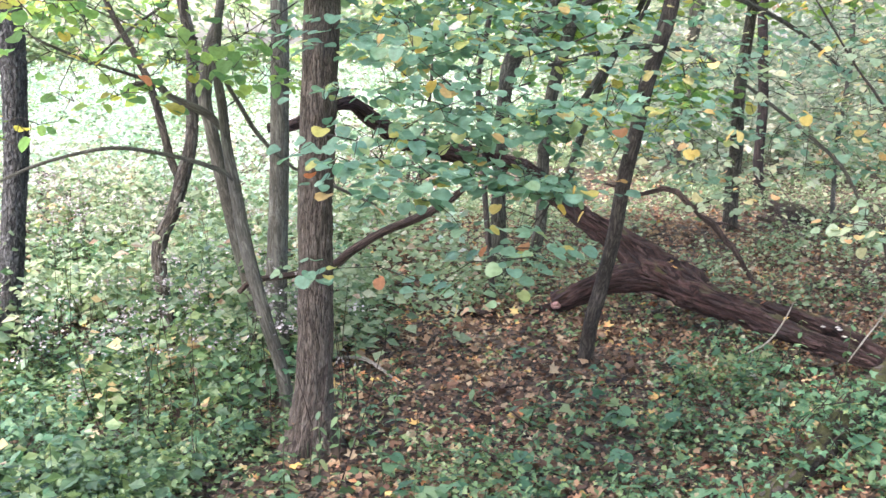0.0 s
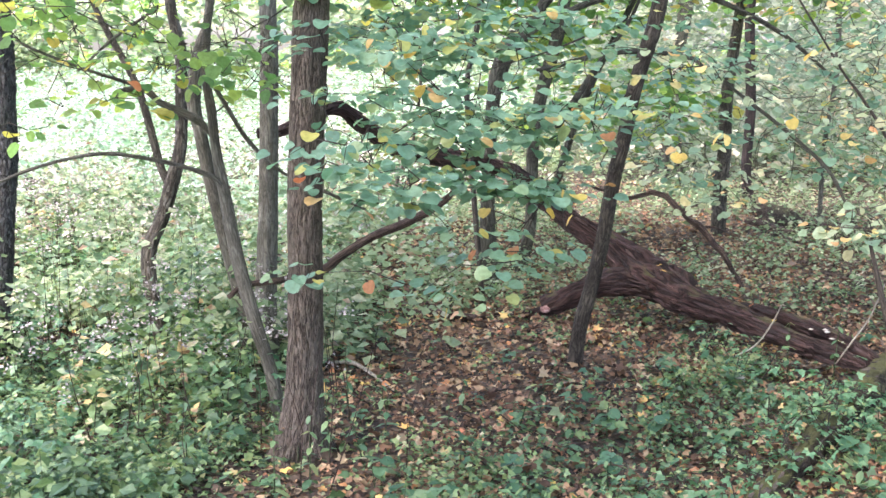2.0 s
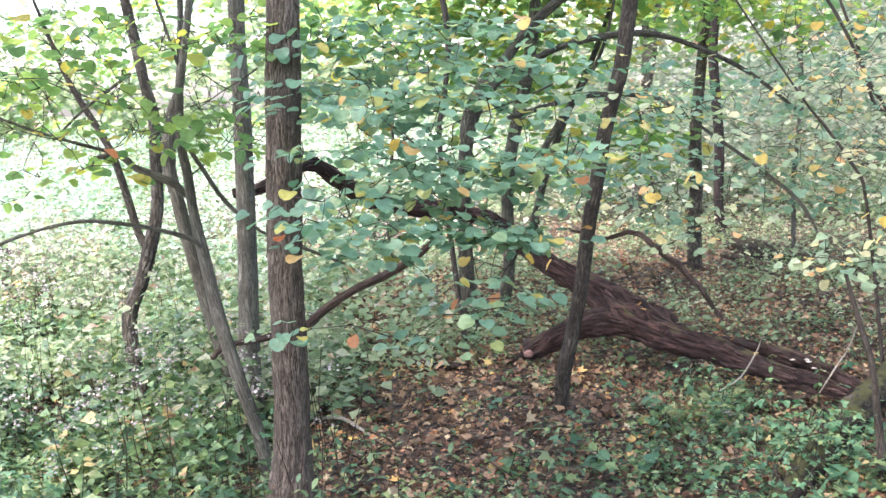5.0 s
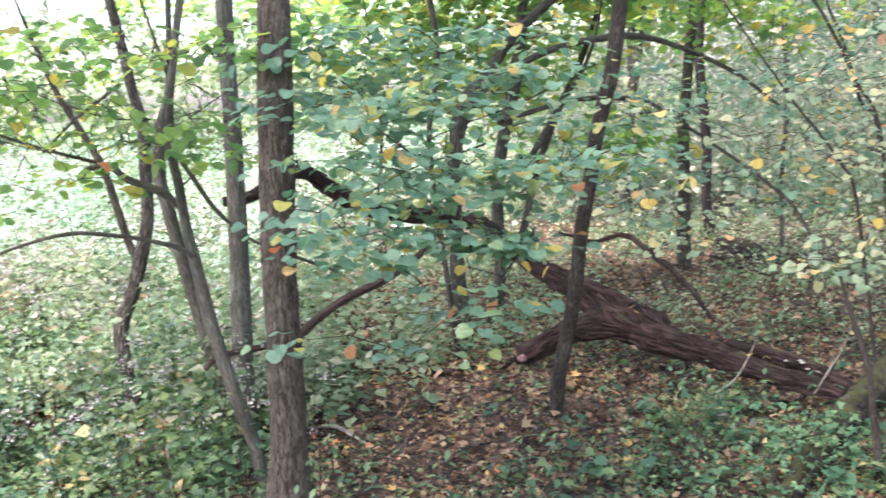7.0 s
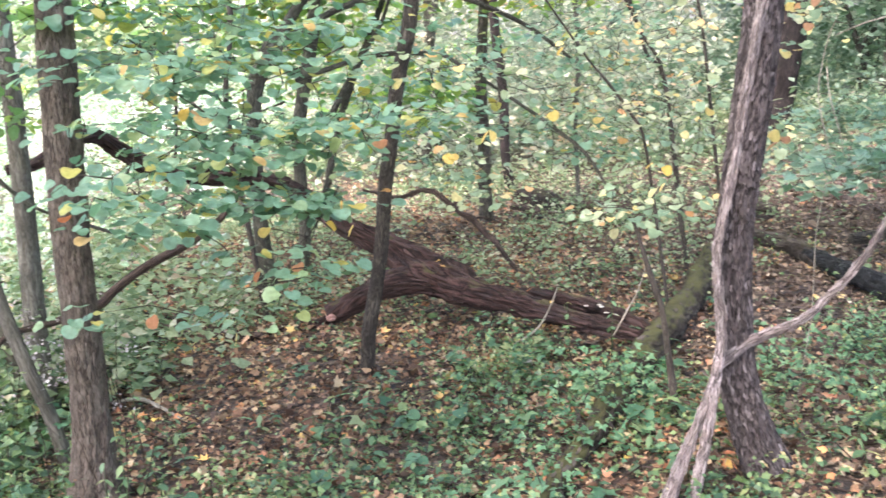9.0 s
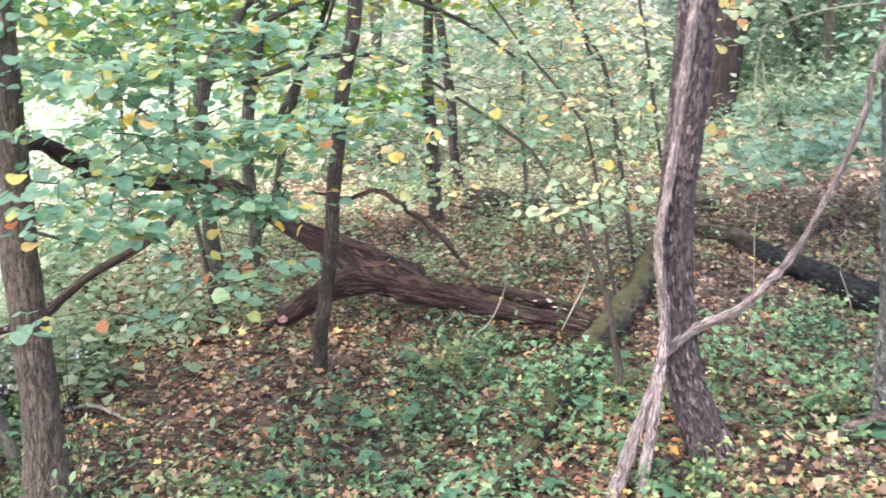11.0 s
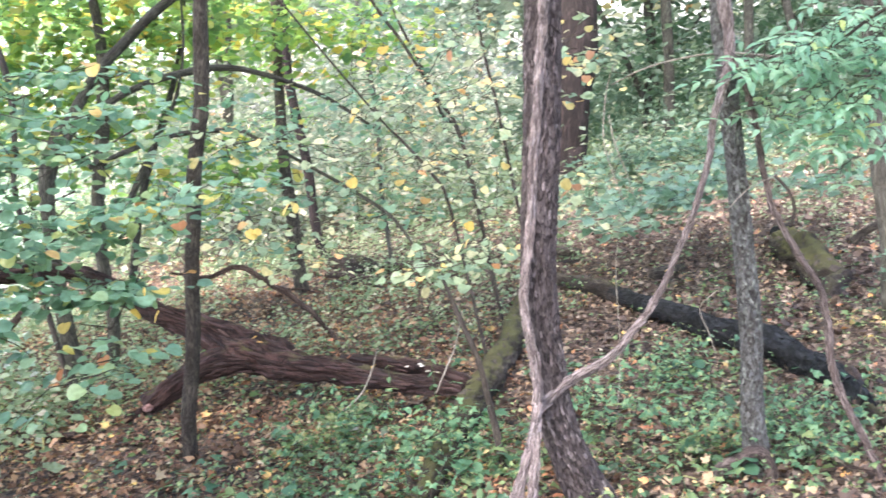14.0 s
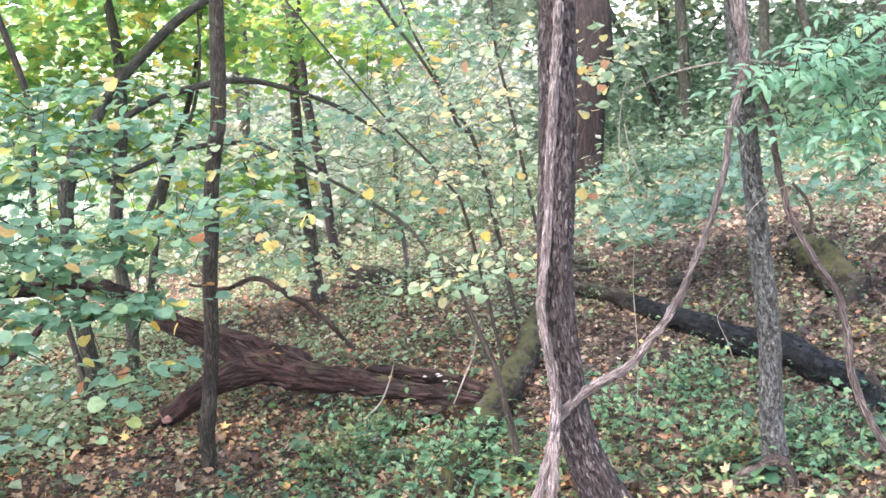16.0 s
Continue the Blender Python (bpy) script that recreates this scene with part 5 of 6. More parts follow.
dead_wood("rotten_log", [(4.36, 8.04, 0.10, 0.034), (4.37, 7.82, 0.10, 0.042), (4.42, 7.67, 0.10, 0.033)], M_BARK_DARK, "short dark rotten log among leaves", "log")
dead_wood("rotten_log", [(4.18, 6.30, 0.10, 0.035), (4.31, 6.31, 0.10, 0.044), (4.45, 6.30, 0.10, 0.032)], M_BARK_DARK, "short dark rotten log among leaves", "log")
dead_wood("rotten_log", [(7.67, 22.72, 0.15, 0.087), (7.37, 20.48, 0.15, 0.113), (7.21, 18.98, 0.15, 0.074)], M_LOG, "reddish rotten log half hidden by shrubs", "log")
# Pile of dead brush, simplified to a single dark tube.
dead_wood("rotten_log", [(-4.36, 11.49, 0.20, 0.048), (-3.96, 10.88, 0.20, 0.080), (-3.61, 10.37, 0.20, 0.049)], M_BARK_DARK, "dark pile of dead brush in the clearing, built as one log", "log")
dead_wood("leaning_twig", [(1.81, 4.66, 0.18, 0.003), (1.87, 4.64, 0.29, 0.004), (1.93, 4.62, 0.40, 0.003), (1.98, 4.60, 0.56, 0.003)], M_PALE, "thin pale twig leaning on the fallen trunk", "twig")
dead_wood("dead_seedling", [(1.78, 3.89, -0.08, 0.016), (1.75, 3.91, 0.25, 0.016), (1.73, 3.92, 0.49, 0.014), (1.69, 3.94, 0.66, 0.011), (1.64, 3.96, 0.86, 0.007)], M_TWIG, "bare grey stem of a dead seedling", "twig")
vine = thing("woody_vine", (1.66, 3.6, 0.0), "thick pale woody vine climbing the scaly tree and swinging across", "vine")
part("stem", tube("stem", [(1.33, 3.18, -0.05, 0.021), (1.41, 3.19, 0.07, 0.020), (1.48, 3.21, 0.20, 0.019), (1.57, 3.23, 0.36, 0.018), (1.64, 3.26, 0.55, 0.017), (1.65, 3.27, 0.83, 0.017), (1.70, 3.27, 1.06, 0.014), (1.74, 3.25, 1.33, 0.013), (1.79, 3.22, 1.61, 0.014), (1.83, 3.20, 1.88, 0.015)], M_VINE, 26, 0.012, 0.36, 0.2, seed=31, wander=0.01), vine)
part("loose_bark", plates("loose_bark", P_VINE, 0.005, 0.035, 0.004, 0.5, 81), vine, "shaggy strips of peeling bark", "stuff")
part("side_stem", tube("side_stem", [(1.60, 3.22, 0.40, 0.013), (1.54, 3.18, 0.23, 0.016), (1.49, 3.16, 0.10, 0.018), (1.45, 3.14, -0.05, 0.02)], M_VINE, 18, 0.012, 0.36, 0.2, seed=35, wander=0.018), vine)
part("loose_bark", plates("loose_bark", P_VINE, 0.005, 0.035, 0.004, 0.5, 81), vine, "shaggy strips of peeling bark", "stuff")
part("swinging_stem", tube("swinging_stem", [(1.64, 3.27, 0.46, 0.017), (1.78, 3.28, 0.53, 0.015), (1.92, 3.21, 0.61, 0.015), (2.04, 3.15, 0.74, 0.013), (2.13, 3.10, 0.89, 0.011), (2.21, 3.07, 1.05, 0.011), (2.27, 3.03, 1.24, 0.011), (2.31, 3.02, 1.39, 0.011), (2.44, 3.085, 1.55, 0.014), (2.46, 3.08, 1.66, 0.02), (2.45, 3.075, 1.78, 0.022), (2.47, 3.08, 1.95, 0.02)], M_VINE, 18, 0.015, 0.3, 0.16, seed=32, wander=0.007), vine)
part("loose_bark", plates("loose_bark", P_VINE, 0.004, 0.03, 0.003, 0.15, 81), vine, "shaggy strips of peeling bark", "stuff")
vine2 = thing("hanging_vine", (3.0, 3.1, 0.0), "brown woody vine hanging from the lichen tree", "vine")
part("stem", tube("stem", [(2.45, 3.08, 1.61, 0.011), (2.49, 3.05, 1.48, 0.011), (2.51, 3.02, 1.28, 0.011), (2.53, 3.01, 1.08, 0.011), (2.57, 2.98, 0.91, 0.011), (2.63, 2.93, 0.74, 0.011), (2.65, 2.91, 0.57, 0.013), (2.66, 2.91, 0.38, 0.013), (2.72, 2.86, 0.15, 0.014), (2.75, 2.83, 0.02, 0.015)], M_VINE_BROWN, 16, 0.015, 0.3, 0.16, seed=33, wander=0.012), vine2)
part("side_stem", tube("side_stem", [(2.54, 3.00, 1.15, 0.006), (2.57, 2.97, 1.09, 0.006), (2.58, 2.96, 1.02, 0.006), (2.57, 2.98, 0.96, 0.005)], M_TWIG, 8, 0.03, 0.1, seed=34), vine2)


def dry_twig(line):
    tagged(new("dry_twig", tube("dry_twig", line, M_PALE, 7, 0.03, 0.1, seed=3)), "pale dry twig hanging between the trees", "twig", "dry twigs")


dry_twig([(2.81, 4.35, 1.60, 0.002), (2.77, 4.38, 1.47, 0.003), (2.74, 4.40, 1.26, 0.003), (2.76, 4.39, 1.10, 0.003), (2.79, 4.37, 0.95, 0.002)])
dry_twig([(2.77, 4.38, 1.37, 0.003), (2.78, 4.37, 1.23, 0.004), (2.82, 4.35, 1.06, 0.003), (2.83, 4.34, 0.97, 0.002)])
dry_twig([(2.28, 3.56, 1.53, 0.003), (2.38, 3.50, 1.57, 0.003), (2.49, 3.43, 1.59, 0.004), (2.64, 3.33, 1.59, 0.004), (2.83, 3.21, 1.54, 0.004), (2.93, 3.15, 1.53, 0.003)])
dry_twig([(2.74, 3.29, 1.37, 0.003), (2.81, 3.23, 1.45, 0.003), (2.87, 3.18, 1.51, 0.003)])
dry_twig([(2.34, 3.94, 0.03, 0.002), (2.39, 3.91, 0.38, 0.002), (2.41, 3.90, 0.73, 0.002), (2.45, 3.88, 0.97, 0.001)])
dry_twig([(2.90, 3.93, 0.25, 0.003), (2.88, 3.94, 0.36, 0.003), (2.86, 3.96, 0.47, 0.002), (2.92, 3.91, 0.54, 0.002)])

dead_wood("bare_limb", [(3.10, 2.60, 1.80, 0.0084), (2.98, 2.63, 1.75, 0.0078), (2.91, 2.66, 1.74, 0.0072), (2.81, 2.69, 1.67, 0.0060), (2.77, 2.76, 1.63, 0.0060), (2.73, 2.83, 1.58, 0.0048), (2.71, 2.89, 1.55, 0.0030)], M_BARK_DARK, "bare brown limb among fresh green leaflets", "branch")
dry_twig([(2.46, 2.74, 1.24, 0.0015), (2.38, 2.78, 1.19, 0.0015), (2.27, 2.82, 1.15, 0.0015), (2.20, 2.83, 1.10, 0.0015)])


def twig_fan(name, start, way, length, forks, g, mat, label):
    """A spray of bare twigs: a main shoot with side shoots that fork once more."""
    root = thing(name, start, label, "twigs")

    def shoot(p, w, l, r, depth):
        pts = []
        for k in range(6):
            pts.append((*p, r * (1 - 0.15 * k)))
            w = w + g.normal(0, 0.1, 3) + (0, 0, 0.02)
            w = w / np.linalg.norm(w)
            p = p + w * l / 5
        part("twig", tube("twig", pts, mat, 5, 0.04, 0.05, seed=int(g.integers(1, 999))), root)
        if depth:
            for k in range(forks):
                i = int(g.integers(1, 5))
                q = np.array(pts[i][:3])
                side = w + g.normal(0, 0.55, 3) * (1, 0.5, 1)
                shoot(q, side / np.linalg.norm(side), l * g.uniform(0.35, 0.6), r * 0.6, depth - 1)

    shoot(np.array(start), np.array(way) / np.linalg.norm(way), length, 0.004, 2)
    return root


GW = np.random.default_rng(91)
for start, way, length in (((-1.20, 4.55, 1.42), (-0.8, -0.1, 0.35), 0.55), ((-1.02, 4.60, 1.60), (-0.9, 0.0, 0.1), 0.6), ((-1.30, 4.60, 1.78), (-0.7, -0.1, -0.15), 0.5), ((-0.95, 4.76, 1.30), (0.5, -0.1, 0.45), 0.4), ((-0.60, 4.60, 1.75), (-0.5, 0.0, -0.35), 0.4)):
    twig_fan("bare_twigs", start, way, length, 4, GW, M_TWIG, "thin bare grey twigs against the bright clearing")
for start, way, length in (((0.55, 3.95, 1.62), (-0.6, -0.2, -0.35), 0.5), ((0.45, 3.70, 1.15), (-0.2, -0.1, -0.6), 0.35), ((0.30, 3.75, 1.45), (-0.8, -0.1, -0.2), 0.5)):
    twig_fan("hanging_twigs", start, way, length, 3, GW, M_TWIG, "thin brown twigs hanging between round green leaves")

tagged(new("litter_sticks", twigs_to("litter_sticks", STICKS[0], STICKS[1], np.random.default_rng(3), M_DEAD, 0.004)), "small dead sticks strewn over the litter", "sticks", kind="stuff")

x, y = scatter(1500, -5, 0.4, 3.0, 10, np.random.default_rng(8), lambda x, y: np.clip((0.1 - x) * 0.8, 0, 1) * np.clip(patchy(x, y, 1.4, 1.2) * 2 - 0.5, 0, 1))
G8 = np.random.default_rng(9)
foot = np.stack([x, y, ground_z(x, y)], 1)
head = foot + np.stack([G8.normal(0, 0.07, len(x)), G8.normal(0, 0.07, len(x)), G8.uniform(0.2, 0.62, len(x))], 1)
tagged(new("dry_stalks", twigs_to("dry_stalks", foot, head, G8, M_DEAD, 0.0032)), "dry brown stalks of tall herbs", "stalks", kind="stuff")

# white bracket fungi on the split wood
M_FUNGUS = leaf_material("fungus_flesh", [(0.0, (0.3, 0.27, 0.23)), (1.0, (0.46, 0.42, 0.37))], 0.0, rough=0.7, single=True)
split = [o for o in log.children if o.name.startswith("split_trunk")][0]
for k in range(6):
    f = 0.45 + 0.55 * G8.uniform()
    at = np.array((1.74 + 0.28 * f, 5.56 - 0.52 * f - 0.03, 0.205 - 0.03 * f)) + G8.normal(0, 0.008, 3)
    s = G8.uniform(0.007, 0.014)
    ring = [(at[0] + s * 1.25 * math.cos(q), at[1] + s * 0.8 * math.sin(q), at[2] + 0.15 * s * math.cos(2 * q)) for q in np.linspace(0, 6.283, 10, endpoint=False)]
    cap = np.array(ring + [tuple(at + (0, 0.3 * s, 0.55 * s)), tuple(at + (0, 0.3 * s, -0.35 * s))])
    part("fungus", mesh_from("fungus", cap, np.array([(10, i, (i + 1) % 10) for i in range(10)] + [(11, (i + 1) % 10, i) for i in range(10)]), M_FUNGUS), split, "small white bracket fungus")

# ---- leaf sprays ----
GL = np.random.default_rng(33)


def feathered(places, size, g):
    """Compound leaves: four pairs of leaflets and one at the tip along a drooping stalk."""
    P, D, N, S = [], [], [], []
    for p in places:
        a = g.normal(math.pi, 0.7)
        way = np.array([math.cos(a), 0.6 * math.sin(a) - 0.3, g.normal(-0.12, 0.12)])
        way /= np.linalg.norm(way)
        nrm = np.array([g.normal(0, 0.15), g.normal(-0.45, 0.15), 1.0])
        nrm -= way * (nrm @ way)
        nrm /= np.linalg.norm(nrm)
        side = np.cross(way, nrm)
        for k in range(9):
            f = (k // 2) / 4
            turn = 0.0 if k == 8 else (1 if k % 2 else -1) * g.normal(0.95, 0.12)
            dd = way * math.cos(turn) + side * math.sin(turn) - (0, 0, 0.15 + g.normal(0, 0.1))
            dd /= np.linalg.norm(dd)
            nn = nrm + g.normal(0, 0.14, 3)
            nn -= dd * (nn @ dd)
            P.append(p + way * size * 2.6 * f - np.array((0, 0, 0.25 * size * f * f)))
            D.append(dd), N.append(nn / np.linalg.norm(nn)), S.append(size * g.uniform(0.75, 1.15))
    return np.array(P), np.array(D), np.array(N), np.array(S)


def foliage(name, clusters, mat, label, size, anchor, shape=ROUND, per=7, singles=None, disc=0.15, depth=0.5, up=0.5, more=1.0, category="foliage", group="", face=(0.0, 0.0), feather=False, flat=0.16):
    """Foliage on thin twigs: sprays of leaves; some blades as pieces of their own."""
    root = thing(name, anchor, label, category, group)
    P, O = clouds([(*c[:5], c[5] * more) for c in clusters], GL, depth, disc, per, flat)
    d, nr = leaf_axes(len(P), GL, up, 0.18, O, face)
    sz = size * GL.uniform(0.65, 1.25, len(P))
    if feather:
        P, d, nr, sz = feathered(P[::9], size, GL)
    tips = P[:: max(3, per // 2)]
    tips = tips[np.argsort(np.linalg.norm(tips - np.array(anchor), axis=1))]
    gap = np.linalg.norm(tips[:, None] - tips[None], axis=2) + np.triu(np.full((len(tips), len(tips)), 99.0))
    link = gap[1:].argmin(1)
    near = gap[1:].min(1) < 0.7
    branch = part("branch", twigs_to("branch", tips[link][near], tips[1:][near], GL, M_TWIG, 0.0026), root, kind="stuff")
    k0 = 0
    if singles is not None:
        k0 = min(280, len(P))
        order = GL.permutation(len(P))
        P, d, nr, sz = P[order], d[order], nr[order], sz[order]
        me = leaf_mesh("leaf", np.zeros((1, 3)), np.array([[0, 1.0, 0]]), np.array([[0, 0, 1.0]]), [1.0], singles, shape)
        for k in range(k0):
            ob = new("leaf", me)
            side = np.cross(d[k], nr[k])
            m = Matrix(((side[0], d[k][0], nr[k][0], P[k][0]), (side[1], d[k][1], nr[k][1], P[k][1]), (side[2], d[k][2], nr[k][2], P[k][2]), (0, 0, 0, 1)))
            ob.parent = branch
            ob.matrix_parent_inverse = root.matrix_world.inverted()
            ob.matrix_basis = m @ Matrix.Scale(float(sz[k]), 4)
    if k0 < len(P):
        part("leaves", leaf_mesh("leaves", P[k0:], d[k0:], nr[k0:], sz[k0:], mat, shape), root, kind="stuff")
    return root


foliage("linden_branches", [(-0.26, 3.39, 1.19, 0.17, 0.10, 46), (-0.11, 3.40, 1.11, 0.11, 0.05, 20), (-0.22, 3.69, 1.37, 0.15, 0.12, 34), (0.01, 3.70, 1.39, 0.19, 0.13, 52), (-0.18, 3.80, 1.63, 0.26, 0.12, 60), (0.13, 3.90, 1.62, 0.24, 0.12, 60), (0.28, 3.69, 1.29, 0.21, 0.09, 44), (0.14, 3.60, 1.17, 0.15, 0.08, 34), (0.41, 3.68, 1.37, 0.15, 0.09, 34), (0.38, 3.48, 1.11, 0.11, 0.07, 14), (0.27, 3.39, 0.90, 0.09, 0.04, 16), (0.07, 3.40, 0.79, 0.12, 0.07, 9), (0.12, 3.40, 0.98, 0.07, 0.05, 7), (-0.42, 3.58, 0.87, 0.06, 0.03, 6), (0.74, 3.73, 1.39, 0.12, 0.08, 15), (0.57, 4.16, 1.62, 0.22, 0.13, 40)] + [(0.52, 3.75, 1.40, 0.18, 0.08, 20), (0.16, 3.68, 1.28, 0.21, 0.08, 30), (0.13, 3.98, 1.62, 0.19, 0.10, 34), (0.46, 3.96, 1.54, 0.17, 0.05, 18), (0.20, 3.68, 0.85, 0.08, 0.04, 8), (-0.25, 4.05, 1.80, 0.26, 0.10, 46), (0.08, 4.15, 1.82, 0.26, 0.10, 46), (0.40, 4.30, 1.82, 0.26, 0.10, 40), (-0.02, 3.75, 1.20, 0.16, 0.06, 22), (-0.31, 4.29, 1.66, 0.16, 0.06, 24), (-0.16, 4.28, 1.60, 0.18, 0.06, 26), (-0.06, 4.28, 1.70, 0.16, 0.06, 24), (0.05, 4.29, 1.47, 0.14, 0.05, 20), (0.10, 4.25, 1.33, 0.14, 0.05, 18), (0.21, 3.71, 1.15, 0.13, 0.05, 16), (0.35, 3.76, 1.11, 0.13, 0.05, 16), (0.26, 3.64, 1.04, 0.12, 0.05, 14), (0.44, 3.84, 1.03, 0.10, 0.04, 10)], M_LEAF, "low branches of round blue-green leaves with a few yellow ones", 0.047, (0.3, 4.0, 2.2), singles=M_LEAF_ONE, more=2.5, up=0.15, disc=0.2, per=18, face=(0.03, -0.14), flat=0.09)
foliage("turning_branches", [(1.86, 4.41, 0.87, 0.18, 0.08, 26), (2.15, 4.49, 1.72, 0.23, 0.21, 40), (2.20, 4.47, 1.38, 0.16, 0.23, 40), (2.89, 4.66, 1.64, 0.11, 0.17, 24), (2.71, 4.76, 1.03, 0.09, 0.06, 14), (1.02, 4.47, 1.45, 0.24, 0.14, 40), (2.05, 5.67, 1.56, 0.34, 0.22, 74), (2.39, 5.49, 1.53, 0.34, 0.34, 90), (1.88, 5.15, 1.24, 0.32, 0.17, 70), (2.24, 5.01, 1.12, 0.23, 0.23, 60), (1.22, 4.80, 1.10, 0.18, 0.14, 40), (1.95, 4.15, 0.85, 0.17, 0.10, 30), (1.68, 4.26, 0.84, 0.17, 0.07, 20), (3.01, 6.30, 1.97, 0.47, 0.33, 110), (1.43, 5.29, 0.85, 0.17, 0.11, 30), (2.77, 4.73, 0.92, 0.17, 0.14, 30), (2.46, 4.02, 1.74, 0.12, 0.10, 16), (2.42, 4.01, 1.58, 0.10, 0.07, 12), (2.46, 3.97, 1.48, 0.07, 0.05, 7), (2.32, 3.99, 1.14, 0.06, 0.04, 5)], M_LEAF_MIX, "branches of pale green, yellow and orange leaves", 0.045, (1.9, 5.0, 2.2), more=1.8, up=0.3, singles=M_MIX_ONE, face=(0.0, -0.15))
foliage("far_linden_branches", [(1.21, 5.68, 1.65, 0.28, 0.10, 42), (1.61, 5.80, 1.47, 0.28, 0.10, 42), (1.96, 5.98, 1.65, 0.28, 0.10, 42), (2.32, 6.08, 1.37, 0.28, 0.10, 42), (2.00, 5.57, 1.10, 0.28, 0.10, 42), (1.46, 5.74, 1.18, 0.28, 0.10, 42), (1.55, 5.90, 0.86, 0.18, 0.06, 20), (2.45, 6.12, 1.58, 0.28, 0.10, 42), (1.27, 5.63, 1.39, 0.28, 0.10, 42), (2.29, 5.69, 0.94, 0.28, 0.10, 42), (1.09, 5.88, 1.07, 0.28, 0.10, 42), (2.70, 6.58, 2.06, 0.30, 0.10, 46), (2.92, 6.48, 1.93, 0.26, 0.08, 40), (2.74, 6.53, 1.80, 0.24, 0.08, 30)], M_LEAF, "tiers of blue-green leaves beyond the leaning tree", 0.05, (1.8, 5.8, 2.4), more=1.5, up=0.2, disc=0.24, per=16, face=(0.0, -0.12), flat=0.1)
foliage("back_branches", [(0.56, 7.97, 2.10, 0.54, 0.54, 150), (1.34, 7.87, 2.19, 0.54, 0.46, 150), (2.31, 8.68, 2.32, 0.70, 0.38, 120), (1.03, 8.42, 1.64, 0.53, 0.40, 110), (1.76, 8.81, 1.16, 0.56, 0.33, 110), (2.98, 8.47, 2.12, 0.56, 0.38, 120), (0.08, 7.99, 2.28, 0.42, 0.54, 120), (0.57, 7.96, 2.90, 0.83, 0.38, 150), (1.56, 7.83, 2.79, 0.83, 0.38, 150)], M_LEAF_LIME, "sunlit lime-green leaves of the many-stemmed tree", 0.078, (1.0, 7.5, 2.4), disc=0.25, more=3.4, up=0.35)
foliage("fresh_branches", [(2.69, 2.94, 1.37, 0.13, 0.06, 28), (2.72, 2.91, 1.29, 0.10, 0.06, 24), (2.79, 2.84, 1.50, 0.10, 0.13, 40), (2.72, 2.91, 1.60, 0.17, 0.09, 60), (2.74, 2.89, 1.42, 0.13, 0.13, 55), (2.66, 2.97, 1.51, 0.10, 0.06, 22), (2.78, 2.85, 1.22, 0.08, 0.08, 16), (2.60, 3.01, 1.55, 0.06, 0.03, 6), (2.89, 2.88, 1.65, 0.13, 0.13, 50), (2.93, 2.84, 1.43, 0.15, 0.26, 80)], M_LEAF_BRIGHT, "fresh bright green pointed leaflets on arching twigs", 0.064, (3.0, 3.0, 2.0), LONG, more=2.9, singles=M_BRIGHT_ONE, up=0.25, feather=True)
foliage("clearing_branches", [(-1.50, 4.24, 1.62, 0.28, 0.14, 46), (-1.24, 4.12, 1.40, 0.16, 0.09, 14), (-1.11, 4.47, 1.57, 0.24, 0.17, 44), (-0.82, 4.53, 1.53, 0.22, 0.14, 34), (-1.00, 4.49, 1.44, 0.24, 0.10, 26), (-1.52, 3.92, 1.26, 0.13, 0.13, 10), (-1.49, 4.04, 1.72, 0.20, 0.07, 24), (-0.72, 4.44, 1.46, 0.12, 0.09, 10), (-1.27, 4.32, 1.87, 0.59, 0.14, 110), (-0.57, 4.26, 1.87, 0.45, 0.13, 90)], M_LEAF_LIME, "translucent lime-green leaves against the bright clearing", 0.058, (-1.0, 4.6, 2.0), up=0.25, more=1.9, singles=M_LIME_ONE)
def clumps(name, clusters, mat, label, size, shape, disc, more, up, category, group):
    """Shrubs and herbs that stand apart: each its own thing, rooted in the floor."""
    for c in clusters:
        foliage(name, [c], mat, label, size, (c[0], c[1], float(ground_z(c[0], c[1]))), shape, disc=disc, more=more, up=up, category=category, group=group)


clumps("understorey_shrub", [(4.78, 7.01, 0.93, 0.40, 0.22, 170), (4.76, 6.41, 0.64, 0.33, 0.25, 130), (4.86, 7.55, 0.79, 0.28, 0.19, 90), (5.48, 5.80, 0.57, 0.25, 0.25, 60), (3.08, 7.37, 1.26, 0.46, 0.38, 200), (2.88, 8.04, 0.85, 0.36, 0.31, 170), (3.04, 6.29, 0.91, 0.22, 0.29, 110), (1.99, 8.25, 0.64, 0.40, 0.22, 110)], M_MEADOW, "soft pale green shrub under the trees", 0.075, LONG, 0.2, 1.1, 0.5, "shrub", "pale understorey shrubs")
clumps("maple_seedling", [(4.77, 7.01, 0.85, 0.35, 0.11, 60), (4.49, 6.11, 0.72, 0.32, 0.14, 80), (4.54, 7.16, 0.75, 0.22, 0.13, 40), (4.07, 5.92, 0.68, 0.26, 0.09, 50), (4.04, 6.88, 0.62, 0.17, 0.13, 26), (5.27, 6.65, 0.72, 0.27, 0.13, 40), (5.28, 7.27, 0.86, 0.28, 0.07, 40), (5.09, 5.48, 0.64, 0.23, 0.12, 30), (5.83, 6.84, 0.85, 0.33, 0.14, 40), (3.80, 5.86, 0.61, 0.22, 0.07, 26), (4.52, 4.06, 0.36, 0.12, 0.12, 50), (4.44, 3.88, 0.24, 0.10, 0.10, 40)], M_SEEDLING, "young maple with broad blue-green leaves on the shaded floor", 0.1, LOBED, 0.22, 2.3, 0.35, "seedling", "young maples")
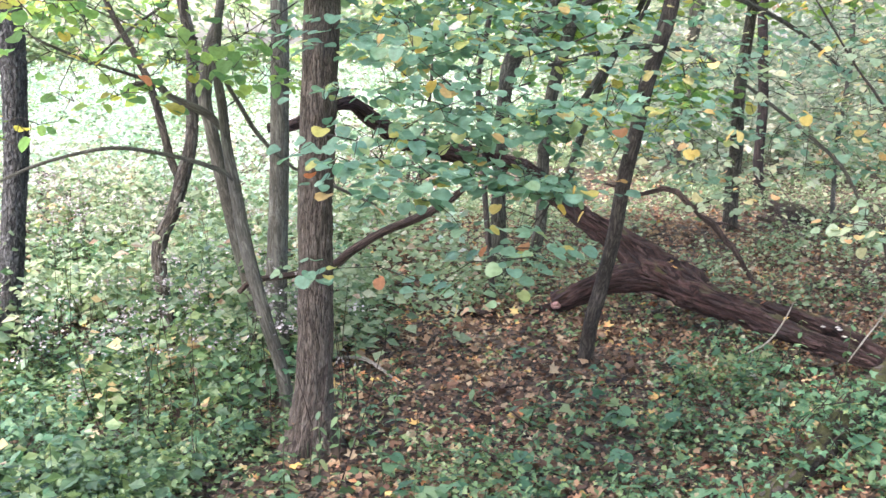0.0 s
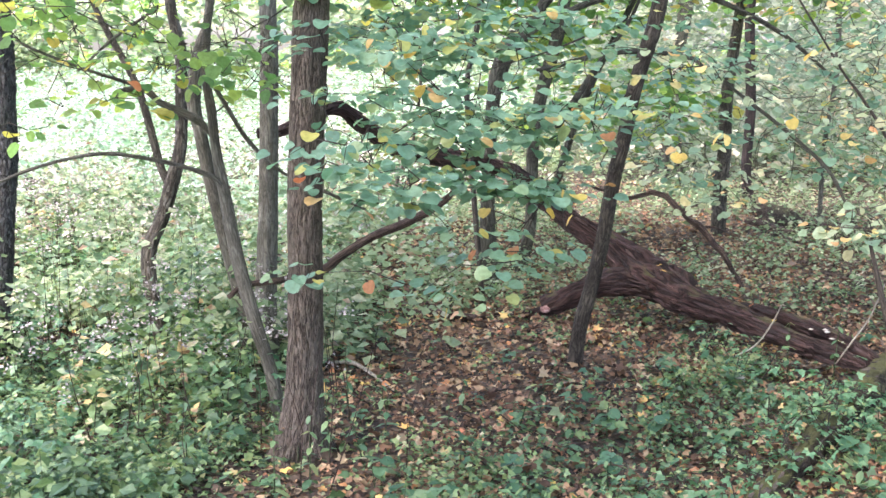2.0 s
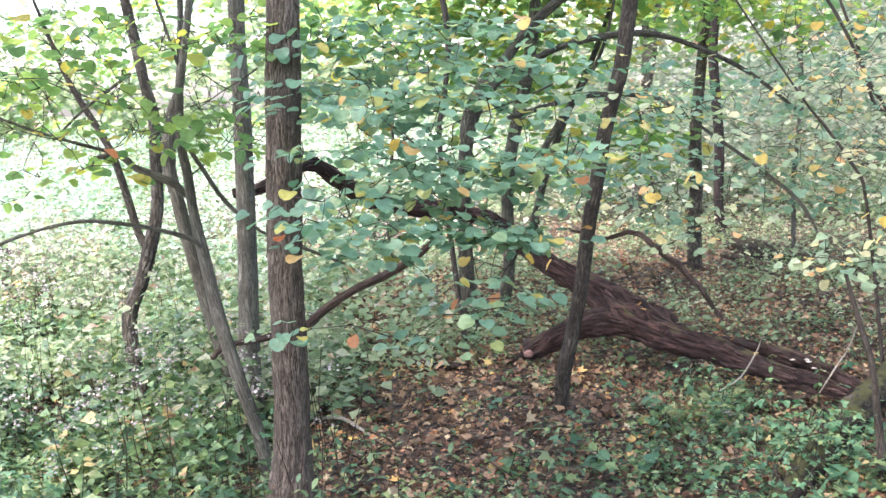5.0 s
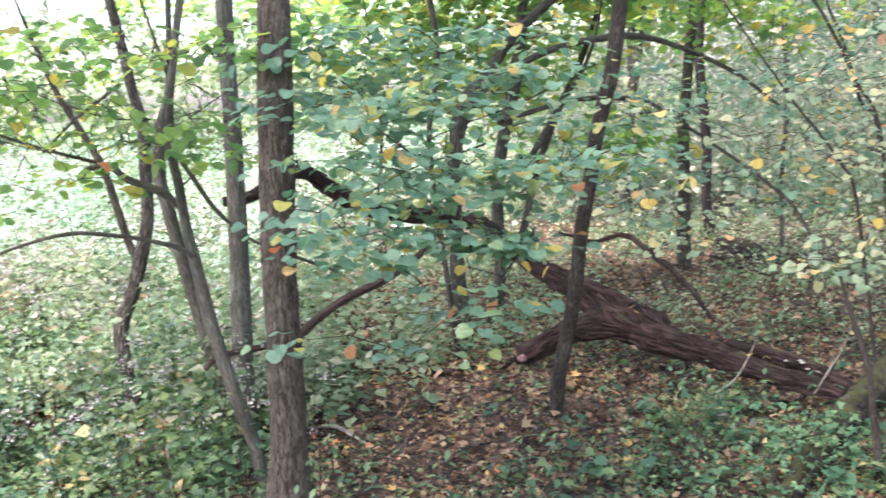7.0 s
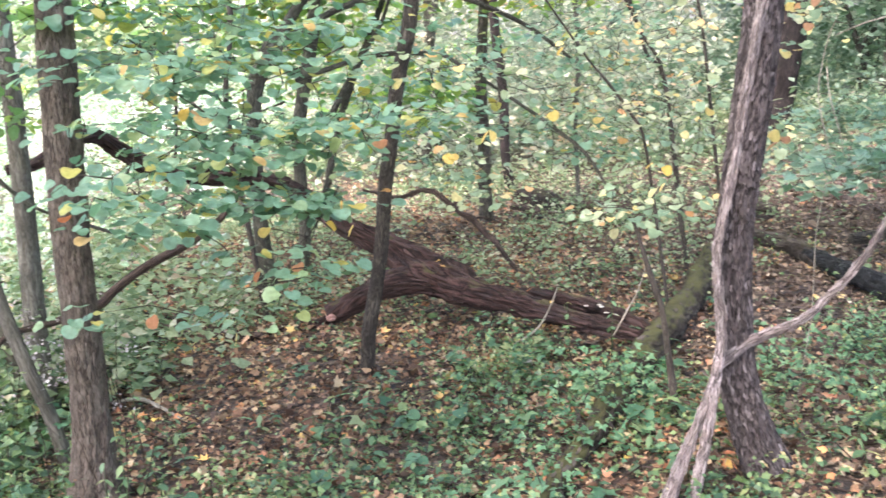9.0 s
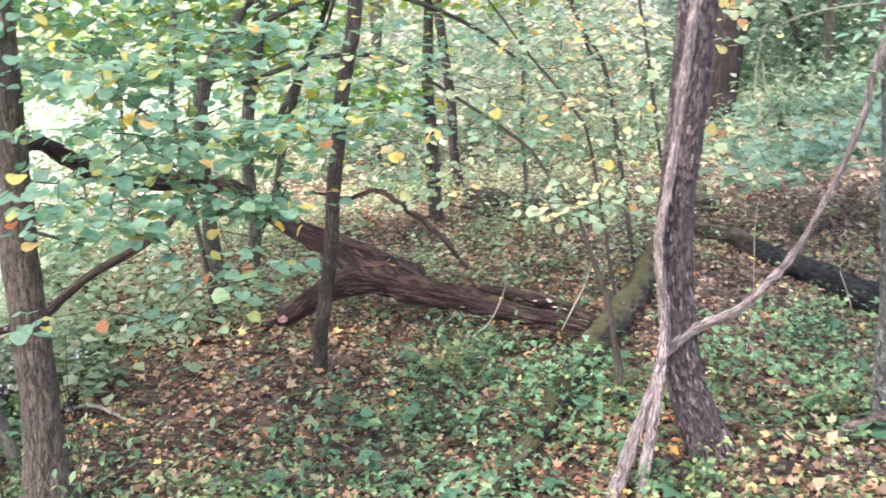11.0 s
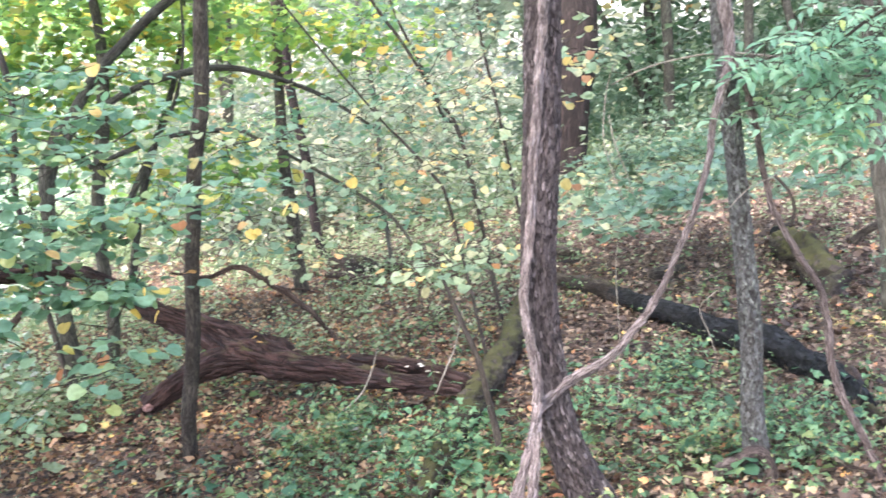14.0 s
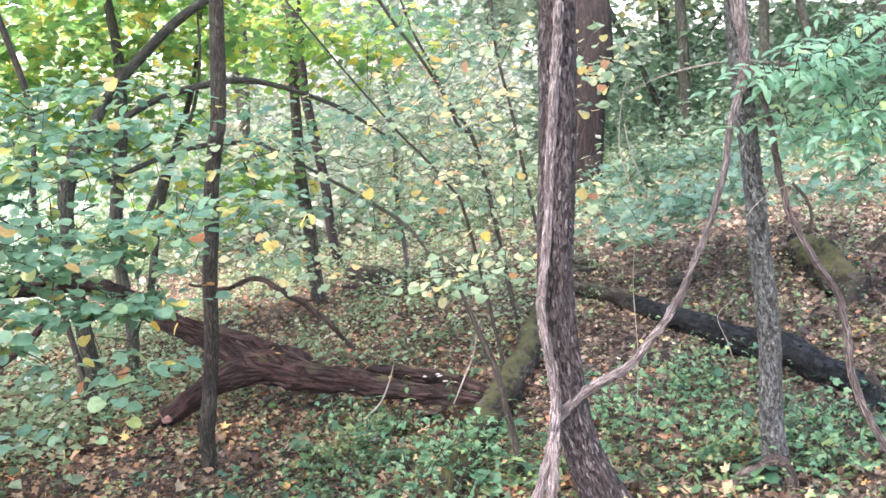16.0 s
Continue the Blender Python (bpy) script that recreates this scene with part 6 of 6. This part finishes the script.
clumps("herb_clump", [(2.89, 4.30, 0.15, 0.15, 0.12, 120), (2.85, 3.33, 0.15, 0.17, 0.14, 150), (2.45, 3.51, 0.20, 0.16, 0.08, 90), (2.64, 3.11, 0.11, 0.09, 0.09, 50), (2.37, 3.92, 0.18, 0.12, 0.07, 50), (1.57, 3.99, 0.25, 0.08, 0.08, 40), (2.19, 3.80, 0.27, 0.06, 0.06, 26)] + [(1.43, 4.04, 0.16, 0.06, 0.04, 22), (1.67, 4.17, 0.14, 0.05, 0.05, 20), (1.38, 5.00, 0.20, 0.05, 0.05, 18), (1.48, 4.66, 0.19, 0.10, 0.05, 30), (1.06, 4.57, 0.09, 0.10, 0.04, 30), (1.12, 4.14, 0.10, 0.11, 0.04, 36), (0.85, 3.59, 0.06, 0.12, 0.04, 30), (1.19, 3.81, 0.08, 0.13, 0.04, 36), (1.39, 3.80, 0.12, 0.08, 0.06, 34), (1.60, 4.06, 0.14, 0.08, 0.06, 34), (1.20, 3.57, 0.08, 0.07, 0.05, 28), (1.78, 4.32, 0.15, 0.07, 0.05, 28), (1.05, 3.36, 0.07, 0.06, 0.04, 24)], M_CLUMP, "fresh green clump of lobed herbs on the leaf litter", 0.044, TRI, 0.1, 1.8, 0.5, "herb", "green herb clumps")


def nettle(height, pairs, g):
    """An upright herb: a thin stem with opposite pairs of pointed leaves, each pair turned against the one below."""
    root = thing("nettle_plant", (0, 0, 0), "upright herb with paired pointed green leaves in the litter", "herb", "upright herbs by the path")
    lean = g.normal(0, 0.12, 2)
    part("stem", tube("stem", [(lean[0] * z, lean[1] * z, z - 0.02, 0.0035 * (1 - 0.6 * z / height)) for z in np.linspace(0, height, 5)], M_STEM, 5, 0.06, 0.0), root)
    blade = leaf_mesh("leaf", np.zeros((1, 3)), np.array([[0, 1.0, 0]]), np.array([[0, 0, 1.0]]), [1.0], M_NETTLE, NETTLE)
    for v in range(pairs):
        z = height * (0.25 + 0.75 * v / max(pairs - 1, 1)) - 0.02
        for side in (0, 1):
            a = v * 1.571 + side * 3.1416 + g.normal(0, 0.25)
            ob = new("leaf", blade)
            ob.parent = root
            ob.matrix_basis = Matrix.Translation((lean[0] * z, lean[1] * z, z)) @ Matrix.Rotation(a, 4, "Z") @ Matrix.Rotation(g.normal(-0.3, 0.25), 4, "X") @ Matrix.Scale(0.055 * (1 - 0.5 * v / pairs) * g.uniform(0.8, 1.2), 4)
    return root


M_STEM = bark_material("green_stem", (0.03, 0.05, 0.02), (0.06, 0.09, 0.04), (0.1, 0.13, 0.07), 8, 12, depth=0.001)
M_NETTLE = leaf_material("nettle_leaf", [(0.0, (0.05, 0.12, 0.06)), (0.5, (0.095, 0.185, 0.09)), (0.9, (0.16, 0.25, 0.11)), (1.0, (0.3, 0.31, 0.13))], 0.35, single=True)
GN = np.random.default_rng(55)
spots = [(1.60, 5.16), (1.72, 5.03), (1.86, 4.82), (1.40, 5.43), (1.95, 4.70)]
for k in range(150):
    x, y = (GN.uniform(-2.6, -0.35), 3.0 + 3.0 * GN.uniform() ** 1.2) if k < 85 else (GN.uniform(-0.3, 3.4), 3.0 + 1.6 * GN.uniform())
    if all((x - u) ** 2 + (y - v) ** 2 > 0.012 for u, v in spots) and off_logs(np.array(x), np.array(y)) > 0:
        spots.append((x, y))
kinds = [nettle(0.24, 4, GN), nettle(0.34, 5, GN), nettle(0.42, 6, GN), nettle(0.18, 3, GN)]
for k, (x, y) in enumerate(spots):
    m = Matrix.Translation((x, y, float(ground_z(x, y)))) @ Matrix.Rotation(GN.uniform(0, 6.28), 4, "Z") @ Matrix.Scale(GN.uniform(0.75, 1.1), 4)
    pick = (k % 4) if x < -0.3 else (0, 3)[k % 2]
    if k < 4:
        kinds[k].matrix_world = m
    else:
        copy_thing(kinds[pick], m)

def low_herb(height, shape, size, leaves, g, label, group):
    """A low herb: a short stem and a few broad or three-part leaves on stalks that spread from it."""
    root = thing("low_herb", (0, 0, 0), label, "herb", group)
    part("stem", tube("stem", [(0, 0, -0.02, 0.003), (0.004, 0.003, height * 0.5, 0.0025), (0.002, -0.004, height, 0.0015)], M_STEM, 5, 0.03, 0.0), root)
    blade = leaf_mesh("leaf", np.zeros((1, 3)), np.array([[0, 1.0, 0]]), np.array([[0, 0, 1.0]]), [1.0], M_LOW, shape, {15: TRI_F, 10: JAGGED_F}.get(len(shape)))
    for k in range(leaves):
        z = height * (0.45 + 0.55 * k / leaves)
        ob = new("leaf", blade)
        ob.parent = root
        ob.matrix_basis = Matrix.Translation((0, 0, z)) @ Matrix.Rotation(k * 2.4 + g.normal(0, 0.3), 4, "Z") @ Matrix.Rotation(g.normal(-0.15, 0.25), 4, "X") @ Matrix.Rotation(g.normal(0, 0.25), 4, "Y") @ Matrix.Scale(size * g.uniform(0.75, 1.2), 4)
    return root


M_LOW = leaf_material("low_herb_leaf", [(0.0, (0.036, 0.1, 0.058)), (0.5, (0.076, 0.17, 0.095)), (0.88, (0.125, 0.23, 0.12)), (1.0, (0.3, 0.31, 0.15))], 0.35, rough=0.42, single=True)
GH = np.random.default_rng(77)
three = "low green herb with three-part leaves among fallen leaves"
broad = "low green seedling with broad toothed leaves among fallen leaves"
lows = [low_herb(0.1, TRI, 0.085, 5, GH, three, "three-part herbs"), low_herb(0.14, TRI, 0.095, 6, GH, three, "three-part herbs"), low_herb(0.09, JAGGED, 0.07, 5, GH, broad, "broad seedlings"), low_herb(0.13, ROUND, 0.055, 6, GH, broad, "broad seedlings")]
spots = []
while len(spots) < 190:
    x, y = GH.uniform(-2.4, 3.6), 3.0 + 2.6 * GH.uniform() ** 1.2
    if GH.uniform() < near_green(np.array(x), np.array(y)) + 0.12 and off_logs(np.array(x), np.array(y)) > 0 and all((x - u) ** 2 + (y - v) ** 2 > 0.012 for u, v in spots):
        spots.append((x, y))
for k, (x, y) in enumerate(spots):
    m = Matrix.Translation((x, y, float(ground_z(x, y)))) @ Matrix.Rotation(GH.uniform(0, 6.28), 4, "Z") @ Matrix.Scale(GH.uniform(0.7, 1.15), 4)
    if k < 4:
        lows[k].matrix_world = m
    else:
        copy_thing(lows[int(GH.integers(0, 4))], m)

# a pale mushroom between the herbs
for x, y in [(1.44, 4.87)]:
    z = float(ground_z(x, y))
    mush = thing("mushroom", (x, y, z), "pale beige mushroom with a rounded cap among leaves", "mushroom")
    profile = [(0.004, 0.062), (0.016, 0.06), (0.026, 0.052), (0.031, 0.042), (0.029, 0.036), (0.012, 0.037)]
    V = np.array([(x + r * math.cos(q), y + r * math.sin(q), z + h) for r, h in profile for q in np.linspace(0, 6.283, 14, endpoint=False)])
    F = np.array([(14 * i + k, 14 * i + (k + 1) % 14, 14 * i + 14 + (k + 1) % 14, 14 * i + 14 + k) for i in range(5) for k in range(14)])
    part("cap", mesh_from("cap", V, F, M_FUNGUS), mush)
    part("stalk", tube("stalk", [(x, y, z - 0.01, 0.012), (x, y, z + 0.02, 0.01), (x, y, z + 0.05, 0.009)], M_PALE, 10, 0.01, 0.02), mush)

# single leaves that stand out
M_YELLOW = leaf_material("yellow_leaf", [(0.0, (0.5, 0.39, 0.1)), (1.0, (0.58, 0.5, 0.2))], 0.4, single=True)
M_ORANGE = leaf_material("orange_leaf", [(0.0, (0.45, 0.22, 0.1)), (1.0, (0.55, 0.34, 0.2))], 0.3, single=True)


def single_leaf(name, at, size, mat, tilt, label, group, lying):
    me = leaf_mesh(name, np.zeros((1, 3)), np.array([[0, 1.0, 0]]), np.array([[0, 0, 1.0]]), [size], mat, (LOBED if GL.uniform() < 0.4 else CURL) if lying else ROUND)
    ob = new(name, me)
    ob.matrix_world = Matrix.Translation(at) @ Euler(tilt).to_matrix().to_4x4()
    return tagged(ob, label, "leaf", group)


for spots, mat, lab in (([(0.50, 3.47, 1.37), (1.10, 3.32, 1.37), (0.91, 3.38, 1.32), (0.77, 3.42, 1.26), (0.37, 3.48, 1.07), (0.46, 3.47, 1.05), (0.18, 3.50, 1.07), (0.43, 3.47, 1.13), (0.05, 3.50, 0.72), (0.77, 3.41, 1.24), (1.15, 3.30, 1.57), (-0.03, 3.50, 1.47), (1.94, 3.44, 1.22), (1.70, 3.79, 1.09), (1.66, 3.80, 1.10), (1.85, 3.79, 1.51), (2.18, 3.68, 1.66), (1.05, 3.86, 1.28), (1.31, 3.98, 1.34), (1.54, 3.97, 1.80), (1.67, 3.92, 1.78)], M_YELLOW, "yellow leaf hanging on a low twig"), ([(0.26, 3.44, 0.95), (0.14, 3.45, 0.94), (-0.21, 3.44, 0.84), (0.09, 3.45, 0.73), (-0.22, 3.44, 1.07), (0.55, 3.41, 1.32), (-0.42, 3.42, 1.18), (-0.92, 3.33, 1.49), (1.98, 3.42, 1.20), (1.96, 3.42, 1.18), (2.27, 3.65, 1.67), (2.23, 3.65, 1.58), (1.77, 3.87, 1.75)], M_ORANGE, "orange leaf hanging on a low twig")):
    for x, y, z in spots:
        single_leaf("hanging_leaf", (x, y, z), GL.uniform(0.034, 0.048), mat, (-0.9 + GL.normal(0, 0.4), GL.normal(0, 0.4), GL.uniform(-1.8, 1.8)), lab, "hanging autumn leaves", False)
LOG_LEAVES = [(1.63, 5.38, 0.27), (1.60, 5.43, 0.28), (1.30, 5.86, 0.35), (1.25, 5.92, 0.37), (1.70, 5.26, 0.22), (1.44, 5.66, 0.31)]
FALLEN = [(1.47, 4.96), (0.83, 4.72), (-0.34, 4.81), (-0.70, 4.12), (0.98, 4.83), (-0.41, 4.94), (0.00, 5.44), (-0.57, 3.79), (0.46, 5.05), (1.40, 4.41), (0.77, 3.85), (-0.15, 4.24), (0.16, 4.08), (-0.40, 4.26), (-2.08, 5.55), (0.39, 5.72), (2.52, 3.46), (0.83, 4.72), (1.00, 4.85), (2.42, 3.77), (2.97, 4.21), (2.56, 3.84), (3.32, 5.40), (3.69, 6.41), (2.18, 4.62), (4.35, 7.03)]
for k in range(230):
    if k < len(FALLEN):
        x, y = FALLEN[k]
    else:
        x, y = GL.uniform(-2.6, 4.6), 2.9 + 4.2 * GL.uniform(0, 1) ** 1.3
    single_leaf("fallen_leaf", (x, y, float(ground_z(x, y)) + GL.uniform(0.02, 0.05)), GL.uniform(0.025, 0.055), M_FALLEN, (GL.normal(0.1, 0.25), GL.normal(0, 0.25), GL.uniform(0, 6.28)),
                "bright fallen leaf lying on the litter", "bright fallen leaves", True)

for x, y, z in LOG_LEAVES:
    single_leaf("fallen_leaf", (x, y, z), GL.uniform(0.03, 0.045), M_FALLEN, (GL.normal(0.3, 0.2), GL.normal(0, 0.25), GL.uniform(0, 6.28)), "orange leaf lying on the fallen trunk", "bright fallen leaves", True)

# ---- far wood ----
def thicket(name, n, az0, az1, r0, r1, z1, mat, size, label, g, low=0.0):
    """A belt of far shrubs and crowns: many leaves in uneven clumps on a ring sector of bearings fitted to the camera's
    view.
    """
    m = n // 60
    az = np.radians(g.uniform(az0, az1, m))
    r = g.uniform(r0, r1, m)
    z = low + (z1 - low) * g.uniform(0, 1, m) ** 1.2
    c = np.stack([r * np.sin(az), r * np.cos(az), z], 1)
    P = (c[:, None] + g.normal(0, 1, (m, 60, 3)) * (0.5, 0.5, 0.3)).reshape(-1, 3)
    d, nr = leaf_axes(len(P), g, 0.6, 0.3)
    return tagged(new(name, leaf_mesh(name, P, d, nr, size * g.uniform(0.7, 1.4, len(P)), mat, KITE, KITE_F)), label, "foliage", kind="stuff")


GF = np.random.default_rng(44)
thicket("far_shrubs", 24000, 6, 26, 11.9, 24, 2.4, M_PALE_SHRUB, 0.085, "shrubs deeper in the wood, sunlight in their pale green", GF)
thicket("far_crowns", 13000, 32, 64, 17, 30, 9, M_LEAF_MIX, 0.2, "green and yellow crowns deeper in the wood", GF, 2.5)
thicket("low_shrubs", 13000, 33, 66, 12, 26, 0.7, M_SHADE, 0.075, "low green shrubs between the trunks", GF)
thicket("hazy_crowns", 8500, 18, 32, 17, 30, 9, M_HAZE, 0.2, "grey-green crowns deeper in the wood, haze in their colour", GF, 2.3)
thicket("far_crowns", 4300, 2, 18, 17, 30, 9, M_LEAF_MIX, 0.2, "green and yellow crowns deeper in the wood", GF, 2.5)
thicket("clearing_edge", 8000, -40, 14, 26, 44, 6, M_MEADOW, 0.25, "pale bushes and crowns beyond the clearing", GF)
thicket("sunlit_crowns", 9000, -6, 18, 11, 18, 8.5, M_LEAF_LIME, 0.13, "sunlit lime-green crowns behind the many-stemmed tree", GF, 2.6)
thicket("far_bushes", 9000, -45, 14, 42, 50, 3.2, M_MEADOW, 0.36, "pale bushes along the far side of the clearing", GF)
thicket("far_wood", 22000, -70, 22, 46, 75, 11, M_LEAF_LIME, 0.4, "distant sunlit wood beyond the clearing", GF)
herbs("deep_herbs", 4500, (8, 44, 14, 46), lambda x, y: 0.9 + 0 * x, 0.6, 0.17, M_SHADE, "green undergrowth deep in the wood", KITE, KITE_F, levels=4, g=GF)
thicket("deep_shrubs", 22000, 28, 70, 17, 32, 2.3, M_SHADE, 0.14, "bushes deep in the wood, shade in their dark green", GF)
thicket("deep_wood", 60000, 18, 84, 32, 55, 20, M_HAZE, 0.36, "distant wood, haze in its leaf colour", GF)
herbs("far_meadow", 6500, (-26, 8, 22, 48), lambda x, y: 0.9 * in_view(x, y), 0.7, 0.14, M_CLEARING, "far grass and herbs of the clearing, glare in their pale colour", KITE, KITE_F, levels=4, g=GF)
# Unseen leaves added behind the camera to cut light on the foreground.
thicket("wood_behind", 12000, 100, 262, 7, 20, 9, M_SHADE, 0.22, "unseen leaves behind the camera, added to dim the foreground", GF)


def canopy(name, n, x0, x1, y0, y1, z0, z1, mat, size, label, g, keep=None):
    """Leaves added overhead, out of view, to shade chosen ground: flat clumps."""
    m = n // 50
    c = np.stack([g.uniform(x0, x1, m), g.uniform(y0, y1, m), g.uniform(z0, z1, m)], 1)
    if keep is not None:
        c = c[keep(c[:, 0], c[:, 1])]
    P = (c[:, None] + g.normal(0, 1, (len(c), 50, 3)) * (0.5, 0.5, 0.15)).reshape(-1, 3)
    d, nr = leaf_axes(len(P), g, 0.4, 0.2)
    return tagged(new(name, leaf_mesh(name, P, d, nr, size * g.uniform(0.7, 1.4, len(P)), mat, KITE, KITE_F)), label, "foliage", kind="stuff")


# Each patch hangs upsun of the floor it is meant to darken.
canopy("clearing_canopy", 1300, -9, -3.4, -2.2, 1.3, 5, 8.5, M_LEAF, 0.15, "unseen leaves overhead, added to shade the floor by the clearing", GF)
canopy("overhead_branches", 2750, -4, -1.2, 1.3, 5.6, 5, 8, M_LEAF, 0.15, "unseen leaves overhead, added to shade the fallen trunk", GF)
canopy("near_canopy", 1150, -4.7, -3.0, -1.8, 1.4, 5, 8, M_LEAF, 0.15, "unseen leaves high up, added to shade the near floor", GF)
canopy("near_canopy", 660, -2.5, -1.2, -1.8, 1.4, 5, 8, M_LEAF, 0.15, "unseen leaves high up, added to shade the near floor", GF)
canopy("low_boughs", 250, -2.6, -1.6, 1.3, 2.1, 3.2, 4.0, M_LEAF, 0.12, "unseen lower leaves, added to shade the near herbs", GF)
canopy("path_canopy", 500, -1.4, 0.5, -1.2, 1.6, 5, 8, M_LEAF, 0.15, "unseen leaves high up, added to shade the floor by the scaly tree", GF)
canopy("path_canopy", 350, -0.5, 0.9, 0.2, 1.7, 5, 8, M_LEAF, 0.15, "unseen leaves high up, added to shade the floor by the lichen tree", GF)
canopy("slope_canopy", 3700, -0.3, 4.0, -0.5, 5, 6, 9, M_LEAF, 0.16, "unseen leaves high up, added to shade the bare slope", GF)
canopy("deep_canopy", 25000, 5, 34, 7, 40, 7, 12, M_LEAF, 0.28, "leaves high up, added to shade the deep wood", GF, lambda x, y: x > 0.52 * y + 1)
